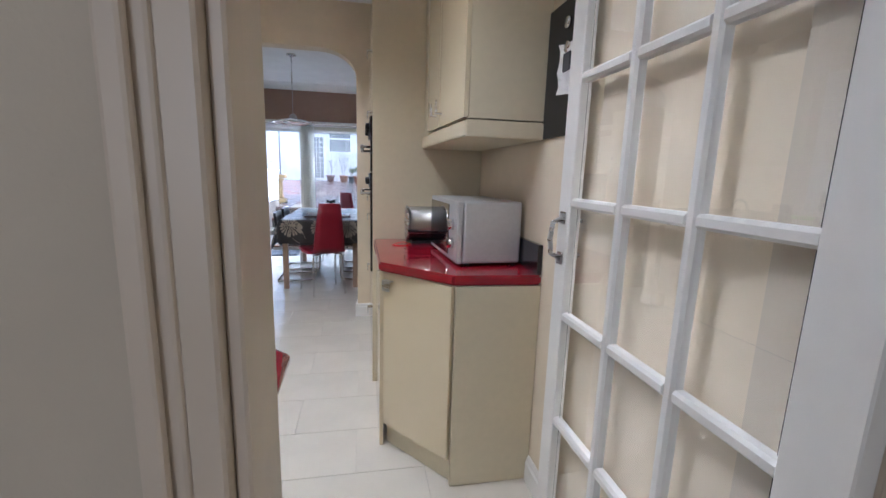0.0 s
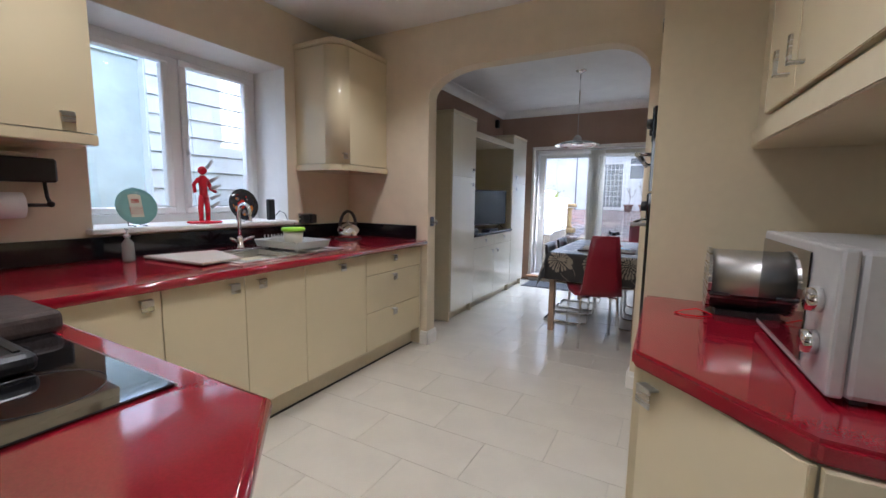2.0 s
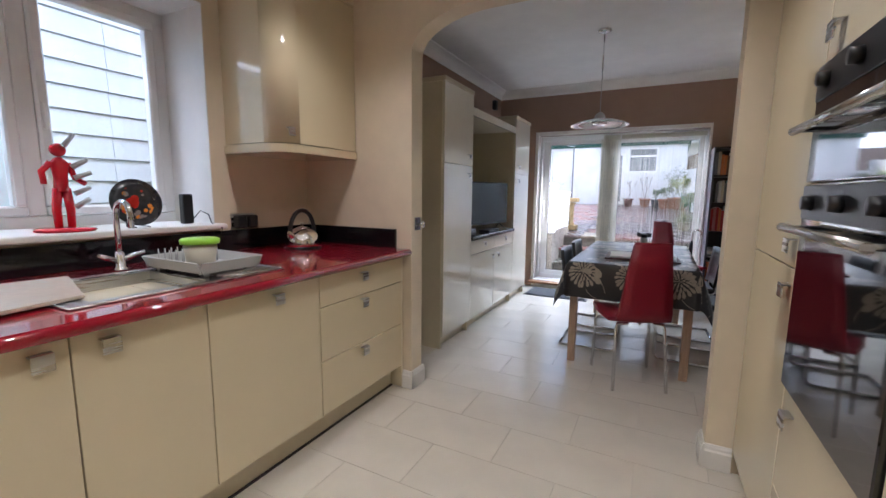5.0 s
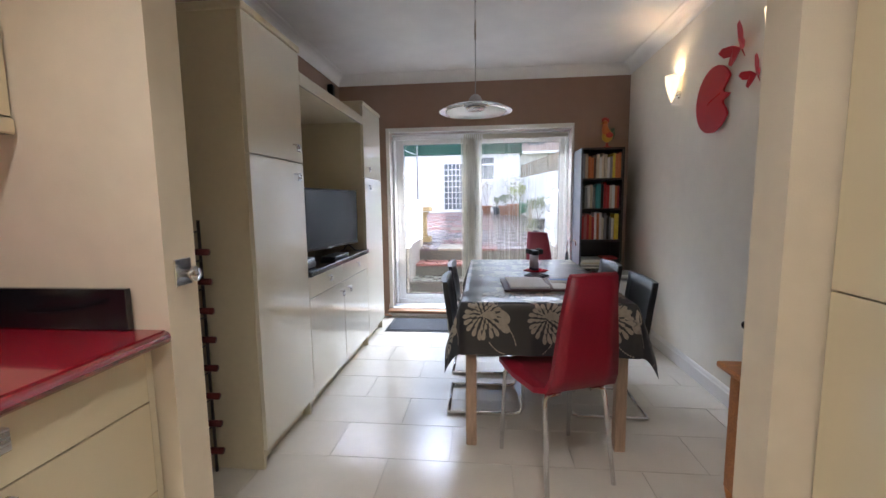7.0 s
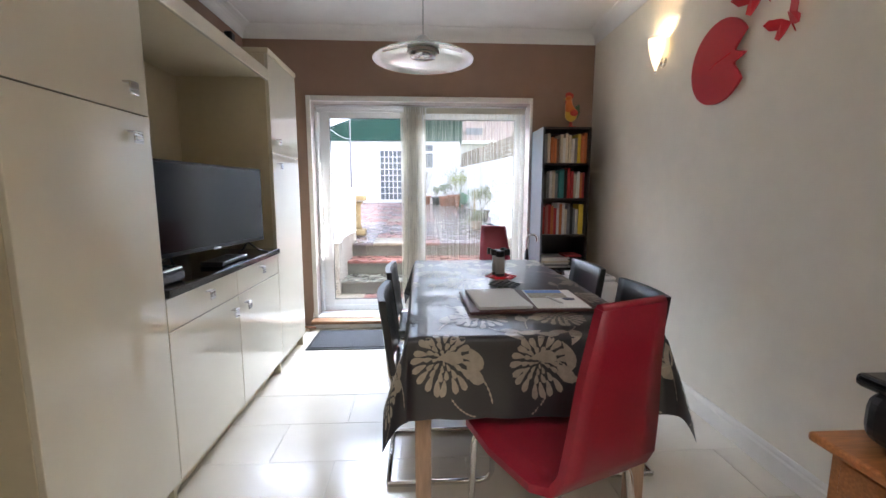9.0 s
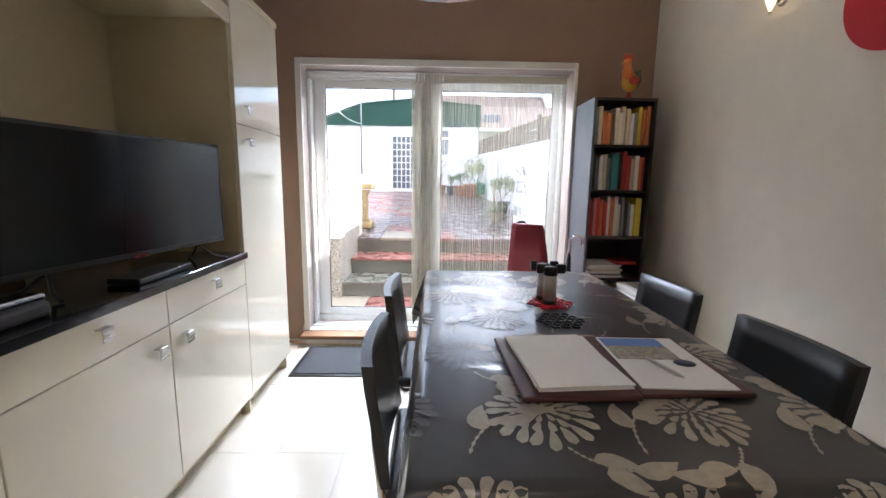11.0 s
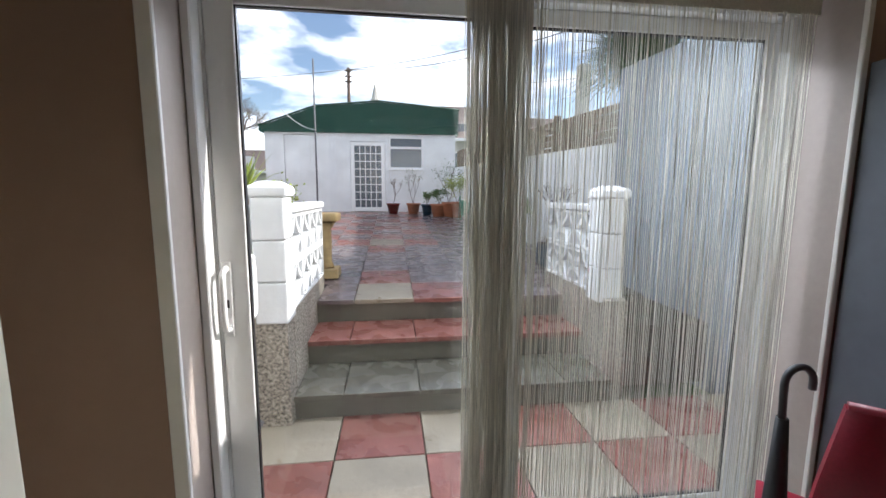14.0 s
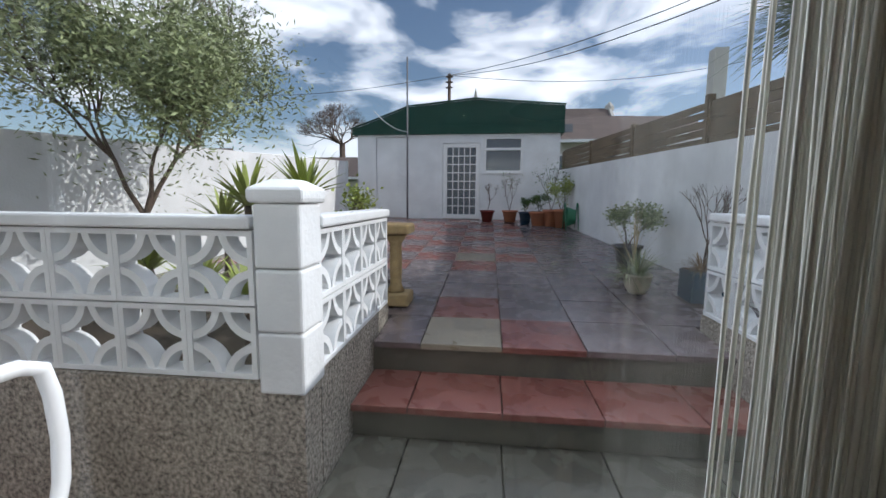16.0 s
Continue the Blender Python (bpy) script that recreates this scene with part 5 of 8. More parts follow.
# ---- garden door ----
FY0, FY1 = 7.27, 7.345
def garden_door():
    st = structure("door_2", (lambda b: (box(b, DO0 + 0.001, DO1 - 0.001, FY0, FY1, 0.082, 0.135, bevel=0.004), b)[1])(bmesh.new()), UPVC, "white uPVC sliding garden door")
    solid("frame", UPVC, st, DO0 + 0.001, DO0 + 0.035, FY0, FY1, 0.135, DZ - 0.06, 0.004)
    solid("frame", UPVC, st, DO1 - 0.035, DO1 - 0.001, FY0, FY1, 0.135, DZ - 0.06, 0.004)
    solid("frame", UPVC, st, DO0 + 0.001, DO1 - 0.001, FY0, FY1, DZ - 0.059, DZ - 0.001, 0.004)
    for nm, x0, x1, ya, yb in (("sliding_leaf", DO0 + 0.036, -0.765, FY0 + 0.004, FY0 + 0.034), ("fixed_leaf", -0.81, DO1 - 0.036, FY0 + 0.040, FY0 + 0.070)):
        w = 0.055
        bm = bmesh.new()
        wl_ = w + (0.03 if nm == "sliding_leaf" else 0.0)
        for b in ((x0, x0 + wl_, 0.137, 1.968), (x1 - w, x1, 0.137, 1.968), (x0 + wl_, x1 - w, 0.137, 0.137 + w), (x0 + wl_, x1 - w, 1.968 - w, 1.968)):
            box(bm, b[0], b[1], ya, yb, b[2], b[3], bevel=0.005, seg=2)
        leaf = part(nm, bm, UPVC, st)
        p = solid("pane", GLASS, leaf, x0 + wl_ - 0.006, x1 - w + 0.006, (ya + yb) / 2 - 0.003, (ya + yb) / 2 + 0.003, 0.137 + w - 0.006, 1.968 - w + 0.006)
        p.visible_shadow = False
        bm = bmesh.new()
        g = 0.005
        for b in ((x0 + wl_, x0 + wl_ + g, 0.137 + w, 1.968 - w), (x1 - w - g, x1 - w, 0.137 + w, 1.968 - w), (x0 + wl_, x1 - w, 0.137 + w, 0.137 + w + g), (x0 + wl_, x1 - w, 1.968 - w - g, 1.968 - w)):
            box(bm, b[0], b[1], ya + 0.006, yb - 0.006, b[2], b[3])
        part("gasket", bm, BLACK_PLASTIC, leaf, "black rubber gasket")
    solid("inner_channel", UPVC, st, DO0 + 0.004, DO0 + 0.030, FY0 - 0.062, FY0 - 0.001, 0.092, DZ - 0.07, 0.004)
    solid("frame_bead", UPVC, st, DO0 + 0.0355, DO0 + 0.050, FY0 + 0.036, FY0 + 0.050, 0.136, DZ - 0.061, 0.003)
    solid("frame_bead", UPVC, st, DO0 + 0.0355, DO0 + 0.046, FY0 + 0.055, FY1 + 0.012, 0.136, DZ - 0.061, 0.003)
    for y, s in ((FY0 + 0.004, -1),):
        bm = bmesh.new()
        hx = DO0 + 0.060
        box(bm, hx - 0.014, hx + 0.014, y + s * 0.0005, y + s * 0.008, 0.925, 1.165, bevel=0.003)
        ring(bm, [(hx, y + s * 0.006, 0.95), (hx, y + s * 0.035, 0.957), (hx, y + s * 0.042, 0.995), (hx, y + s * 0.042, 1.105), (hx, y + s * 0.035, 1.135), (hx, y + s * 0.006, 1.145)], 0.0095, 10)
        part("door_handle", bm, UPVC, st, "white sliding door handle")
    bm = bmesh.new()
    oy, ox = FY0 + 0.036, DO0 + 0.090
    ring(bm, [(ox, oy, 0.955), (ox + 0.003, oy + 0.065, 0.957), (ox + 0.006, oy + 0.088, 0.967), (ox + 0.006, oy + 0.097, 1.00), (ox + 0.006, oy + 0.101, 1.06), (ox + 0.006, oy + 0.097, 1.12), (ox + 0.006, oy + 0.088, 1.158), (ox + 0.003, oy + 0.065, 1.168), (ox, oy, 1.17)], 0.010, 12)
    part("outer_handle", bm, UPVC, st, "white C-shaped outer handle")
    solid("lock", BLACK_PLASTIC, st, DO0 + 0.056, DO0 + 0.064, FY0 - 0.0070, FY0 - 0.0045, 1.02, 1.045)
    bm = bmesh.new()
    box(bm, DO0 - 0.03, DO1 + 0.02, 6.935, 7.055, 0.045, 0.075, bevel=0.008, seg=2)
    part("threshold", bm, OAK, st, "worn brown wooden threshold")
    bm = bmesh.new()
    box(bm, DO0 + 0.001, DO1 - 0.001, 7.0565, FY0 - 0.001, 0.001, 0.081, bevel=0.004, seg=2)
    for y in (7.13, 7.20):
        box(bm, DO0 + 0.005, DO1 - 0.005, y - 0.003, y + 0.003, 0.0815, 0.090)
    part("inner_sill", bm, UPVC, st, "white plastic sill with thin track ribs")
    solid("riser", WHITE_TRIM, st, DO0 + 0.001, DO1 - 0.001, 6.975, 7.0540, 0.001, 0.044)
    solid("track_cover", UPVC, st, DO0 + 0.02, DO1 - 0.02, 7.225, 7.245, 1.985, 2.02, 0.003)


garden_door()
bm = bmesh.new()
for b in ((DO0 - 0.03, DO0 + 0.010, 0.076, DZ + 0.035), (DO1 - 0.012, DO1 + 0.010, 0.076, DZ + 0.035)):
    box(bm, b[0], b[1], NORTH - 0.018, NORTH - 0.001, b[2], b[3], bevel=0.003)
box(bm, DO0 + 0.0125, DO1 - 0.0125, NORTH - 0.018, NORTH - 0.001, DZ - 0.012, DZ + 0.035, bevel=0.003)
structure("trim_garden_door", bm, WHITE_TRIM, "white wooden architrave round the garden door")
wall("door_reveal", material("beige_reveal_paint", (0.40, 0.34, 0.30), 0.6, tone=0.03, stain=0.05), [(DO0 - 0.001, DO0 + 0.003, NORTH, FY0, 0.082, DZ), (DO1 - 0.003, DO1 + 0.001, NORTH, FY0, 0.082, DZ), (DO0 + 0.003, DO1 - 0.003, NORTH, FY0, DZ - 0.003, DZ + 0.001)])

# string curtain
cur = thing("string_curtain", (-0.4, 7.2, 2.0), "cream string curtain, half drawn and bunched at one side", "curtain")
bm = bmesh.new()
ring(bm, [(DO0 + 0.01, 7.19, 2.003), (DO1 - 0.01, 7.19, 2.003)], 0.007, 10)
part("rail", bm, UPVC, cur, "thin white curtain rail")
HEADER = material("cream_curtain_band", (0.62, 0.60, 0.50), 0.8, tone=0.1, grain=200)
bm = bmesh.new()
box(bm, -0.74, DO1 - 0.03, 7.184, 7.188, 1.945, 1.995)
for k in range(9):
    box(bm, -0.945 + k * 0.022, -0.930 + k * 0.022, 7.165, 7.205, 1.935, 1.998, bevel=0.003)
part("header_band", bm, HEADER, cur)
rs = random.Random(11)
bm = bmesh.new()
def strand(x, y, w, loose):
    n, pts = 9, []
    ph, am = rs.uniform(0, 6), rs.uniform(0.0005, 0.004) * loose
    lean = rs.uniform(-0.006, 0.006) * loose
    for i in range(n):
        z = 1.95 - (1.95 - 0.13) * i / (n - 1)
        pts.append((x + am * math.sin(ph + z * 4) + lean * i / n, y + am * math.cos(ph * 2 + z * 3), z))
    ring(bm, pts, w, 4, cap=False)


for k in range(195):
    if rs.random() < 0.10:
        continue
    strand(-0.735 + k * 0.0046 + rs.uniform(-0.002, 0.002), 7.186 + rs.uniform(-0.004, 0.004), rs.uniform(0.0008, 0.0014), 1.0)
for k in range(290):
    strand(min(-0.75, max(-0.975, rs.gauss(-0.875, 0.05))) if rs.random() < 0.4 else rs.uniform(-0.975, -0.745), 7.186 + rs.uniform(-0.035, 0.02), rs.uniform(0.0009, 0.0016), 1.6)
o = part("string", bm, STRINGS, cur, "cream strings hanging to the threshold")
o["kind"] = "stuff"

mat_ = thing("door_mat", (-1.32, 6.68, 0), "charcoal ribbed door mat on the pale tiles", "door mat")
solid("border", BLACK_PLASTIC, mat_, -1.705, -0.945, 6.43, 6.90, 0.0008, 0.007, 0.003)
solid("carpet", MAT_RUBBER, mat_, -1.675, -0.975, 6.46, 6.87, 0.0075, 0.012, 0.002)
stick = thing("wooden_rod", (-1.85, 6.94, 0.09), "thin brown wooden rod beside the threshold", "rod")
bm = bmesh.new()
ring(bm, [(-1.88, 6.945, 0.030), (-1.74, 6.905, 0.030)], 0.010, 8)
part("rod", bm, OAK, stick)


# ---- table and cloth ----
TXC, TYC, TZ, TA, TB, OV = -0.415, 5.31, 0.765, 0.415, 0.775, 0.25
tbl = thing("dining_table", (TXC, TYC, 0), "rectangular dining table with pale wooden legs", "table")
solid("tabletop", PALE_WOOD, tbl, TXC - TA + 0.004, TXC + TA - 0.004, TYC - TB + 0.004, TYC + TB - 0.004, TZ - 0.032, TZ - 0.003, 0.004)
for sx in (-1, 1):
    for sy in (-1, 1):
        x, y = TXC + sx * (TA - 0.045), TYC + sy * (TB - 0.055)
        solid("leg", PALE_WOOD, tbl, x - 0.027, x + 0.027, y - 0.027, y + 0.027, 0.001, TZ - 0.033, 0.005)
    solid("apron", PALE_WOOD, tbl, TXC + sx * (TA - 0.06) - 0.01, TXC + sx * (TA - 0.06) + 0.01, TYC - TB + 0.09, TYC + TB - 0.09, TZ - 0.10, TZ - 0.033)


def drape(u, v, lift=0.0):
    """From flat cloth metres, from the table's middle, to the room."""
    dx, dy = max(abs(u) - TA, 0.0), max(abs(v) - TB, 0.0)
    sx, sy = math.copysign(1, u), math.copysign(1, v)
    r = math.hypot(dx, dy)
    wave = 0.012 * math.sin(v * 17 + 1.0) * dx / OV * (dy < 0.01) + 0.012 * math.sin(u * 19) * dy / OV * (dx < 0.01)
    out = 0.006 * min(1, r / 0.02)
    if dx and dy:
        k = 0.30
        x, y = TA + out * dx / r + k * dx, TB + out * dy / r + k * dy
        z = TZ - r * 0.93 - 0.0
        n = Vector((sx * dx / r, sy * dy / r, 0.2))
    elif dx:
        x, y, z, n = TA + out + 0.10 * dx + abs(wave), abs(v), TZ - dx, Vector((sx, 0, 0.1))
    elif dy:
        x, y, z, n = abs(u), TB + out + 0.10 * dy + abs(wave), TZ - dy, Vector((0, sy, 0.1))
    else:
        x, y, z, n = abs(u), abs(v), TZ + 0.0012 * noise.noise((u * 7, v * 7, 0)), Vector((0, 0, 1))
    return Vector((TXC + sx * x, TYC + sy * y, z)) + n.normalized() * lift


CLOTH = material("dark_charcoal_oilcloth", (0.030, 0.030, 0.034), 0.30, tone=0.06, grain=200, stain=0.05, coat=0.35, bump=0.0004, bump_scale=25)
PETAL = material("taupe_printed_petal", (0.34, 0.30, 0.24), 0.33, tone=0.12, grain=60, stain=0.08, coat=0.3)
FAINT = material("dark_grey_printed_petal", (0.075, 0.072, 0.072), 0.33, tone=0.12, grain=60, coat=0.3)
cloth = thing("tablecloth", (TXC, TYC, TZ), "charcoal oilcloth printed with large taupe chrysanthemums and leaves", "tablecloth")
bm = bmesh.new()
NU, NV = 44, 68
us = np.unique(np.round(np.concatenate([np.linspace(-TA - OV, -TA, 9), np.linspace(-TA, TA, NU - 16), np.linspace(TA, TA + OV, 9), [-TA - 0.01, TA + 0.01]]), 4))
vs = np.unique(np.round(np.concatenate([np.linspace(-TB - OV, -TB, 9), np.linspace(-TB, TB, NV - 16), np.linspace(TB, TB + OV, 9), [-TB - 0.01, TB + 0.01]]), 4))
grid = [[bm.verts.new(drape(float(u), float(v))) for v in vs] for u in us]
for i in range(len(us) - 1):
    for j in range(len(vs) - 1):
        bm.faces.new((grid[i][j], grid[i + 1][j], grid[i + 1][j + 1], grid[i][j + 1])).smooth = True
part("cloth", bm, CLOTH, cloth)

def leaf_shape(bm, cx, cy, a, length, width, lift, bend=0.0, n=6, blunt=False):
    """A pointed petal or leaf from (cx, cy) along the angle a, laid on the cloth."""
    left, right = [], []
    for i in range(n + 1):
        t = i / n
        w = width * (0.30 + 0.70 * t) * math.sqrt(max(0.0, 1 - t ** 5)) * 0.5 if blunt else width * math.sin(math.pi * min(1, t ** 0.75 * 0.97 + 0.03)) * 0.5
        px, py = cx + length * t * math.cos(a + bend * t), cy + length * t * math.sin(a + bend * t)
        ox, oy = -math.sin(a + bend * t) * w, math.cos(a + bend * t) * w
        left.append((px + ox, py + oy)), right.append((px - ox, py - oy))
    if max(abs(p[0]) for p in left + right) > TA + OV - 0.004 or max(abs(p[1]) for p in left + right) > TB + OV - 0.004:
        return
    L = [bm.verts.new(drape(*p, lift)) for p in left]
    R = [bm.verts.new(drape(*p, lift)) for p in right]
    for i in range(n):
        bm.faces.new((R[i], R[i + 1], L[i + 1], L[i]))


rf = random.Random(3)


def petal(bm, cx, cy, a, length, width, lift, curl, n=7):
    """A long petal, narrow at the heart and round-tipped, curling to one side."""
    left, right = [], []
    px, py, h = cx, cy, a
    for i in range(n + 1):
        t = i / n
        w = width * 0.5 * (0.22 + 0.78 * math.sin(math.pi * 0.5 * min(1, t / 0.72))) * math.sqrt(max(0.0, 1 - max(0.0, (t - 0.72) / 0.28) ** 2))
        ox, oy = -math.sin(h) * w, math.cos(h) * w
        left.append((px + ox, py + oy)), right.append((px - ox, py - oy))
        h += curl / n
        px, py = px + length / n * math.cos(h), py + length / n * math.sin(h)
    if max(abs(p[0]) for p in left + right) > TA + OV - 0.003 or max(abs(p[1]) for p in left + right) > TB + OV - 0.003:
        return
    L = [bm.verts.new(drape(*p, lift)) for p in left]
    R = [bm.verts.new(drape(*p, lift)) for p in right]
    for i in range(n):
        bm.faces.new((R[i], R[i + 1], L[i + 1], L[i]))


def bloom(cx, cy, r, faint, down):
    """A chrysanthemum seen from its side: long hanging petals, a tight curled heart."""
    bm = bmesh.new()
    hx, hy = cx - 0.12 * r * math.cos(down), cy - 0.12 * r * math.sin(down)
    for count, r0, r1, w, lift in ((19, 0.55, 1.02, 0.20, 0.0016), (14, 0.33, 0.60, 0.145, 0.0021), (9, 0.16, 0.36, 0.11, 0.0026), (4, 0.03, 0.17, 0.07, 0.0031)):
        for k in range(count):
            a = 2 * math.pi * (k + 0.5 * (count % 2)) / count + rf.uniform(-0.05, 0.05)
            fall = math.cos(a - down)
            s = (1.0 + 0.15 * fall) * rf.uniform(0.93, 1.05)
            side = -math.copysign(1.0, math.sin(a - down))
            petal(bm, hx + r * r0 * s * math.cos(a), hy + r * r0 * s * math.sin(a), a, r * (r1 - r0) * s, r * w, lift * 1.5, side * 0.38)
    part("printed_flower", bm, FAINT if faint else PETAL, cloth)


def sprig(cx, cy, a, length, bend=0.9):
    """A curving stem with a pair of pointed leaves and one at its tip."""
    bm = bmesh.new()
    pts, h = [(cx, cy)], a
    for _ in range(9):
        h += bend / 9
        pts.append((pts[-1][0] + length / 9 * math.cos(h), pts[-1][1] + length / 9 * math.sin(h)))
    for (x0, y0), (x1, y1) in zip(pts, pts[1:]):
        leaf_shape(bm, x0, y0, math.atan2(y1 - y0, x1 - x0), math.hypot(x1 - x0, y1 - y0) * 1.15, 0.008, 0.0022, n=2)
    for i, s in ((4, 1), (6, -1)):
        x, y = pts[i]
        leaf_shape(bm, x, y, a + bend * i / 9 + s * rf.uniform(0.7, 1.0), rf.uniform(0.075, 0.10), rf.uniform(0.036, 0.046), 0.0026, -s * 0.5)
    leaf_shape(bm, *pts[-1], a + bend, 0.085, 0.042, 0.0026, bend * 0.5)
    part("printed_sprig", bm, PETAL, cloth)


row = 0
vv = -TB - 0.085
while vv < TB + 0.22:
    uu = -TA - 0.185 + (0.135 if row % 2 else 0)
    col = 0
    while uu < TA + 0.22:
        bloom(uu + rf.uniform(-0.012, 0.012), vv + rf.uniform(-0.012, 0.012), rf.uniform(0.098, 0.110), (row * 2 + col * 3) % 5 == 2, -math.pi / 2 + rf.uniform(-0.35, 0.35))
        sprig(uu + 0.02, vv - 0.10, -1.1 if col % 2 else -1.9, 0.11, 0.9 if col % 2 else -0.9)
        sprig(uu + 0.15, vv - 0.12, rf.uniform(1.3, 1.8), 0.17, -0.9 if row % 2 else 0.9)
        uu += 0.30
        col += 1
    vv += 0.285
    row += 1

# things on the table
folder = thing("leather_folder", (-0.35, 4.96, TZ), "open dark maroon leather folder with loose papers", "folder")
mf = Matrix.Translation((-0.355, 4.955, TZ + 0.004)) @ Euler((0, 0, radians(2))).to_matrix().to_4x4()
bm = bmesh.new()
box(bm, -0.26, -0.005, -0.175, 0.165, 0.0, 0.012, m=mf, bevel=0.005, seg=2)
box(bm, -0.004, 0.25, -0.165, 0.175, 0.0, 0.010, m=mf, bevel=0.004, seg=2)
part("cover", bm, TAN_LEATHER, folder)
for k, (a, x, y) in enumerate(((2, -0.12, 0.0), (-1, -0.118, 0.004), (3, -0.122, -0.003))):
    bm = bmesh.new()
    box(bm, -0.105, 0.105, -0.148, 0.148, 0, 0.0035, m=mf @ Matrix.Translation((x, y, 0.0125 + k * 0.004)) @ Euler((0, 0, radians(a))).to_matrix().to_4x4())
    part("paper", bm, PAPER, folder, "stack of white paper")
bm = bmesh.new()
box(bm, -0.105, 0.105, -0.148, 0.148, 0, 0.003, m=mf @ Matrix.Translation((0.125, 0.0, 0.0108)) @ Euler((0, 0, radians(-4))).to_matrix().to_4x4())
part("paper", bm, PAPER, folder, "white printed brochure")
mb = mf @ Matrix.Translation((0.125, 0.0, 0.0140)) @ Euler((0, 0, radians(-4))).to_matrix().to_4x4()
for (x0, x1, y0, y1), mat, nm in (((-0.10, 0.06, 0.085, 0.14), material("printed_blue_sky", (0.10, 0.22, 0.55), 0.5), "photo_sky"), ((-0.10, 0.06, 0.0, 0.0845), material("printed_house", (0.33, 0.30, 0.24), 0.5, tone=0.4, grain=60), "photo_house")):
    bm = bmesh.new()
    box(bm, x0, x1, y0, y1, 0, 0.0006, m=mb)
    part(nm, bm, mat, folder)
bm = bmesh.new()
lathe(bm, [(0, 0), (0.026, 0), (0.026, 0.0006), (0, 0.0006)], (0, 0, 0), 24, m=mb @ Matrix.Translation((0.055, -0.02, 0.0007)) @ Matrix.Diagonal((1, 0.8, 1, 1)))
part("badge", bm, material("navy_print", (0.03, 0.04, 0.09), 0.5), folder)
pen = thing("ballpoint_pen", (-0.24, 4.90, TZ + 0.02), "silver ballpoint pen lying on the brochure", "pen")
bm = bmesh.new()
ring(bm, [(-0.265, 4.955, TZ + 0.025), (-0.258, 4.94, TZ + 0.025), (-0.235, 4.865, TZ + 0.025), (-0.23, 4.85, TZ + 0.025)], [0.003, 0.0045, 0.0045, 0.002], 8)
part("barrel", bm, SILVER, pen)
def lace_mat(name, x, y, r, mat, label):
    c = thing(name, (x, y, TZ), label, "table mat")
    bm = bmesh.new()
    for q in range(-3, 4):
        for p in range(-3, 4):
            hx, hy = (p + (q % 2) * 0.5) * r * 0.36, q * r * 0.31
            if math.hypot(hx, hy) < r * 0.92:
                ring(bm, [(x + hx + r * 0.17 * math.cos(a), y + hy + r * 0.17 * math.sin(a), TZ + 0.006) for a in np.linspace(0, 2 * math.pi, 7)[:-1]], 0.0035, 5, closed=True)
    part("lattice", bm, mat, c)


lace_mat("red_table_mat", -0.355, 5.49, 0.095, RED_PLASTIC, "round red openwork table mat")
lace_mat("black_table_mat", -0.375, 5.29, 0.090, BLACK_PLASTIC, "round black openwork table mat")
def mill(x, y):
    p = thing("pepper_mill", (x, y, TZ), "steel salt and pepper mill with black ends", "pepper mill", "mills on the red mat")
    bm = bmesh.new()
    lathe(bm, [(0, 0.0), (0.026, 0.0), (0.026, 0.012), (0.024, 0.014), (0, 0.014)], (x, y, TZ + 0.010), 20)
    part("base", bm, BLACK_PLASTIC, p)
    bm = bmesh.new()
    lathe(bm, [(0.0, 0.014), (0.024, 0.0145), (0.024, 0.105), (0, 0.1055)], (x, y, TZ + 0.010), 24)
    part("body", bm, SILVER, p)
    bm = bmesh.new()
    lathe(bm, [(0, 0.106), (0.025, 0.1062), (0.025, 0.133), (0.02, 0.138), (0, 0.138)], (x, y, TZ + 0.010), 24)
    part("cap", bm, BLACK_PLASTIC, p)
    for s in (-1, 1):
        bm = bmesh.new()
        box(bm, x + s * 0.026 - 0.005, x + s * 0.026 + 0.022 * s + 0.005 * s, y - 0.008, y + 0.008, TZ + 0.123, TZ + 0.158, bevel=0.003)
        part("lever", bm, BLACK_PLASTIC, p)


mill(-0.372, 5.535)
mill(-0.362, 5.48)

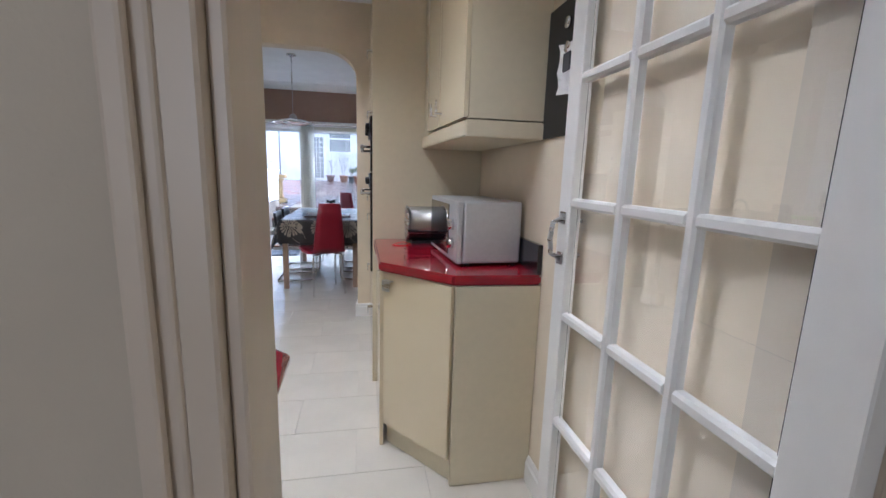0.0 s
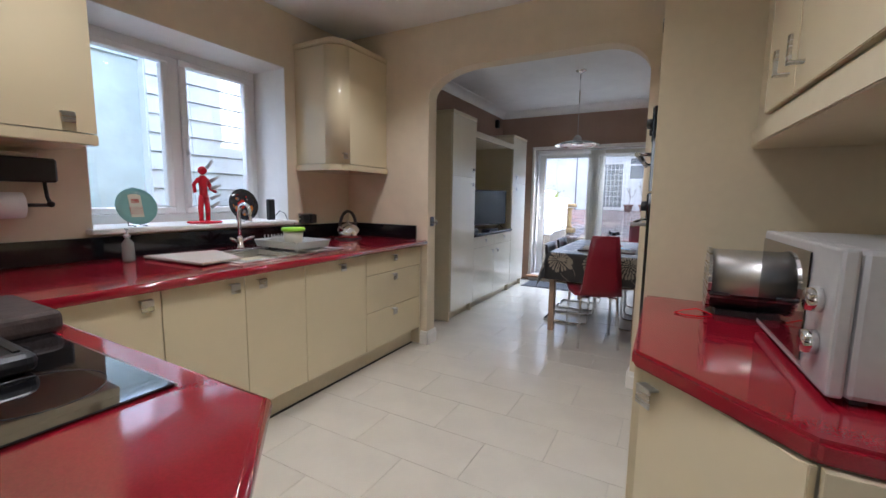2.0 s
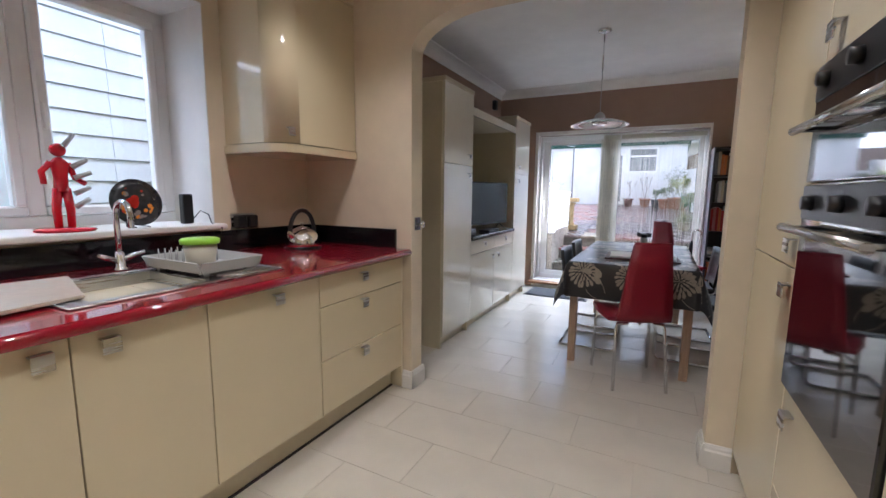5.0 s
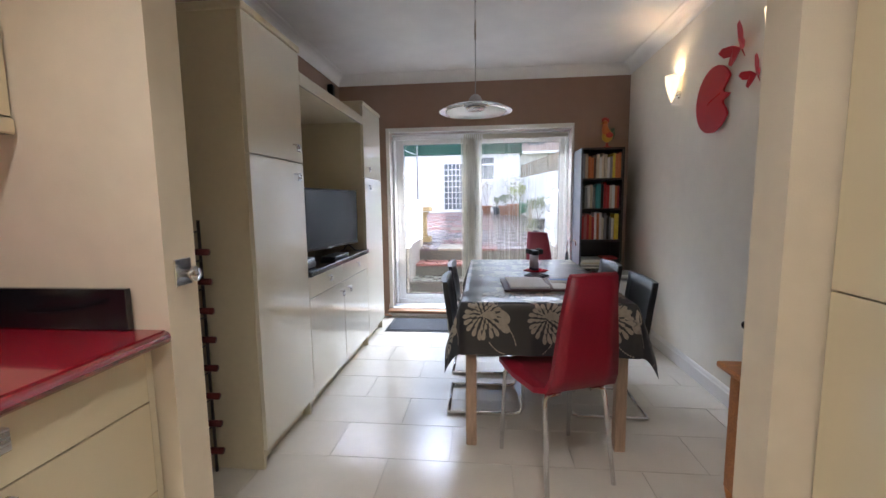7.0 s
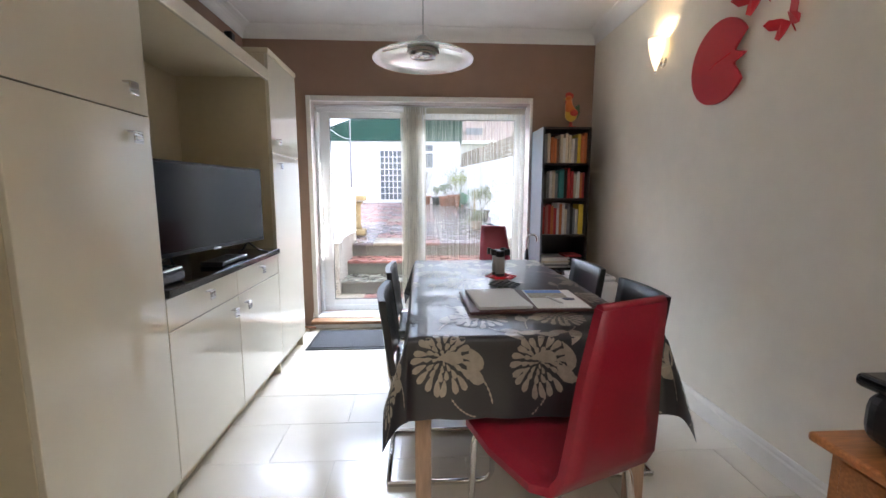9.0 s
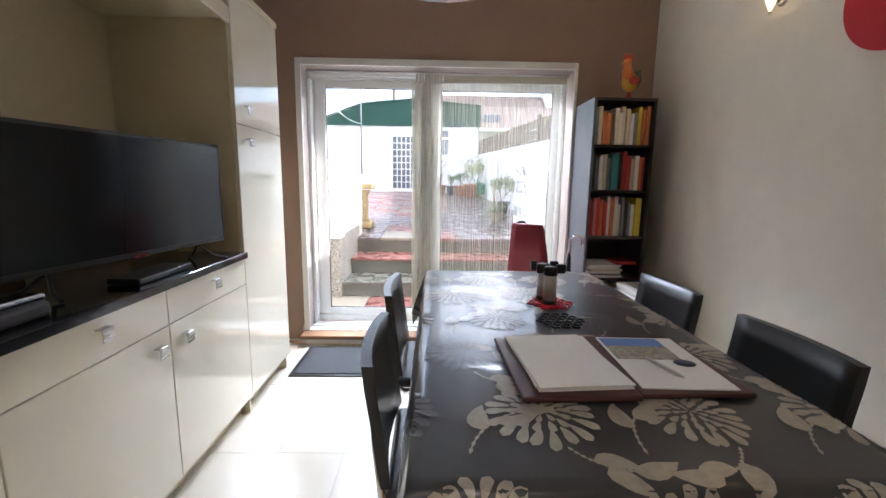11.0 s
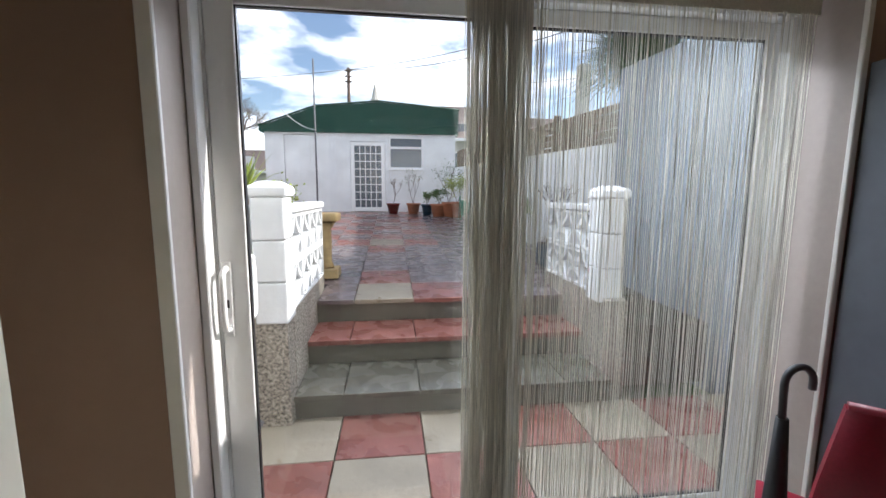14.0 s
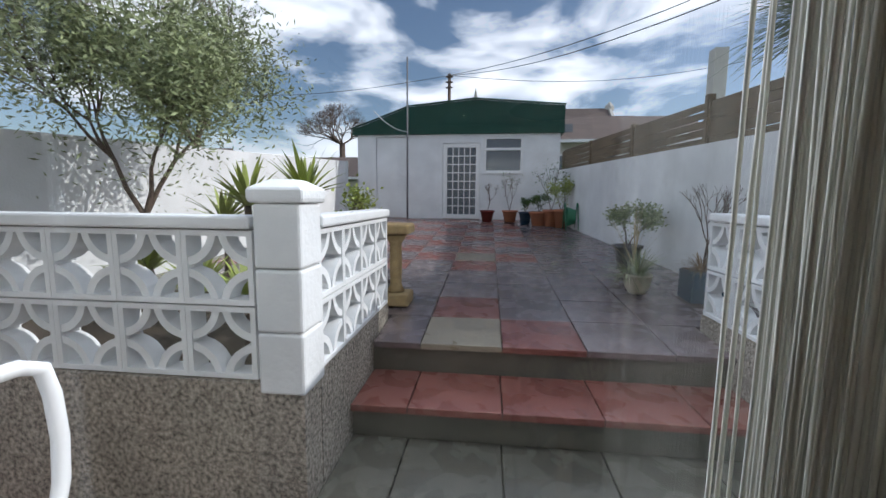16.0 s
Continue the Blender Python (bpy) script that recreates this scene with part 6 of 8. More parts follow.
# ---- chairs ----
def red_chair():
    c = thing("red_chair", (0, 0, 0), "tall-backed dining chair in deep red leather with chrome legs", "chair", "red chairs at the table's ends")
    bm = bmesh.new()
    n, w = 8, 5
    g = []
    path = [(0.215, 0.468), (0.20, 0.476), (0.05, 0.462), (-0.12, 0.455), (-0.175, 0.47), (-0.20, 0.52), (-0.211, 0.62), (-0.222, 0.78), (-0.243, 0.957)]
    half = [0.20, 0.21, 0.215, 0.195, 0.170, 0.160, 0.150, 0.132, 0.108]
    for side in (0, 1):
        g.append([])
        for i, (y, z) in enumerate(path):
            a = path[max(0, i - 1)]
            b = path[min(len(path) - 1, i + 1)]
            d = Vector((0, b[0] - a[0], b[1] - a[1])).normalized()
            nn = Vector((0, -d.z, d.y)) * (0.012 if side else -0.012)
            g[-1].append([bm.verts.new(Vector((half[i] * (2 * k / w - 1), y, z - 0.010 * (1 - (2 * k / w - 1) ** 2) * (i < 4))) + nn) for k in range(w + 1)])
    for s in (0, 1):
        for i in range(len(path) - 1):
            for k in range(w):
                q = (g[s][i][k], g[s][i][k + 1], g[s][i + 1][k + 1], g[s][i + 1][k])
                bm.faces.new(q if s else tuple(reversed(q))).smooth = True
    rim0 = g[0][0] + [r[-1] for r in g[0][1:-1]] + list(reversed(g[0][-1])) + [r[0] for r in reversed(g[0][1:-1])]
    rim1 = g[1][0] + [r[-1] for r in g[1][1:-1]] + list(reversed(g[1][-1])) + [r[0] for r in reversed(g[1][1:-1])]
    for k in range(len(rim0)):
        j = (k + 1) % len(rim0)
        bm.faces.new((rim0[k], rim0[j], rim1[j], rim1[k]))
    bmesh.ops.recalc_face_normals(bm, faces=bm.faces)
    part("seat_shell", bm, RED_LEATHER, c, "one-piece red leather seat and back")
    bm = bmesh.new()
    edge = [g_ for g_ in ((-0.105, -0.243, 0.957), (0.105, -0.243, 0.957))]
    ring(bm, edge, 0.0125, 8)
    part("top_seam", bm, RED_LEATHER, c)
    for sx in (-1, 1):
        for top, foot in (((sx * 0.185, 0.18, 0.452), (sx * 0.195, 0.20, 0.001)), ((sx * 0.150, -0.14, 0.440), (sx * 0.165, -0.20, 0.001))):
            bm = bmesh.new()
            ring(bm, [(top[0] * 0.5, top[1], top[2] - 0.008), (top[0] * 0.95, top[1], top[2] - 0.012), (top[0], top[1] * 1.02, top[2] - 0.04), foot], 0.011, 10)
            part("leg", bm, CHROME, c, "chrome tube leg")
    bm = bmesh.new()
    ring(bm, [(0, 0.16, 0.437), (0, -0.13, 0.430)], 0.010, 8)
    part("stretcher", bm, CHROME, c)
    return c


def place(ob, x, y, turn):
    return Matrix.Translation((x, y, 0)) @ Euler((0, 0, radians(turn))).to_matrix().to_4x4()


rc = red_chair()
copy_thing(rc, place(rc, -0.05, 6.715, -44))
rc.matrix_basis = place(rc, -0.375, 4.445, 22)


def black_chair():
    """Faces +x, its middle at the origin."""
    c = thing("black_chair", (0, 0, 0), "cantilever dining chair in black leather on a chrome tube frame", "chair", "black chairs along the table")
    bm = bmesh.new()
    box(bm, -0.19, 0.21, -0.20, 0.20, 0.435, 0.475, bevel=0.018, seg=3)
    part("seat", bm, BLACK_LEATHER, c, "black leather seat")
    bm = bmesh.new()
    n = 8
    rows = []
    for i, (x, z) in enumerate(((-0.185, 0.49), (-0.196, 0.56), (-0.208, 0.66), (-0.220, 0.74), (-0.226, 0.800))):
        rows.append([(x - 0.022 * (1 - (2 * k / n - 1) ** 2), 0.20 * (2 * k / n - 1), z) for k in range(n + 1)])
    f = [[bm.verts.new((x + 0.013, y, z)) for x, y, z in r] for r in rows]
    b = [[bm.verts.new((x - 0.013, y, z)) for x, y, z in r] for r in rows]
    for s, flip in ((f, False), (b, True)):
        for i in range(len(rows) - 1):
            for k in range(n):
                q = (s[i][k], s[i][k + 1], s[i + 1][k + 1], s[i + 1][k])
                bm.faces.new(tuple(reversed(q)) if flip else q).smooth = True
    rimf = f[0] + [r[-1] for r in f[1:-1]] + list(reversed(f[-1])) + [r[0] for r in reversed(f[1:-1])]
    rimb = b[0] + [r[-1] for r in b[1:-1]] + list(reversed(b[-1])) + [r[0] for r in reversed(b[1:-1])]
    rim = []
    for k in range(len(rimf)):
        j = (k + 1) % len(rimf)
        rim.append(bm.faces.new((rimf[k], rimf[j], rimb[j], rimb[k])))
    bmesh.ops.recalc_face_normals(bm, faces=bm.faces)
    part("backrest", bm, BLACK_LEATHER, c, "black leather backrest")
    for s in (-1, 1):
        bm = bmesh.new()
        ring(bm, [(-0.215, s * 0.195, 0.012), (0.17, s * 0.195, 0.012), (0.205, s * 0.195, 0.022), (0.222, s * 0.195, 0.055), (0.222, s * 0.195, 0.38), (0.205, s * 0.195, 0.415), (0.17, s * 0.195, 0.425), (-0.17, s * 0.195, 0.425), (-0.195, s * 0.19, 0.45), (-0.21, s * 0.185, 0.62)], 0.0115, 10)
        part("frame_tube", bm, CHROME, c, "chrome frame tube")
    bm = bmesh.new()
    ring(bm, [(-0.215, -0.195, 0.012), (-0.215, 0.195, 0.012)], 0.0115, 10)
    part("floor_bar", bm, CHROME, c)
    return c


bc = black_chair()
copy_thing(bc, place(bc, -0.735, 5.66, 0))
copy_thing(bc, place(bc, -0.005, 5.085, 180))
copy_thing(bc, place(bc, -0.005, 5.70, 183))
bc.matrix_basis = place(bc, -0.72, 5.075, 1)

# ---- pendant lamp ----
pl = thing("pendant_lamp", (-0.775, 5.33, CEIL), "chrome pendant lamp with a wide pale glass disc shade", "pendant lamp")
lx, ly = -0.775, 5.33
bm = bmesh.new()
lathe(bm, [(0, -0.001), (0.055, -0.001), (0.055, -0.012), (0.03, -0.022), (0.012, -0.03), (0, -0.03)], (lx, ly, CEIL), 28)
part("ceiling_rose", bm, CHROME, pl)
bm = bmesh.new()
ring(bm, [(lx, ly, CEIL - 0.03), (lx, ly, CEIL - 0.33)], 0.006, 10)
part("rod", bm, CHROME, pl)
bm = bmesh.new()
ring(bm, [(lx, ly, CEIL - 0.33), (lx, ly, 1.95)], 0.003, 8)
part("cable", bm, GREY_PLASTIC, pl)
bm = bmesh.new()
lathe(bm, [(0.004, 0.098), (0.018, 0.094), (0.034, 0.080), (0.044, 0.058), (0.048, 0.034), (0.074, 0.026), (0.075, 0.02), (0, 0.02)], (lx, ly, 1.855), 28)
part("cap", bm, SILVER, pl)
bm = bmesh.new()
lathe(bm, [(0.06, 0.030), (0.12, 0.022), (0.18, 0.008), (0.235, -0.016), (0.238, -0.020), (0.234, -0.022), (0.18, 0.001), (0.12, 0.015), (0.06, 0.023)], (lx, ly, 1.862), 48)
part("shade", bm, FROSTED, pl, "pale green-edged glass disc")
bm = bmesh.new()
lathe(bm, [(0.0, 0.0), (0.055, 0.0), (0.07, 0.018), (0.06, 0.02), (0, 0.012)], (lx, ly, 1.852), 28)
part("reflector", bm, CHROME, pl)

# ---- wall lamps, clock and butterflies ----
SHELL = WARM_SHADE
for k, (sx, sy) in enumerate(SCONCES):
    s = thing("wall_lamp", (DX1, sy, 2.1), "small glass cup wall lamp, lit a warm yellow", "wall lamp", "wall lamps on the cream wall")
    bm = bmesh.new()
    m = Matrix.Translation((DX1 - 0.055, sy, 2.06)) @ Matrix.Diagonal((0.9, 1, 1, 1))
    lathe(bm, [(0.004, -0.062), (0.016, -0.035), (0.034, 0.012), (0.048, 0.065), (0.056, 0.13), (0.053, 0.13), (0.045, 0.065), (0.031, 0.014), (0.013, -0.030), (0.001, -0.055)], (0, 0, 0), 24, m=m)
    part("shade", bm, SHELL, s, "lit glass cup shade")
    bm = bmesh.new()
    lathe(bm, [(0, -0.080), (0.005, -0.078), (0.007, -0.070), (0.004, -0.063), (0, -0.063)], (DX1 - 0.055, sy, 2.06), 16)
    ring(bm, [(DX1 - 0.002, sy, 2.05), (DX1 - 0.030, sy, 2.05)], 0.008, 8)
    part("bracket", bm, STEEL, s)
    bm = bmesh.new()
    lathe(bm, [(0, 0), (0.03, 0), (0.026, 0.012), (0, 0.014)], (0, 0, 0), 20, m=Matrix.Translation((DX1 - 0.001, sy, 2.05)) @ Euler((0, radians(-90), 0)).to_matrix().to_4x4())
    part("wall_plate", bm, STEEL, s)

RED_ENAMEL = material("matt_red_metal", (0.50, 0.010, 0.020), 0.38, stain=0.03)
clock = thing("wall_clock", (DX1, 5.46, 1.89), "round red wall clock with a butterfly-shaped notch in its rim", "clock")
ck = (5.43, 1.885)
bm = bmesh.new()
oc = []
for i in range(72):
    a = 2 * math.pi * i / 72
    r = 0.205
    off = (math.degrees(a) - 150) % 360
    if 0 <= off < 62:
        r = 0.205 - 0.075 * abs(math.sin(math.radians(off / 62 * 360))) - 0.015
    oc.append((ck[0] + r * math.cos(a), ck[1] + r * math.sin(a)))
prism(bm, oc, DX1 - 0.030, DX1 - 0.018, "x")
part("face", bm, RED_ENAMEL, clock)
solid("movement", BLACK_PLASTIC, clock, DX1 - 0.0175, DX1 - 0.001, ck[0] - 0.03, ck[0] + 0.03, ck[1] - 0.03, ck[1] + 0.03)
bm = bmesh.new()
ring(bm, [(DX1 - 0.033, ck[0], ck[1]), (DX1 - 0.033, ck[0] - 0.09, ck[1] + 0.02)], 0.0025, 5)
ring(bm, [(DX1 - 0.035, ck[0], ck[1]), (DX1 - 0.035, ck[0] + 0.05, ck[1] - 0.02)], 0.003, 5)
part("clock_hand", bm, RED_PLASTIC, clock, "thin red clock pointers")
def butterfly(y, z, s, turn):
    b = thing("butterfly", (DX1 - 0.02, y, z), "red metal butterfly fixed to the cream wall", "wall ornament", "red butterflies on the wall")
    for side in (-1, 1):
        bm = bmesh.new()
        pts = [(0, 0), (0.02, 0.035), (0.06, 0.065), (0.085, 0.06), (0.075, 0.02), (0.05, 0.0), (0.065, -0.03), (0.05, -0.055), (0.025, -0.04), (0, -0.01)]
        c, q = math.cos(radians(turn)), math.sin(radians(turn))
        prism(bm, [(y + s * (side * p * c - r * q), z + s * (side * p * q + r * c)) for p, r in pts], -0.001, 0.001, "x")
        for v in bm.verts:
            v.co.x += DX1 - 0.012 - abs(math.hypot(v.co.y - y, v.co.z - z)) * 0.35
        part("wing", bm, RED_ENAMEL, b)
    bm = bmesh.new()
    c, q = math.cos(radians(turn)), math.sin(radians(turn))
    ring(bm, [(DX1 - 0.006, y + 0.05 * s * q, z - 0.05 * s * c), (DX1 - 0.010, y, z), (DX1 - 0.010, y - 0.05 * s * q, z + 0.05 * s * c)], [0.002, 0.005, 0.003], 6)
    part("body", bm, RED_ENAMEL, b)


butterfly(5.03, 1.93, 1.0, -25)
butterfly(5.19, 2.12, 1.35, -30)

# ---- bookcase ----
BX0, BX1, BY0, BTOP = 0.208, 0.612, 6.70, 1.763
bk = thing("bookcase", (0.41, 6.84, 0), "tall narrow black-brown bookcase with full shelves", "bookcase")
# left side coloured greyer than the right to carry its sheen
solid("side", SHELF_SHEEN, bk, BX0, BX0 + 0.018, BY0, 7.05, 0.001, BTOP, 0.001)
solid("side", DARK_WOOD, bk, BX1 - 0.018, BX1, BY0, 7.05, 0.001, BTOP, 0.001)
solid("back", DARK_WOOD, bk, BX0 + 0.018, BX1 - 0.018, 7.042, 7.05, 0.001, BTOP)
shelf_z = [0.06, 0.30, 0.575, 0.86, 1.165, 1.455, BTOP - 0.018]
for z in shelf_z:
    solid("shelf", DARK_WOOD, bk, BX0 + 0.0185, BX1 - 0.0185, BY0 + (0.004 if z < 1.7 else 0), 7.041, z, z + 0.018, 0.001)
rb2 = random.Random(21)
BOOKS = [material("book_" + n, c, 0.55, per_object=0.1, tone=0.05) for n, c in (
    ("cream", (0.62, 0.55, 0.42)), ("white", (0.68, 0.67, 0.64)), ("red", (0.45, 0.03, 0.03)), ("orange", (0.55, 0.16, 0.05)), ("brown", (0.16, 0.08, 0.05)),
    ("black", (0.02, 0.02, 0.022)), ("teal", (0.06, 0.28, 0.30)), ("yellow", (0.62, 0.48, 0.05)), ("grey", (0.22, 0.22, 0.23)), ("pink", (0.45, 0.16, 0.15)))]
COLOUR = ["cream", "white", "red", "orange", "brown", "black", "teal", "yellow", "grey", "pink"]
rows_ = {5: [8, 0, 3, 3, 4, 0, 1, 0, 0, 1, 8, 7, 3, 3], 4: [5, 8, 1, 0, 8, 6, 6, 5, 2, 2, 0, 1, 3, 2], 3: [2, 9, 2, 3, 2, 1, 3, 1, 0, 8, 5, 8, 1, 7, 7], 1: [3, 2, 7, 1, 0, 4, 8, 6, 0, 2, 9]}
for sh, cols in rows_.items():
    x, z = BX0 + 0.025, shelf_z[sh] + 0.0185
    room = shelf_z[sh + 1] - z
    width = (BX1 - 0.025 - x) / len(cols)
    for c in cols:
        w = width * rb2.uniform(0.75, 1.0)
        h = room * rb2.uniform(0.72, 0.93)
        d = rb2.uniform(0.15, 0.21)
        b = thing("book", (x + w / 2, 6.80, z), COLOUR[c] + " book standing on a shelf of the bookcase", "book", "books in the bookcase")
        solid("cover", BOOKS[c], b, x, x + w, BY0 + 0.015 + rb2.uniform(0, 0.02), BY0 + 0.015 + d, z, z + h, 0.002)
        solid("page_block", PAPER, b, x + 0.002, x + w - 0.002, BY0 + 0.04, BY0 + 0.014 + d - 0.003, z + h, z + h + 0.0008)
        x += width
        z = shelf_z[sh] + 0.0185
files = thing("file_stack", (0.40, 6.82, shelf_z[2]), "untidy stack of magazines and files lying on a shelf", "files")
for k in range(6):
    bm = bmesh.new()
    box(bm, -0.13, 0.10, -0.12, 0.12, 0, 0.014, m=Matrix.Translation((0.37 + rb2.uniform(-0.015, 0.015), 6.83, shelf_z[2] + 0.0185 + k * 0.0145)) @ Euler((0, 0, radians(rb2.uniform(-7, 7)))).to_matrix().to_4x4())
    part("magazine", bm, BOOKS[(1, 8, 1, 0, 1, 1)[k]], files)
solid("red_file", BOOKS[2], files, 0.44, 0.58, 6.72, 6.90, shelf_z[2] + 0.106, shelf_z[2] + 0.125, 0.002)
roost = thing("rooster_ornament", (0.50, 6.84, BTOP), "painted wooden rooster ornament in red, yellow and green", "ornament")
def blob(bm, p, r, sc=(1, 1, 1)):
    made = bmesh.ops.create_uvsphere(bm, u_segments=14, v_segments=10, radius=r, matrix=Matrix.Translation(p) @ Matrix.Diagonal((*sc, 1)))["verts"]
    for v in made:
        for f in v.link_faces:
            f.smooth = True


C1, C2, C3 = material("ornament_yellow", (0.60, 0.36, 0.04), 0.4), material("ornament_red", (0.50, 0.05, 0.03), 0.4), material("ornament_green", (0.08, 0.14, 0.06), 0.4)
rx, ry, rz = 0.475, 6.82, BTOP + 0.001
bm = bmesh.new()
lathe(bm, [(0, 0), (0.048, 0), (0.05, 0.014), (0.016, 0.022), (0.012, 0.055), (0, 0.055)], (rx, ry, rz), 18)
part("stand", bm, C2, roost, "red turned stand")
bm = bmesh.new()
blob(bm, (rx, ry, rz + 0.12), 0.062, (0.85, 0.62, 1.0))
part("body", bm, C1, roost, "yellow painted body")
bm = bmesh.new()
ring(bm, [(rx - 0.005, ry, rz + 0.14), (rx - 0.022, ry, rz + 0.19), (rx - 0.024, ry, rz + 0.235)], [0.044, 0.032, 0.024], 12)
blob(bm, (rx - 0.024, ry, rz + 0.245), 0.027, (1.0, 0.8, 1.0))
part("head", bm, material("ornament_orange", (0.60, 0.16, 0.03), 0.4), roost, "orange red head and neck")
bm = bmesh.new()
for k in range(4):
    blob(bm, (rx - 0.044 + 0.016 * k, ry, rz + 0.272 + 0.008 * math.sin(k * 1.2)), 0.014, (0.8, 0.45, 1.5))
blob(bm, (rx - 0.046, ry, rz + 0.215), 0.012, (0.7, 0.5, 1.6))
part("comb", bm, C2, roost, "red comb and wattle")
bm = bmesh.new()
lathe(bm, [(0, 0), (0.007, -0.002), (0.0, -0.022)], (0, 0, 0), 8, m=Matrix.Translation((rx - 0.048, ry, rz + 0.243)) @ Euler((0, radians(70), 0)).to_matrix().to_4x4())
part("beak", bm, C1, roost)
bm = bmesh.new()
blob(bm, (rx + 0.012, ry - 0.036, rz + 0.125), 0.036, (1.0, 0.3, 0.75))
part("wing", bm, C2, roost, "red wing")
bm = bmesh.new()
for k in range(3):
    ring(bm, [(rx + 0.035, ry, rz + 0.12 + 0.012 * k), (rx + 0.062 - 0.006 * k, ry, rz + 0.16 + 0.016 * k), (rx + 0.072 - 0.010 * k, ry, rz + 0.13 - 0.02 * k)], [0.026, 0.020, 0.006], 10)
part("tail", bm, C3, roost, "dark green tail")

# umbrellas, heater, pine cabinet with printer
def umbrella(x, y, mat, top, lean, label):
    u = thing("umbrella", (x, y, 0), label, "umbrella", "umbrellas behind the red chair")
    bm = bmesh.new()
    ring(bm, [(x + lean, y, 0.05), (x + lean * 0.6, y, 0.35), (x + lean * 0.2, y, top - 0.12)], [0.012, 0.04, 0.014], 10)
    part("canopy", bm, BLACK_PLASTIC, u, "furled black canopy")
    bm = bmesh.new()
    ring(bm, [(x + lean * 0.15, y, top - 0.12), (x, y, top - 0.03)] + [(x + 0.04 - 0.04 * math.cos(radians(a)), y, top - 0.03 + 0.04 * math.sin(radians(a))) for a in range(20, 181, 20)] + [(x + 0.08, y, top - 0.05)], 0.009, 8)
    part("handle", bm, mat, u)


umbrella(-0.245, 6.79, DARK_GREY, 0.95, 0.03, "black umbrella with a dark hooked handle")
umbrella(0.075, 6.60, CHROME, 0.88, -0.02, "black umbrella with a chrome hooked handle")
heater = thing("dehumidifier", (0.52, 6.38, 0), "white plastic dehumidifier with a vented lid", "dehumidifier")
solid("body", UPVC, heater, 0.36, 0.70, 6.25, 6.60, 0.02, 0.56, 0.03, seg=3)
solid("lid", UPVC, heater, 0.38, 0.68, 6.27, 6.58, 0.561, 0.60, 0.018, seg=3)
solid("foot", BLACK_PLASTIC, heater, 0.38, 0.68, 6.27, 6.58, 0.001, 0.019)
for k in range(7):
    solid("vent_slat", GREY_PLASTIC, heater, 0.42, 0.64, 6.30 + k * 0.035, 6.312 + k * 0.035, 0.6005, 0.604)
pine = thing("pine_cabinet", (0.47, 4.05, 0), "small orange pine cabinet with an overhanging top", "cabinet")
solid("top", PINE, pine, 0.19, 0.755, 3.735, 4.215, 0.60, 0.625, 0.008, seg=2)
solid("body", PINE, pine, 0.23, 0.752, 3.74, 4.185, 0.12, 0.598, 0.003)
solid("drawer", PINE, pine, 0.222, 0.2295, 3.77, 4.155, 0.44, 0.58, 0.002)
bm = bmesh.new()
lathe(bm, [(0, 0), (0.008, 0), (0.015, 0.016), (0, 0.022)], (0, 0, 0), 14, m=Matrix.Translation((0.222, 3.96, 0.51)) @ Euler((0, radians(-90), 0)).to_matrix().to_4x4())
part("knob", bm, PINE, pine)
for x in (0.25, 0.73):
    for y in (3.76, 4.165):
        bm = bmesh.new()
        ring(bm, [(x, y, 0.001), (x, y, 0.03), (x, y, 0.07), (x, y, 0.119)], [0.014, 0.02, 0.014, 0.024], 12)
        part("foot", bm, PINE, pine)
prn = thing("printer", (0.50, 4.04, 0.625), "rounded black desktop printer", "printer")
solid("body", BLACK_PLASTIC, prn, 0.255, 0.735, 3.79, 4.17, 0.632, 0.765, 0.045, seg=4)
solid("scanner_lid", material("gloss_black_plastic", (0.012, 0.012, 0.016), 0.08, coat=0.6), prn, 0.245, 0.74, 3.785, 4.175, 0.766, 0.80, 0.014, seg=3)
for x in (0.31, 0.68):
    solid("foot", BLACK_PLASTIC, prn, x - 0.02, x + 0.02, 3.97, 4.10, 0.626, 0.634)
tray_ = thing("wire_basket", (0.53, 4.05, 0.80), "small steel wire tray with papers on the printer", "tray")
bm = bmesh.new()
for k in range(6):
    ring(bm, [(0.40, 3.96 + k * 0.03, 0.804), (0.66, 3.96 + k * 0.03, 0.804)], 0.002, 5)
ring(bm, [(0.40, 3.95, 0.815), (0.66, 3.95, 0.815), (0.66, 4.13, 0.815), (0.40, 4.13, 0.815)], 0.003, 5, closed=True)
part("wires", bm, CHROME, tray_)


# ---- the garden ----
def patio_z(y):
    return 0.498 + max(0.0, y - 9.39) * 0.062


PEBBLE = material("grey_pebbledash", (0.33, 0.29, 0.24), 0.85, tone=0.75, grain=55, stain=0.12, patch=3, bump=0.010, bump_scale=75)
MASONRY = material("white_masonry_paint", (0.74, 0.75, 0.75), 0.75, tone=0.03, grain=12, stain=0.10, patch=2.2, bump=0.003, bump_scale=45)
CONCRETE = material("damp_grey_concrete", (0.13, 0.122, 0.095), 0.45, tone=0.10, grain=30, stain=0.25, patch=2.5, bump=0.002, bump_scale=45, rough_var=0.15)
SLAB_RED = material("wet_red_paving_slab", (0.21, 0.078, 0.06), 0.30, tone=0.08, grain=30, stain=0.22, patch=2.5, per_object=0.12, bump=0.003, bump_scale=18, rough_var=0.16)
SLAB_GREY = material("wet_grey_paving_slab", (0.165, 0.130, 0.128), 0.24, tone=0.08, grain=30, stain=0.22, patch=2.5, per_object=0.14, bump=0.003, bump_scale=18, rough_var=0.16)
SLAB_DAMP = material("greenish_wet_slab", (0.105, 0.098, 0.076), 0.26, tone=0.08, grain=30, stain=0.25, patch=2.5, per_object=0.10, bump=0.003, bump_scale=18, rough_var=0.16)
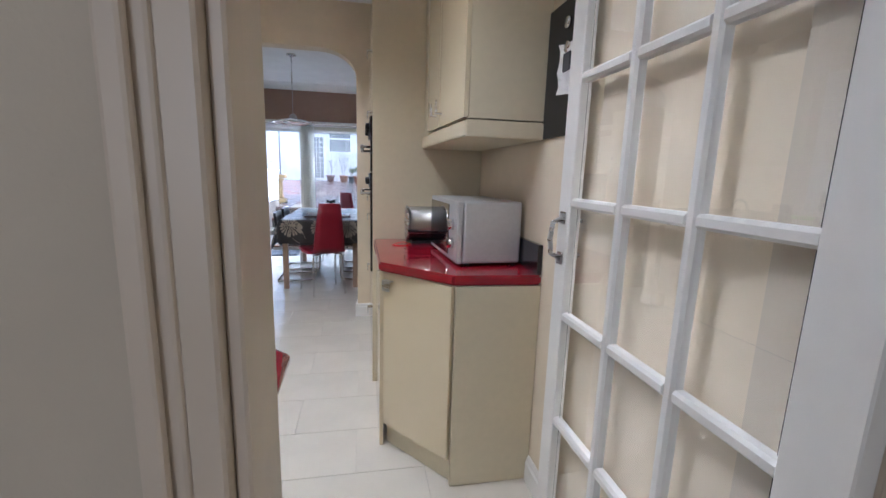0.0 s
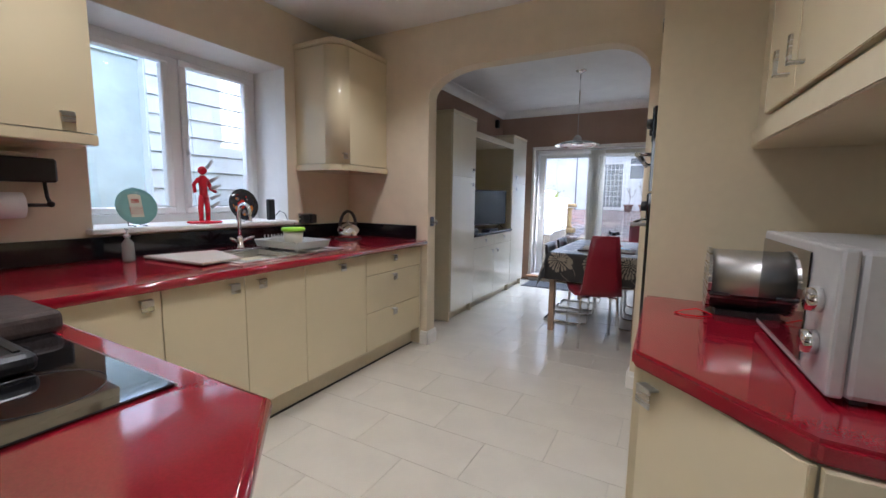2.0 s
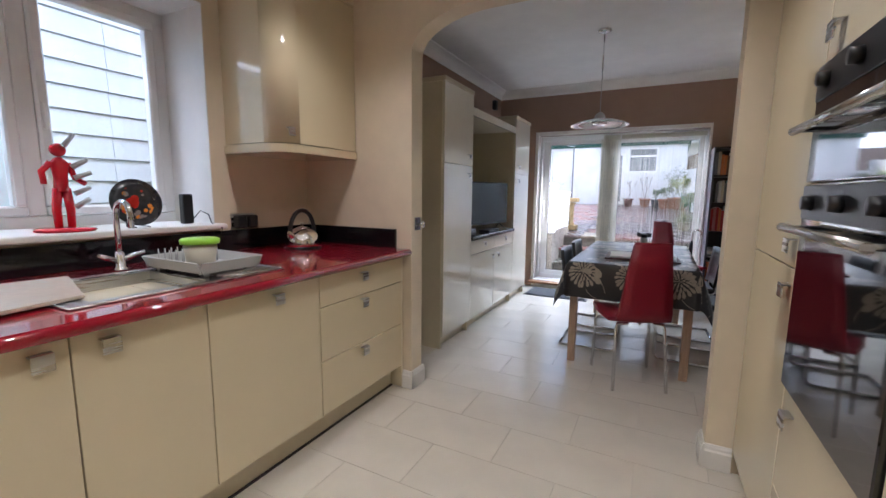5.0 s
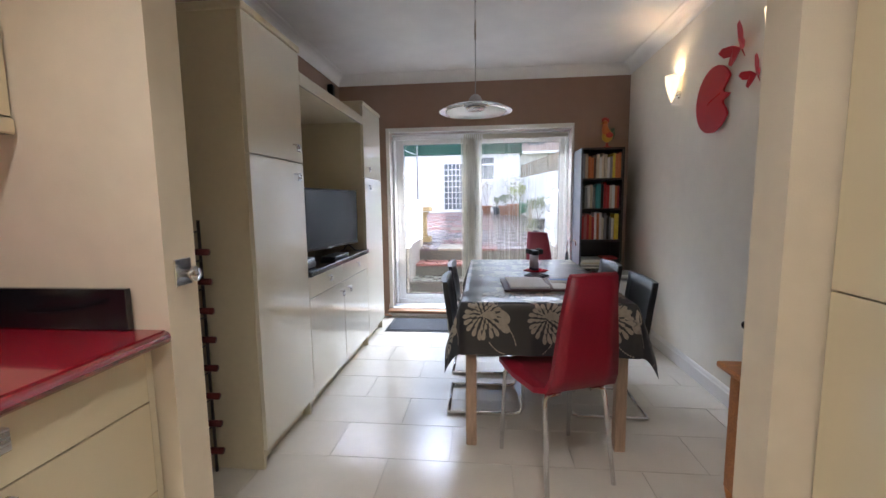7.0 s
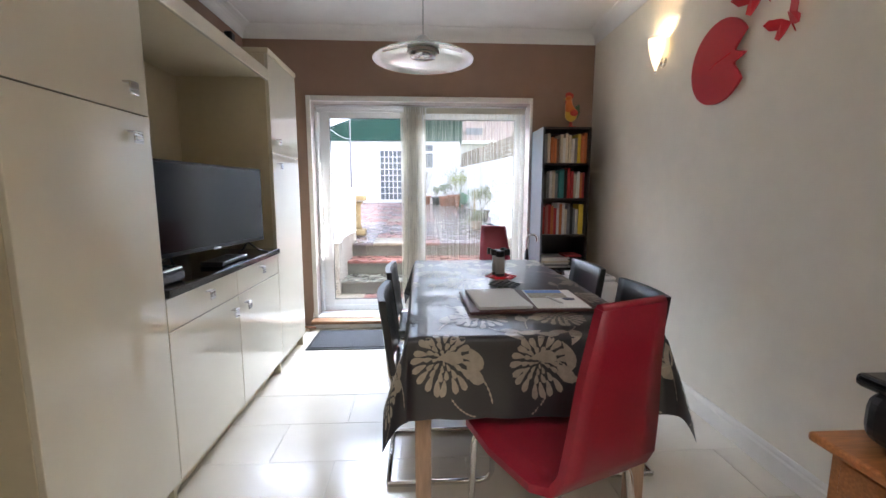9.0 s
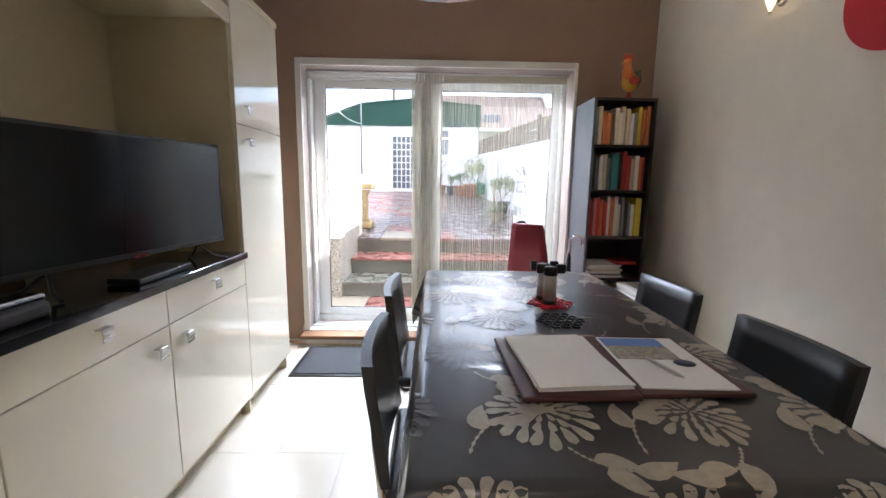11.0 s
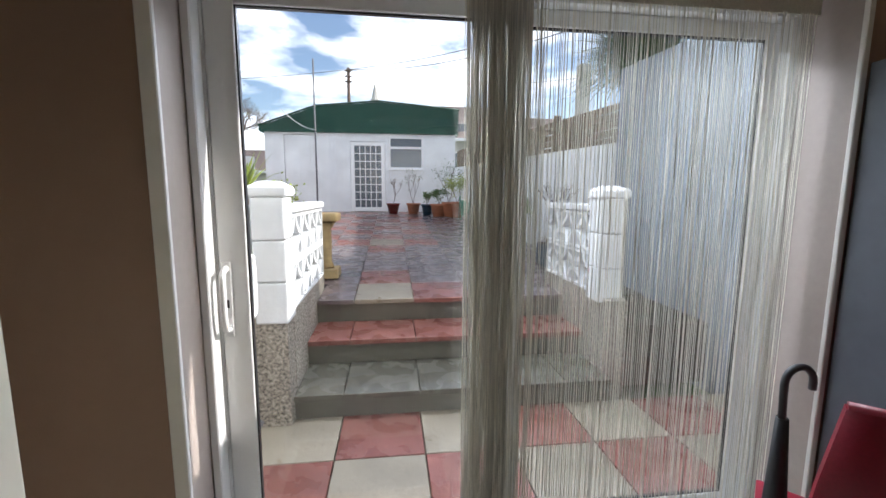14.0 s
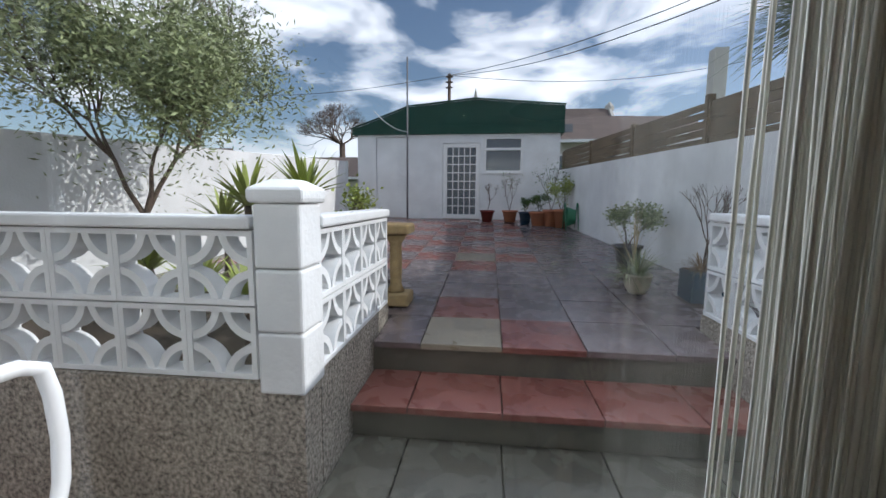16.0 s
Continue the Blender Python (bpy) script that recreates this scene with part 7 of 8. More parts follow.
SLAB_BUFF = material("buff_paving_slab", (0.27, 0.23, 0.17), 0.40, tone=0.08, grain=30, stain=0.22, patch=2.5, per_object=0.10, bump=0.003, bump_scale=18, rough_var=0.14)
SOIL = material("dark_garden_soil", (0.06, 0.045, 0.03), 0.95, tone=0.3, grain=30, stain=0.2, bump=0.02, bump_scale=12)
GRASS = material("rough_grass_ground", (0.07, 0.10, 0.035), 0.95, tone=0.3, grain=4, stain=0.3, patch=0.3, bump=0.02, bump_scale=8)
TERRACOTTA = material("terracotta", (0.42, 0.16, 0.08), 0.7, tone=0.1, grain=20, stain=0.15)
GLAZED_RED = material("dark_red_glazed_pot", (0.16, 0.03, 0.025), 0.25, stain=0.15)
BLUE_POT = material("dark_blue_plastic", (0.012, 0.05, 0.09), 0.4, stain=0.1)
STONE = material("weathered_yellow_stone", (0.42, 0.30, 0.14), 0.85, tone=0.15, grain=25, stain=0.2, bump=0.004, bump_scale=40)
BARK = material("grey_brown_bark", (0.13, 0.095, 0.075), 0.9, tone=0.25, grain=20, stain=0.15, bump=0.003, bump_scale=60)
OLIVE_LEAF = material("olive_green_leaf", (0.25, 0.29, 0.14), 0.5, island=0.4)
LIME_LEAF = material("yellow_green_leaf", (0.30, 0.36, 0.07), 0.45, island=0.35)
GREEN_LEAF = material("mid_green_leaf", (0.07, 0.14, 0.03), 0.45, island=0.4)
GREEN_FELT = material("green_roofing_felt", (0.012, 0.060, 0.042), 0.8, tone=0.15, grain=40, stain=0.15, bump=0.002, bump_scale=60)
FENCE_WOOD = material("weathered_fence_wood", (0.17, 0.13, 0.085), 0.85, tone=0.25, grain=6, stain=0.2, stretch=(12, 1.2, 12), bump=0.002, bump_scale=40)
GREY_METAL = material("grey_painted_pole", (0.16, 0.16, 0.17), 0.5, stain=0.1)
SLATE = material("brown_slate_roof", (0.15, 0.115, 0.10), 0.8, tone=0.2, grain=2.5, stain=0.2, patch=0.2)
FAR_RENDER = material("far_pale_render", (0.55, 0.53, 0.49), 0.9, stain=0.1, patch=0.3)
HOSE = material("green_hose", (0.03, 0.20, 0.10), 0.4, stain=0.1)
FAR_GLASS = material("dark_window_glass", (0.10, 0.12, 0.14), 0.12, spec=0.6)

wall("ground", GRASS, [(-400, 400, 7.4, 800, -0.40, -0.13), (-400, -2.97, -400, 7.4, -0.40, -0.13), (1.2, 400, -400, 7.4, -0.40, -0.13)], "rough grassy ground")
# unseen block, added to keep the sun off the side passage walls
wall("upper_storey", MASONRY, [(-3.0, 1.25, -2.3, 4.0, 2.9, 5.6)], "unseen block over the house that shades the side passage")
wall("roof_flat", SLATE, [(-3.05, 1.3, -2.35, 7.4, CEIL + 0.101, CEIL + 0.2)], "flat roof edge")

# steps and landing beds
paving = structure("pavement", (lambda b: (box(b, -4.5, 1.6, 7.37, 8.50, -0.35, -0.095), b)[1])(bmesh.new()), CONCRETE, "damp concrete landing and steps with red and buff slabs")
for y0, top in ((8.50, 0.072), (8.97, 0.262), (9.39, 0.458)):
    bm = bmesh.new()
    y1 = {8.50: 8.97, 8.97: 9.39, 9.39: 9.42}[y0]
    box(bm, -1.815, 0.31, y0 + 0.025, y1 + 0.024, -0.12, top)
    part("step_riser", bm, CONCRETE, paving)
bm = bmesh.new()
lo = [bm.verts.new((x, y, z)) for x, y, z in ((-4.6, 9.447, -0.1), (1.5, 9.447, -0.1), (1.5, 17.2, -0.1), (-4.6, 17.2, -0.1))]
hi = [bm.verts.new((x, y, patio_z(y) - 0.04)) for x, y in ((-4.6, 9.447), (1.5, 9.447), (1.5, 17.2), (-4.6, 17.2))]
bm.faces.new(lo), bm.faces.new(hi)
for k in range(4):
    bm.faces.new((lo[k], lo[(k + 1) % 4], hi[(k + 1) % 4], hi[k]))
bmesh.ops.recalc_face_normals(bm, faces=bm.faces)
part("patio_bed", bm, CONCRETE, paving)

# pierced screen walls
def block_mesh():
    bm = bmesh.new()
    h, w, t = 0.149, 0.022, 0.045
    for b in ((-h, h, -h, -h + w), (-h, h, h - w, h), (-h, -h + w, -h + w, h - w), (h - w, h, -h + w, h - w)):
        box(bm, b[0], b[1], -t, t, b[2], b[3])
    n = 7
    for cx, cz, a0 in ((-h, -h, 0), (h, -h, 90), (h, h, 180), (-h, h, 270)):
        rings = []
        for i in range(n + 1):
            a = radians(a0 + 90 * i / n)
            r0, r1 = 0.112, 0.144
            rings.append([bm.verts.new((cx + r * math.cos(a), y, cz + r * math.sin(a))) for r, y in ((r0, -t * 0.85), (r1, -t * 0.85), (r1, t * 0.85), (r0, t * 0.85))])
        for p, q in zip(rings, rings[1:]):
            for k in range(4):
                bm.faces.new((p[k], p[(k + 1) % 4], q[(k + 1) % 4], q[k]))
    bmesh.ops.recalc_face_normals(bm, faces=bm.faces)
    data = bpy.data.meshes.new("block")
    bm.to_mesh(data)
    bm.free()
    data.materials.append(MASONRY)
    return data


BLOCK = block_mesh()
def screen(name, at, dx, dy, count, label, z0=0.64, step=0.30):
    s = thing(name, (at[0], at[1], z0), label, "garden wall", "pierced white screen walls")
    turn = math.atan2(dy, dx)
    for r in range(2):
        for c in range(count):
            ob = new("pierced_block", BLOCK)
            ob.parent = s
            ob.location = (dx * step * (c + 0.5), dy * step * (c + 0.5), 0.152 + r * 0.305)
            ob.rotation_euler = (0, 0, turn)
    bm = bmesh.new()
    L = count * step
    box(bm, 0, L, -0.065, 0.065, 0.612, 0.665, m=Matrix.Translation((*at, z0)) @ Matrix.Rotation(turn, 4, "Z"), bevel=0.012, seg=2)
    part("coping", bm, MASONRY, s)
    return s


def pier(name, x, y, z0, top, label):
    s = thing(name, (x, y, z0), label, "pier", "white block piers")
    h = (top - 0.11 - z0) / 3
    for k in range(3):
        solid("pier_block", MASONRY, s, x - 0.095, x + 0.095, y - 0.10, y + 0.10, z0 + k * h + 0.001, z0 + (k + 1) * h - 0.002, 0.012, seg=2)
    bm = bmesh.new()
    zc = top - 0.11
    v = []
    for (r, z) in ((0.105, zc), (0.112, zc + 0.012), (0.112, zc + 0.055), (0.096, zc + 0.065), (0.05, zc + 0.09)):
        v.append([bm.verts.new((x + sx * r, y + sy * r, z)) for sx, sy in ((-1, -1), (1, -1), (1, 1), (-1, 1))])
    bm.faces.new(list(reversed(v[0])))
    for p, q in zip(v, v[1:]):
        for k in range(4):
            bm.faces.new((p[k], p[(k + 1) % 4], q[(k + 1) % 4], q[k]))
    bm.faces.new(v[-1])
    bmesh.ops.bevel(bm, geom=bm.edges[:], offset=0.006, segments=1, affect="EDGES")
    part("cap", bm, MASONRY, s)


screen("screen_wall", (-2.02, 8.50), -1, 0, 8, "white painted pierced-block garden wall on a pebbledash base")
screen("screen_wall", (-1.855, 8.60), 0, 1, 4, "short white painted pierced-block wall beside the steps", step=0.29)
screen("screen_wall", (0.345, 8.88), 0, 1, 3, "white painted pierced-block wall along the steps", step=0.29)
pier("garden_pier", -1.90, 8.52, 0.60, 1.465, "square white pier with a pointed cap")
pier("garden_pier", 0.37, 8.78, 0.60, 1.46, "square white pier with a pointed cap, beside the steps")
wall("base_wall_west", PEBBLE, [(-4.45, -1.82, 8.44, 8.60, -0.10, 0.635)], "pebbledash retaining wall")
wall("base_wall_step_west", PEBBLE, [(-1.98, -1.816, 8.6005, 9.80, -0.10, 0.638)], "pebbledash retaining wall")
wall("base_wall_step_east", PEBBLE, [(0.312, 0.46, 8.60, 9.80, -0.10, 0.635)], "pebbledash retaining wall")
for n_, x0, x1, y0, y1, z in (("soil_west", -4.45, -1.985, 8.605, 10.6, 0.52), ("soil_east", 0.4605, 1.10, 8.605, 9.44, 0.45)):
    bm = bmesh.new()
    box(bm, x0, x1, y0, y1, 0.0, z)
    structure(n_, bm, SOIL, "dark soil of the raised bed")

# boundary walls and fence
bm = bmesh.new()
def oblique(bm, a, b, z0, z1a, z1b, t):
    d = (Vector(b) - Vector(a)).normalized()
    n = Vector((d.y, -d.x)) * t
    lo = [bm.verts.new((*p, z0)) for p in (a, b, Vector(b) + n, Vector(a) + n)]
    hi = [bm.verts.new((p[0], p[1], z)) for p, z in ((a, z1a), (b, z1b), (Vector(b) + n, z1b), (Vector(a) + n, z1a))]
    f = [bm.faces.new(lo), bm.faces.new(hi)] + [bm.faces.new((lo[k], lo[(k + 1) % 4], hi[(k + 1) % 4], hi[k])) for k in range(4)]
    bmesh.ops.recalc_face_normals(bm, faces=f)


RW0, RW1 = (1.36, 7.40), (0.36, 16.1)
RWM = (1.36 - 2.55 * 1.0 / 8.7, 9.95)
oblique(bm, RWM, RW1, -0.2, 1.90, 2.02, 0.15)
structure("wall_garden_east", bm, MASONRY, "white painted garden wall")
bm = bmesh.new()
oblique(bm, RW0, (RWM[0], RWM[1] - 0.003), -0.2, 2.6, 2.6, 0.17)
structure("wall_passage", bm, material("blue_grey_render", (0.24, 0.27, 0.30), 0.85, tone=0.05, grain=6, stain=0.1, bump=0.008, bump_scale=30), "blue-grey rendered wall beside the steps")
bm = bmesh.new()
oblique(bm, (-4.95, 7.4), (-4.45, 16.6), -0.2, 1.75, 2.25, -0.15)
structure("wall_garden_west", bm, MASONRY, "white painted garden wall in sunlight")
fence = structure("fence", (lambda b: (oblique(b, (RW0[0] + 0.10, RW0[1] + 2.4), (RW1[0] + 0.10, RW1[1]), 1.80, 1.90, 2.04, 0.02), b)[1])(bmesh.new()), FENCE_WOOD, "weathered horizontal-board fence on top of the garden wall")
d = Vector(RW1) - Vector(RW0)
for k in range(5):
    for s in range(4):
        a, b = Vector(RW0) + d * (0.27 + 0.18 * s), Vector(RW0) + d * (0.27 + 0.18 * (s + 1) - 0.003)
        bm = bmesh.new()
        za = 1.90 + 0.085 * k + 0.03 * s
        oblique(bm, (a.x + 0.07 - 0.01 * (k % 2), a.y), (b.x + 0.07 - 0.01 * (k % 2), b.y), za, za + 0.062, za + 0.092, 0.018)
        part("board", bm, FENCE_WOOD, fence)
for s in range(5):
    a = Vector(RW0) + d * (0.27 + 0.18 * s)
    solid("post", FENCE_WOOD, fence, a.x + 0.04, a.x + 0.11, a.y - 0.035, a.y + 0.035, 1.80, 2.40, 0.004)
neighbour = thing("neighbour_house", (3.6, 11.5, 0), "dark lean-to roof of the next house above the fence", "house")
bm = bmesh.new()
box(bm, 2.6, 6.5, 8.0, 15.0, -0.2, 2.4)
part("wall", bm, FAR_RENDER, neighbour)
bm = bmesh.new()
prism(bm, [(2.35, 2.40), (6.6, 4.3), (6.6, 4.42), (2.30, 2.50)], 7.8, 15.2, "y")
part("roof", bm, SLATE, neighbour)
solid("fascia", UPVC, neighbour, 2.28, 2.30, 7.8, 15.2, 2.36, 2.52)

# ---- shed ----
shed = thing("garden_shed", (-1.9, 16.4, 0.9), "white painted outbuilding with a green felt roof", "shed")
SH = Matrix.Translation((-1.85, 16.42, 0)) @ Matrix.Rotation(radians(-1.5), 4, "Z")
def sbox(name, mat, parent, x0, x1, y0, y1, z0, z1, bevel=0.0, label=""):
    bm = bmesh.new()
    box(bm, x0 + 1.85, x1 + 1.85, y0, y1, z0, z1, m=SH, bevel=bevel)
    return part(name, bm, mat, parent, label)


GB = patio_z(16.4) + 0.01
EAVE = 2.86
for x0, x1, z0, z1 in ((-4.17, -3.73, GB - 0.2, EAVE), (-3.03, -2.17, GB - 0.2, EAVE), (-1.32, -1.24, GB - 0.2, EAVE), (-1.24, -0.38, GB - 0.2, 1.98), (-0.38, 0.41, GB - 0.2, EAVE), (-3.73, -3.03, 2.78, EAVE), (-2.17, -1.32, 2.64, EAVE), (-1.24, -0.38, 2.77, EAVE)):
    sbox("wall", MASONRY, shed, x0, x1, 0.0, 0.12, z0, z1)
sbox("wall", MASONRY, shed, -4.17, 0.41, 0.121, 4.0, GB - 0.2, EAVE - 0.002)
bm = bmesh.new()
prism(bm, [(-4.27 + 1.85, EAVE - 0.03), (-4.27 + 1.85, EAVE + 0.08), (-2.95 + 1.85, 3.42), (-1.46 + 1.85, 3.56), (0.48 + 1.85, 3.40), (0.48 + 1.85, EAVE - 0.03)], -0.06, 4.1, "y")
bmesh.ops.transform(bm, matrix=SH, verts=bm.verts)
part("roof", bm, GREEN_FELT, shed, "green felted roof and gable")
for k in range(1, 5):
    z = EAVE + k * 0.11
    x0 = -4.15 + k * 0.25
    sbox("felt_strip", GREEN_FELT, shed, x0, 0.47, -0.068, -0.061, z, z + 0.012)
bm = bmesh.new()
ring(bm, [SH @ Vector((x + 1.85, -0.08, z)) for x, z in ((-4.28, EAVE + 0.10), (-2.95, 3.44), (-1.46, 3.58), (0.49, 3.42))], 0.022, 6)
part("roof_trim", bm, GREEN_FELT, shed)
dr = sbox("door", MASONRY, shed, -3.725, -3.035, 0.03, 0.07, GB, 2.775, 0.004, "white painted panelled door")
for z0, z1 in ((GB + 0.10, GB + 0.80), (GB + 0.92, 2.70)):
    sbox("door_panel", MASONRY, dr, -3.64, -3.12, 0.018, 0.029, z0, z1, 0.004)
gd = sbox("glazed_door", UPVC, shed, -2.165, -2.07, 0.01, 0.06, GB, 2.63, 0.004, "white glazed door with many small panes")
sbox("stile", UPVC, gd, -1.42, -1.325, 0.01, 0.06, GB, 2.63, 0.004)
sbox("rail", UPVC, gd, -2.069, -1.421, 0.01, 0.06, 2.54, 2.63, 0.004)
sbox("rail", UPVC, gd, -2.069, -1.421, 0.01, 0.06, GB, GB + 0.10, 0.004)
sbox("pane", FAR_GLASS, gd, -2.07, -1.42, 0.045, 0.05, GB + 0.10, 2.54)
for k in range(1, 5):
    x = -2.07 + 0.65 * k / 5
    sbox("glazing_bar", UPVC, gd, x - 0.010, x + 0.010, 0.012, 0.044, GB + 0.10, 2.54)
for k in range(1, 8):
    z = GB + 0.10 + (2.54 - GB - 0.10) * k / 8
    sbox("glazing_bar", UPVC, gd, -2.07, -1.42, 0.016, 0.0435, z - 0.010, z + 0.010)
wn_ = sbox("window", UPVC, shed, -1.238, -0.382, 0.01, 0.06, 2.47, 2.53, 0.004, "white shed window with a top light")
for b in ((-1.238, -0.382, 1.982, 2.03), (-1.238, -0.382, 2.72, 2.768), (-1.238, -1.19, 2.03, 2.47), (-0.43, -0.382, 2.03, 2.47), (-1.238, -1.19, 2.53, 2.72), (-0.43, -0.382, 2.53, 2.72)):
    sbox("frame", UPVC, wn_, b[0], b[1], 0.01, 0.06, b[2], b[3], 0.003)
sbox("pane", FAR_GLASS, wn_, -1.19, -0.43, 0.04, 0.045, 2.03, 2.47)
sbox("pane", FAR_GLASS, wn_, -1.19, -0.43, 0.04, 0.045, 2.53, 2.72)
sbox("sill", UPVC, wn_, -1.26, -0.36, -0.04, 0.009, 1.955, 1.981, 0.003)
pole = thing("washing_line_pole", (-2.95, 16.2, 0.9), "tall thin grey metal pole in front of the shed", "pole")
bm = bmesh.new()
ring(bm, [(-2.93, 16.15, patio_z(16.15)), (-2.93, 16.15, 4.42)], [0.022, 0.018], 8)
part("pole", bm, GREY_METAL, pole)
line = thing("sagging_cable", (-3.5, 16.2, 3), "thin white cable sagging from the pole to the shed", "cable")
bm = bmesh.new()
ring(bm, [(-2.93 - t * 0.75, 16.14, 2.85 + 0.45 * t ** 1.8) for t in np.linspace(0, 1, 9)], 0.009, 5)
part("cable", bm, UPVC, line)

# ---- plants ----
def blade_tuft(bm, p, n, length, width, droop, rnd, up=0.6, start=0.0):
    """Narrow arching blades from one crown."""
    for _ in range(n):
        a, e = rnd.uniform(0, 2 * math.pi), rnd.uniform(up - 0.5, up + 0.55)
        L, w = length * rnd.uniform(0.7, 1.1), width * rnd.uniform(0.7, 1.1)
        dirh = Vector((math.cos(a), math.sin(a), 0))
        side = Vector((-math.sin(a), math.cos(a), 0))
        pts = []
        for i in range(5):
            t = i / 4
            q = Vector(p) + dirh * (start + L * t * math.cos(e)) + Vector((0, 0, L * t * math.sin(e) - droop * L * t * t))
            pts.append((q, w * (0.55 + 0.45 * math.sin(math.pi * min(1, t * 1.1))) * (1 - t ** 4)))
        l = [bm.verts.new(q - side * s / 2) for q, s in pts]
        r = [bm.verts.new(q + side * s / 2) for q, s in pts]
        for i in range(4):
            bm.faces.new((l[i], r[i], r[i + 1], l[i + 1]))


def branching(bm, p, d, L, r, depth, rnd, tips, spread=0.5, sides=5):
    q = Vector(p) + d * L
    mid = (Vector(p) + q) / 2 + Vector((rnd.uniform(-1, 1), rnd.uniform(-1, 1), rnd.uniform(-0.5, 0.5))) * L * 0.06
    ring(bm, [p, mid, q], [r, r * 0.85, r * 0.68], sides if depth > 1 else 3, cap=False)
    if depth == 0:
        tips.append((q, d))
        return
    for _ in range(rnd.choice((2, 3, 3))):
        e = (d + Vector((rnd.uniform(-1, 1), rnd.uniform(-1, 1), rnd.uniform(-0.5, 0.8))) * spread).normalized()
        branching(bm, q, e, L * rnd.uniform(0.62, 0.85), r * 0.62, depth - 1, rnd, tips, spread, sides)
    tips.append((q, d))


def leaves(bm, tips, per, spread, length, width, rnd):
    for q, d in tips:
        for _ in range(per):
            c = q + Vector((rnd.gauss(0, spread), rnd.gauss(0, spread), rnd.gauss(0, spread)))
            a = Vector((rnd.uniform(-1, 1), rnd.uniform(-1, 1), rnd.uniform(-0.6, 0.9))).normalized()
            s = a.cross(Vector((rnd.uniform(-1, 1), rnd.uniform(-1, 1), rnd.uniform(-1, 1)))).normalized()
            L, w = length * rnd.uniform(0.6, 1.2), width * rnd.uniform(0.7, 1.2)
            bm.faces.new([bm.verts.new(v) for v in (c, c + a * L * 0.5 + s * w, c + a * L, c + a * L * 0.5 - s * w)])


rp = random.Random(8)
tree = thing("olive_tree", (-4.25, 10.3, 0.5), "olive tree with thin grey-green leaves in the raised bed", "tree")
bm, tips = bmesh.new(), []
branching(bm, (-4.15, 10.3, 0.5), Vector((0.03, 0, 1)), 0.70, 0.04, 6, rp, tips, 0.42, 5)
part("trunk", bm, BARK, tree)
bm = bmesh.new()
leaves(bm, tips, 36, 0.20, 0.070, 0.009, rp)
o = part("crown", bm, OLIVE_LEAF, tree, "thin grey-green leaves with gaps")
bush = thing("variegated_bush", (-2.55, 11.2, 0.6), "small bush with yellow-green leaves by the screen wall", "bush")
bm, tips = bmesh.new(), []
branching(bm, (-2.75, 11.3, 0.55), Vector((0.1, 0, 1)), 0.33, 0.02, 3, rp, tips, 0.6, 5)
part("stems", bm, BARK, bush)
bm = bmesh.new()
leaves(bm, tips, 16, 0.07, 0.06, 0.018, rp)
part("crown", bm, LIME_LEAF, bush)
for k, (x, y, h, s) in enumerate(((-3.10, 10.2, 1.30, 1.0), (-2.62, 10.25, 1.38, 0.95), (-3.45, 10.4, 1.15, 0.8), (-3.95, 10.1, 0.75, 0.8), (-3.05, 9.5, 0.72, 0.7), (-2.45, 9.1, 0.80, 0.55))):
    c = thing("cordyline", (x, y, 0.5), "cordyline with a slim trunk and a tuft of yellow-green blades", "plant", "cordylines in the raised bed")
    bm = bmesh.new()
    ring(bm, [(x, y, 0.5), (x + 0.02, y, (0.5 + h) / 2 + 0.1), (x, y, h + 0.02)], [0.035, 0.026, 0.03], 8)
    part("trunk", bm, BARK, c)
    bm = bmesh.new()
    blade_tuft(bm, (x, y, h), 46, 0.60 * s, 0.048, 0.22, rp, 0.8)
    part("crown", bm, LIME_LEAF, c)
palm = thing("palm_tree", (1.55, 10.5, 0.5), "tall palm with a wide head of narrow green blades", "tree")
bm = bmesh.new()
ring(bm, [(1.90, 10.9, -0.1), (1.88, 10.9, 1.0), (1.86, 10.9, 2.0), (1.84, 10.9, 3.02)], [0.15, 0.12, 0.13, 0.10], 10)
part("trunk", bm, BARK, palm)
bm = bmesh.new()
for _ in range(7):
    blade_tuft(bm, (1.82 + rp.uniform(-0.12, 0.12), 10.85 + rp.uniform(-0.1, 0.1), 2.95 + rp.uniform(-0.1, 0.15)), 100, 0.95, 0.026, 0.35, rp, 0.45)
part("crown", bm, GREEN_LEAF, palm)


def pot(x, y, r, h, mat, label, kind="plain", name="plant_pot"):
    z = patio_z(y) + 0.004
    p = thing(name, (x, y, z), label, "plant pot")
    bm = bmesh.new()
    if kind == "bowl":
        prof = [(0, 0), (r * 0.6, 0), (r * 0.9, h * 0.4), (r, h), (r * 1.06, h), (r * 1.06, h + 0.02), (r * 0.9, h + 0.02), (r * 0.85, h * 0.9), (0, h * 0.9)]
    else:
        prof = [(0, 0), (r * 0.68, 0), (r * 0.95, h * 0.85), (r * 1.06, h * 0.86), (r * 1.08, h), (r * 0.95, h), (r * 0.9, h * 0.9), (0, h * 0.9)]
    lathe(bm, prof, (x, y, z), 22)
    part("pot", bm, mat, p)
    bm = bmesh.new()
    lathe(bm, [(0, h * 0.905), (r * 0.88, h * 0.905)], (x, y, z), 16)
    part("soil", bm, SOIL, p)
    return p, z + h * 0.9


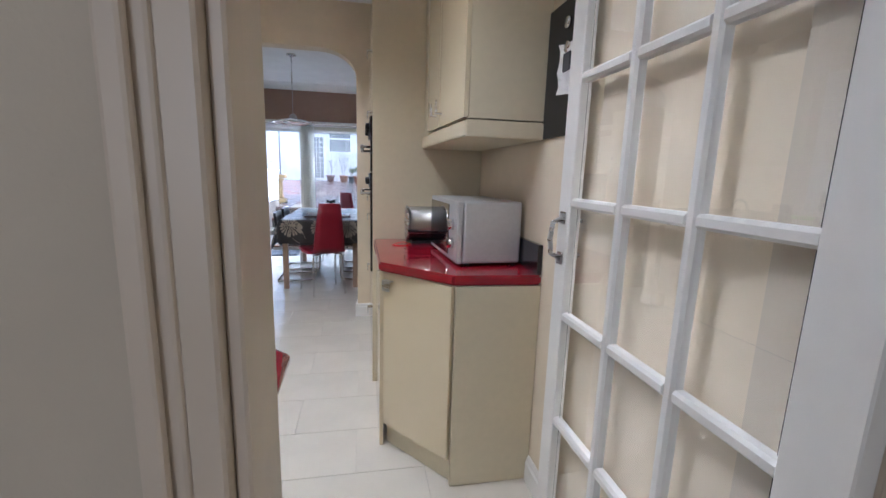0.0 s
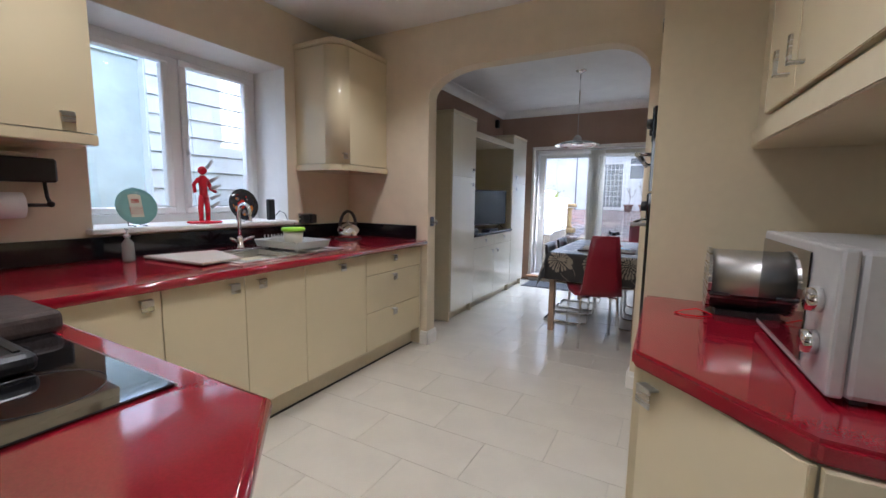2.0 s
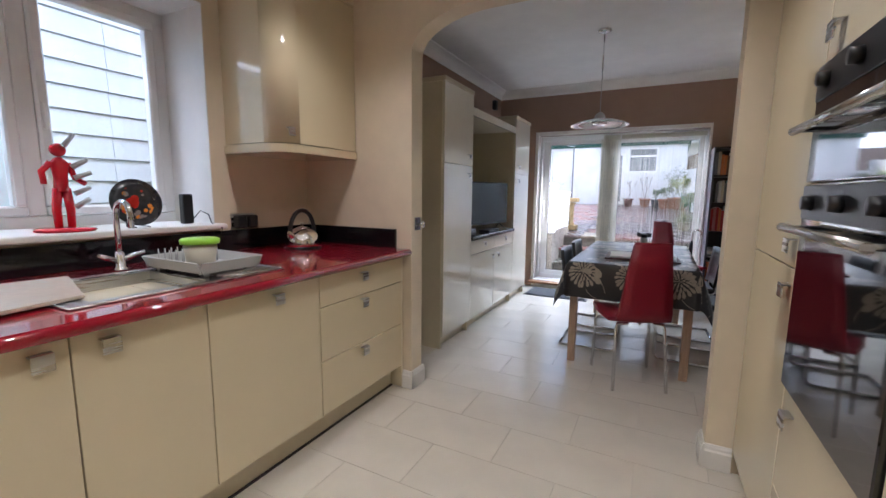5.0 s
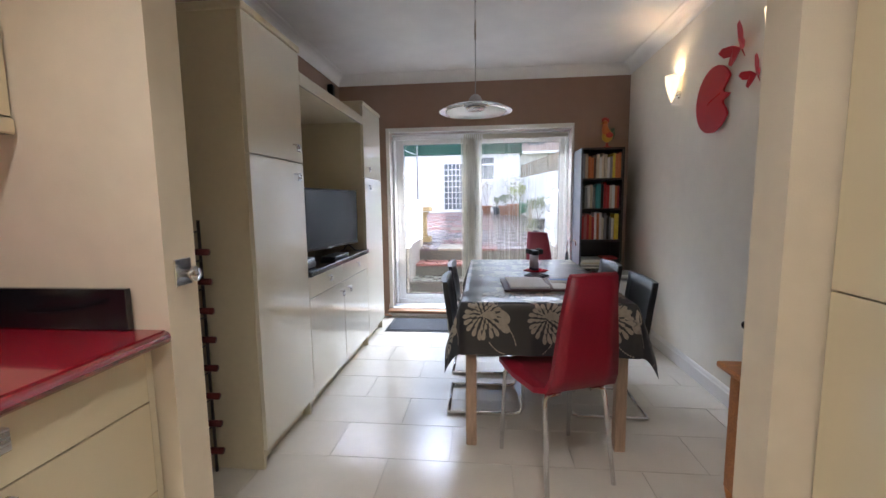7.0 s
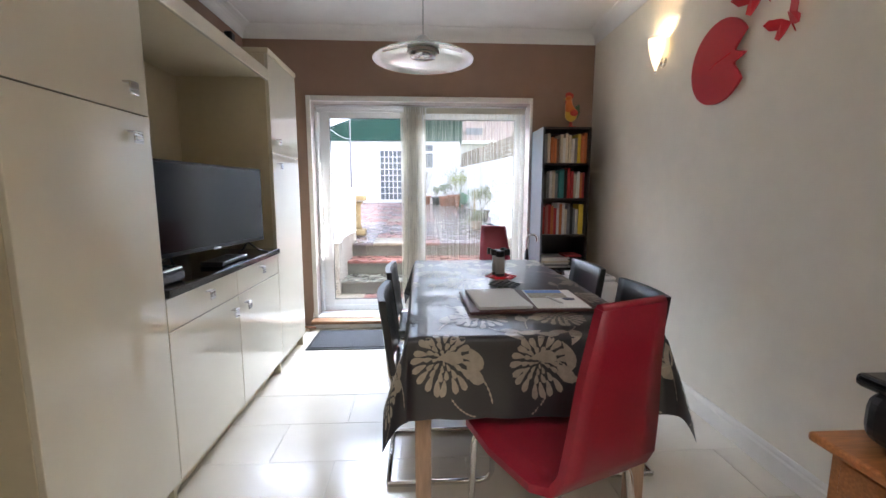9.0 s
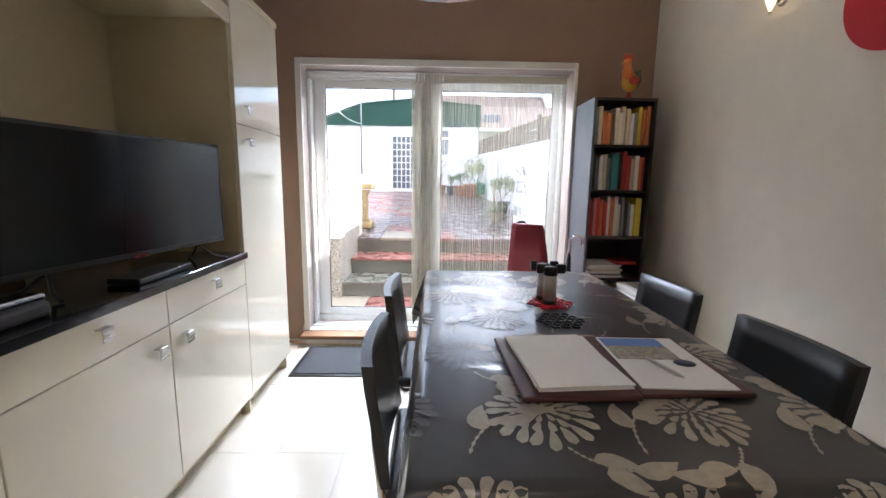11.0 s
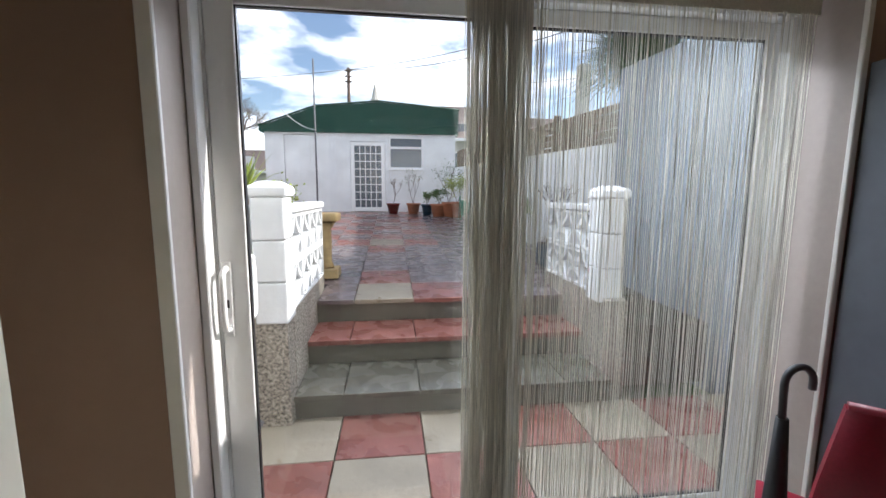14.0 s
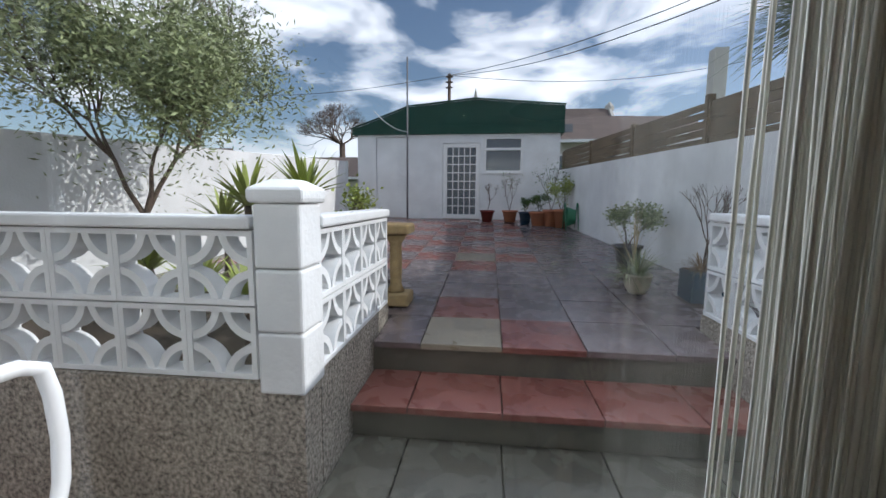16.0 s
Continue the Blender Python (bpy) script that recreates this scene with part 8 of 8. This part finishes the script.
def twiggy(p, x, y, z, h, seed, depth=3, green=0, mat=GREEN_LEAF):
    r = random.Random(seed)
    bm, tips = bmesh.new(), []
    for _ in range(2):
        branching(bm, (x, y, z), Vector((r.uniform(-0.4, 0.4), r.uniform(-0.4, 0.4), 1)).normalized(), h * 0.36, 0.010, depth, r, tips, 0.55, 4)
    part("stems", bm, BARK, p)
    if green:
        bm = bmesh.new()
        leaves(bm, tips, green, h * 0.10, 0.05, 0.010, r)
        part("crown", bm, mat, p)


for x, y, r, h, mat, lab, tw, gr in ((-1.14, 15.95, 0.15, 0.24, GLAZED_RED, "dark red glazed pot with a bare rose", 0.62, 0), (-0.66, 15.90, 0.16, 0.25, TERRACOTTA, "terracotta pot with a bare rose", 0.75, 1),
                                     (-0.36, 15.6, 0.13, 0.25, BLUE_POT, "dark blue pot with a small plant", 0.25, 8), (-0.12, 15.35, 0.18, 0.28, TERRACOTTA, "wide terracotta pot with a leafy plant", 0.35, 10),
                                     (0.10, 15.25, 0.15, 0.33, TERRACOTTA, "tall terracotta pot with a twiggy shrub", 0.85, 4), (0.28, 15.1, 0.15, 0.35, TERRACOTTA, "terracotta pot with a yellow-green shrub", 0.5, 16)):
    p, z = pot(x, y, r, h, mat, lab)
    twiggy(p, x, y, z, tw, int(abs(x) * 100) + 3, 3, gr, LIME_LEAF if "yellow" in lab else GREEN_LEAF)
p, z = pot(0.19, 10.65, 0.115, 0.15, material("pale_stone_bowl", (0.45, 0.40, 0.28), 0.7, stain=0.15), "pale stone bowl full of spiky grass", "bowl")
bm = bmesh.new()
blade_tuft(bm, (0.19, 10.65, z), 160, 0.42, 0.007, 0.35, rp, 0.9, 0.02)
blade_tuft(bm, (0.12, 10.68, z), 110, 0.34, 0.009, 0.6, rp, 0.6, 0.02)
part("grass_blades", bm, OLIVE_LEAF, p)["kind"] = "stuff"
bm = bmesh.new()
blade_tuft(bm, (0.15, 10.65, z + 0.10), 26, 0.60, 0.005, 0.1, rp, 1.25)
part("seed_stalks", bm, material("dry_straw_stalk", (0.36, 0.27, 0.13), 0.7, island=0.3), p)["kind"] = "stuff"
p, z = pot(0.45, 11.75, 0.15, 0.24, DARK_GREY, "grey plastic pot with a straggly green plant")
twiggy(p, 0.45, 11.75, z, 0.42, 71, 4, 9, OLIVE_LEAF)
tro = thing("square_planter", (0.64, 10.5, 0.57), "dark blue square planter with a twisted bare shrub and dry grass", "planter")
zt = patio_z(10.45) + 0.003
bm = bmesh.new()
prism(bm, [(0.50, 10.36), (0.78, 10.34), (0.80, 10.62), (0.52, 10.64)], zt, zt + 0.25, bevel=0.01)
part("tub", bm, BLUE_POT, tro)
bm = bmesh.new()
box(bm, 0.53, 0.77, 10.38, 10.60, zt + 0.2505, zt + 0.256)
part("soil", bm, SOIL, tro)
twiggy(tro, 0.65, 10.48, zt + 0.25, 0.62, 33, 4)
bm = bmesh.new()
blade_tuft(bm, (0.63, 10.48, zt + 0.25), 120, 0.30, 0.008, 0.5, rp, 0.8, 0.03)
part("dry_grass", bm, material("dry_brown_grass", (0.24, 0.17, 0.09), 0.8, island=0.4), tro)["kind"] = "stuff"

bird = thing("bird_bath", (-1.93, 10.05, 0.53), "weathered yellow stone bird bath on a turned foot", "bird bath")
bx, by, bz = -1.83, 10.12, patio_z(10.12) + 0.003
bm = bmesh.new()
box(bm, bx - 0.13, bx + 0.13, by - 0.13, by + 0.13, bz + 0.56, bz + 0.64, bevel=0.02, seg=2)
part("basin", bm, STONE, bird)
bm = bmesh.new()
lathe(bm, [(0, 0.10), (0.07, 0.10), (0.045, 0.16), (0.05, 0.34), (0.045, 0.48), (0.09, 0.549), (0, 0.5495)], (bx, by, bz), 16)
part("column", bm, STONE, bird)
bm = bmesh.new()
box(bm, bx - 0.12, bx + 0.12, by - 0.12, by + 0.12, bz, bz + 0.095, bevel=0.015, seg=2)
part("foot", bm, STONE, bird)

reel = thing("hose_reel", (0.42, 14.8, 0.85), "green garden hose coiled on a small metal reel", "hose reel")
hz = patio_z(14.7) + 0.005
for k in range(7):
    bm = bmesh.new()
    ring(bm, [(0.38 + 0.022 * k - 0.06, 14.75 + 0.0 * k + (0.17 - 0.008 * k) * math.cos(a), hz + 0.25 + (0.17 - 0.008 * k) * math.sin(a)) for a in np.linspace(0, 2 * math.pi, 25)[:-1]], 0.012, 6, closed=True)
    part("hose_coil", bm, HOSE, reel)
for s in (-0.10, 0.12):
    bm = bmesh.new()
    ring(bm, [(0.38 + s, 14.58, hz + 0.01), (0.38 + s, 14.72, hz + 0.50), (0.38 + s, 14.78, hz + 0.50), (0.38 + s, 14.92, hz + 0.01)], 0.010, 6)
    part("stand", bm, HOSE, reel)
pipe = thing("drain_pipe", (-1.95, 8.3, 0), "short old pipe standing at the foot of the retaining wall", "pipe")
bm = bmesh.new()
ring(bm, [(-1.99, 8.12, -0.055), (-1.985, 8.16, 0.00), (-1.95, 8.30, 0.06)], 0.014, 8)
part("pipe", bm, GREY_METAL, pipe)

# ---- far things ----
bare = thing("bare_tree", (-13.0, 40, 0), "round-headed bare winter tree far behind the wall", "tree")
bm, tips = bmesh.new(), []
rt = random.Random(4)
ring(bm, [(-13.0, 40, -0.3), (-13.0, 40, 5.8)], [0.32, 0.24], 8)
for _ in range(9):
    branching(bm, (-13.0, 40, 5.7), Vector((rt.uniform(-1, 1), rt.uniform(-1, 1), rt.uniform(0.3, 1.0))).normalized(), 1.0, 0.085, 6, rt, tips, 0.75, 4)
part("trunk", bm, BARK, bare)
big = thing("tall_bare_tree", (-9.8, 18.5, 0), "tall bare winter tree with fine hanging twigs", "tree")
bm, tips = bmesh.new(), []
ring(bm, [(-9.8, 18.5, -0.3), (-9.7, 18.5, 3.0)], [0.22, 0.13], 8)
for _ in range(6):
    branching(bm, (-9.7, 18.5, 2.9), Vector((rt.uniform(-0.9, 0.9), rt.uniform(-0.7, 0.7), 1)).normalized(), 1.35, 0.055, 7, rt, tips, 0.6, 4)
part("trunk", bm, BARK, big)
tel = thing("telegraph_pole", (-4.35, 40, 0), "dark telegraph pole with a crosspiece, behind the shed", "pole")
bm = bmesh.new()
ring(bm, [(-4.35, 40, -0.3), (-4.35, 40, 11.0)], [0.16, 0.12], 8)
part("pole", bm, BARK, tel)
for z in (10.7, 10.3, 9.9):
    bm = bmesh.new()
    box(bm, -4.62, -4.08, 39.85, 39.95, z, z + 0.10)
    part("crossarm", bm, BARK, tel)
cab = thing("overhead_cables", (-4.3, 40, 10.8), "thin overhead telephone cables", "cable")
for (x1, y1, z1) in ((14, 12.0, 9.2), (20, 38, 11.6), (-30, 36, 9.8), (10.0, 10.0, 6.6)):
    a, b = Vector((-4.35, 39.9, 10.85)), Vector((x1, y1, z1))
    bm = bmesh.new()
    ring(bm, [a.lerp(b, t) - Vector((0, 0, 1.2 * math.sin(math.pi * t))) for t in np.linspace(0, 1, 14)], 0.022, 4)
    part("cable", bm, DARK_GREY, cab)
church = thing("church", (3.4, 60, 0), "long brown slate church roof with a small stone spirelet", "church")
bm = bmesh.new()
box(bm, -5.2, 14.8, 62, 72, -0.3, 9.2)
part("wall", bm, FAR_RENDER, church)
bm = bmesh.new()
prism(bm, [(61.2, 9.0), (67, 13.9), (72.8, 9.0)], -4.6, 14.6, "x")
part("roof", bm, SLATE, church)
for x in (-4.9, 14.7):
    bm = bmesh.new()
    prism(bm, [(60.9, 9.0), (67, 14.2), (73.1, 9.0)], x, x + 0.35, "x")
    part("gable", bm, FAR_RENDER, church)
for x, h in ((-3.1, 2.9), (14.9, 1.2)):
    bm = bmesh.new()
    lathe(bm, [(0.6, 0), (0.6, 0.5), (0.45, 0.7), (0.0, h)], (x, 62.5 if h > 2 else 67, 13.0 if h > 2 else 13.6), 8, smooth=False)
    part("spirelet", bm, FAR_RENDER, church)
def far_house(x, y, w, d, h, rh, label, sky=False):
    t = thing("far_house", (x, y, 0), label, "house")
    solid("wall", FAR_RENDER, t, x - w / 2, x + w / 2, y, y + d, -0.3, h)
    bm = bmesh.new()
    prism(bm, [(y - 0.4, h - 0.1), (y + d / 2, h + rh), (y + d + 0.4, h - 0.1)], x - w / 2 - 0.3, x + w / 2 + 0.3, "x")
    part("roof", bm, SLATE, t)
    solid("gutter", UPVC, t, x - w / 2 - 0.3, x + w / 2 + 0.3, y - 0.55, y - 0.41, h - 0.15, h - 0.02)
    for k in range(2):
        wx = x - w * 0.25 + k * w * 0.5
        wi = solid("window", UPVC, t, wx - 0.55, wx + 0.55, y - 0.04, y - 0.001, h - 1.7, h - 0.6)
        solid("pane", FAR_GLASS, wi, wx - 0.48, wx + 0.48, y - 0.05, y - 0.041, h - 1.63, h - 0.67)
    if sky:
        solid("rooflight", FAR_GLASS, t, x - w * 0.30, x - w * 0.12, y + d * 0.12, y + d * 0.25, h + rh * 0.28, h + rh * 0.52)


far_house(3.2, 26.0, 5.0, 6, 4.0, 1.6, "pale house with a brown slate roof behind the shed", True)
far_house(7.0, 33.0, 9.0, 7, 5.3, 1.7, "pale house with a brown slate roof")
far_house(-16.5, 34.0, 8, 6, 2.8, 1.6, "low pale house behind the garden wall")
far_house(-9.2, 30.0, 3.2, 4, 2.6, 1.3, "small house with a dark roof behind the garden wall")
far_house(-27, 36.0, 9, 7, 3.4, 2.0, "pale house far beyond the garden")
bd = thing("brick_chimney", (10.0, 30.5, 7), "small chimney stack above the fence", "chimney")
solid("stack", FAR_RENDER, bd, 7.6, 8.1, 25.0, 25.5, -0.3, 7.4)


# ---- paving slabs, last but the floor tiles ----
def paving_slabs():
    shared = {}
    rs2 = random.Random(17)
    def slab(x0, x1, y0, y1, z, mat, slope=0.0, thick=0.038):
        g = 0.003
        key = (round(x1 - x0, 3), round(y1 - y0, 3), mat.name, slope)
        if key not in shared:
            bm = bmesh.new()
            box(bm, -(x1 - x0) / 2 + g, (x1 - x0) / 2 - g, -(y1 - y0) / 2 + g, (y1 - y0) / 2 - g, -thick, 0)
            top = [e for e in bm.edges if all(v.co.z > -0.001 for v in e.verts)]
            bmesh.ops.bevel(bm, geom=top, offset=0.004, segments=1, affect="EDGES")
            data = bpy.data.meshes.new("slab")
            bm.to_mesh(data)
            bm.free()
            data.materials.append(mat)
            shared[key] = data
        ob = new("paving_slab", shared[key])
        ob.parent = paving
        ob.location = ((x0 + x1) / 2, (y0 + y1) / 2, z)
        ob.rotation_euler = (math.atan(slope) + rs2.uniform(-0.003, 0.003), rs2.uniform(-0.003, 0.003), 0)
    pick = lambda i, j, p: (SLAB_RED if (i + j) % 2 == p else SLAB_BUFF)
    w = 0.497
    for i in range(-6, 7):
        for j in range(3):
            x0 = -1.515 + i * w
            y0 = 8.52 - (j + 1) * 0.455
            if x0 < -4.4 or x0 > 1.3 or y0 < 7.14:
                continue
            m = SLAB_RED if (i + j) % 2 == 0 else (SLAB_BUFF if j < 2 else SLAB_GREY)
            slab(x0, x0 + w, max(y0, 7.38), y0 + 0.455, -0.056, m)
    for y0, y1, z, m in ((8.475, 8.99, 0.112, SLAB_DAMP), (8.945, 9.41, 0.302, SLAB_RED)):
        xs = [-1.812, -1.508, -1.018, -0.515, -0.02, 0.308]
        for a, b in zip(xs, xs[1:]):
            slab(a, b, y0, y1, z, m)
    for j in range(15):
        y0 = 9.365 + j * w
        for i in range(-6, 6):
            x0 = -1.508 + i * w
            x1 = x0 + w
            edge = 1.36 - (y0 - 7.4) * 0.115 - 0.01
            west = -1.805 if y0 < 9.78 else (-4.35 if y0 > 10.55 else -1.98)
            if y0 < 9.75 and x0 > 0.25:
                continue
            x0, x1 = max(x0, west), min(x1, edge if y0 > 9.8 else 0.31 if y0 < 9.8 else edge)
            if x1 - x0 < 0.06:
                continue
            m = SLAB_RED if ((i + j) % 2 == 0 and i < 2 and j > 3) or (j in (1,) and i == 0) or (j == 0 and i in (1,)) else SLAB_GREY
            if (i, j) in ((0, 0), (0, 5)):
                m = SLAB_BUFF
            slab(x0, x1, y0, y0 + w, patio_z(y0 + w / 2) + 0.0, m, 0.062)


paving_slabs()


# ---- floor tiles, last ----
def floor_tiles():
    base = bpy.data.objects["floor"]
    tw, td, g = 0.6, 0.318, 0.0011
    shared = {}
    def tile(x0, x1, y0, y1):
        key = (round(x1 - x0, 3), round(y1 - y0, 3))
        if key not in shared:
            bm = bmesh.new()
            a, b, e = (x1 - x0) / 2 - g, (y1 - y0) / 2 - g, 0.0006
            lo = [bm.verts.new((x, y, -0.004)) for x, y in ((-a, -b), (a, -b), (a, b), (-a, b))]
            mid = [bm.verts.new((x, y, -e)) for x, y in ((-a, -b), (a, -b), (a, b), (-a, b))]
            top = [bm.verts.new((x, y, 0)) for x, y in ((-a + e, -b + e), (a - e, -b + e), (a - e, b - e), (-a + e, b - e))]
            for u, v in ((lo, mid), (mid, top)):
                for k in range(4):
                    bm.faces.new((u[k], u[(k + 1) % 4], v[(k + 1) % 4], v[k]))
            bm.faces.new(top)
            data = bpy.data.meshes.new("tile")
            bm.to_mesh(data)
            bm.free()
            data.materials.append(TILE)
            shared[key] = data
        ob = new("floor_tile", shared[key])
        ob.location, ob.parent = ((x0 + x1) / 2, (y0 + y1) / 2, 0), base
    for r in range(-14, 8):
        y0, y1 = 5.06 + r * td, 5.06 + (r + 1) * td
        y1 = min(y1, NORTH - 0.001)
        if y1 - y0 < 0.03:
            continue
        off = -1.49 if r % 2 == 0 else -1.19
        for k in range(-3, 5):
            x0, x1 = off + k * tw, off + (k + 1) * tw
            x0, x1 = max(x0, -2.45), min(x1, 0.75)
            if x1 - x0 > 0.03:
                tile(x0, x1, y0, y1)


floor_tiles()
bm = bmesh.new()
box(bm, -1.5, 1.2, -2.2, 0.60, -0.0035, 0.0)
structure("floor_hall", bm, TILE, "pale tiled hall floor")
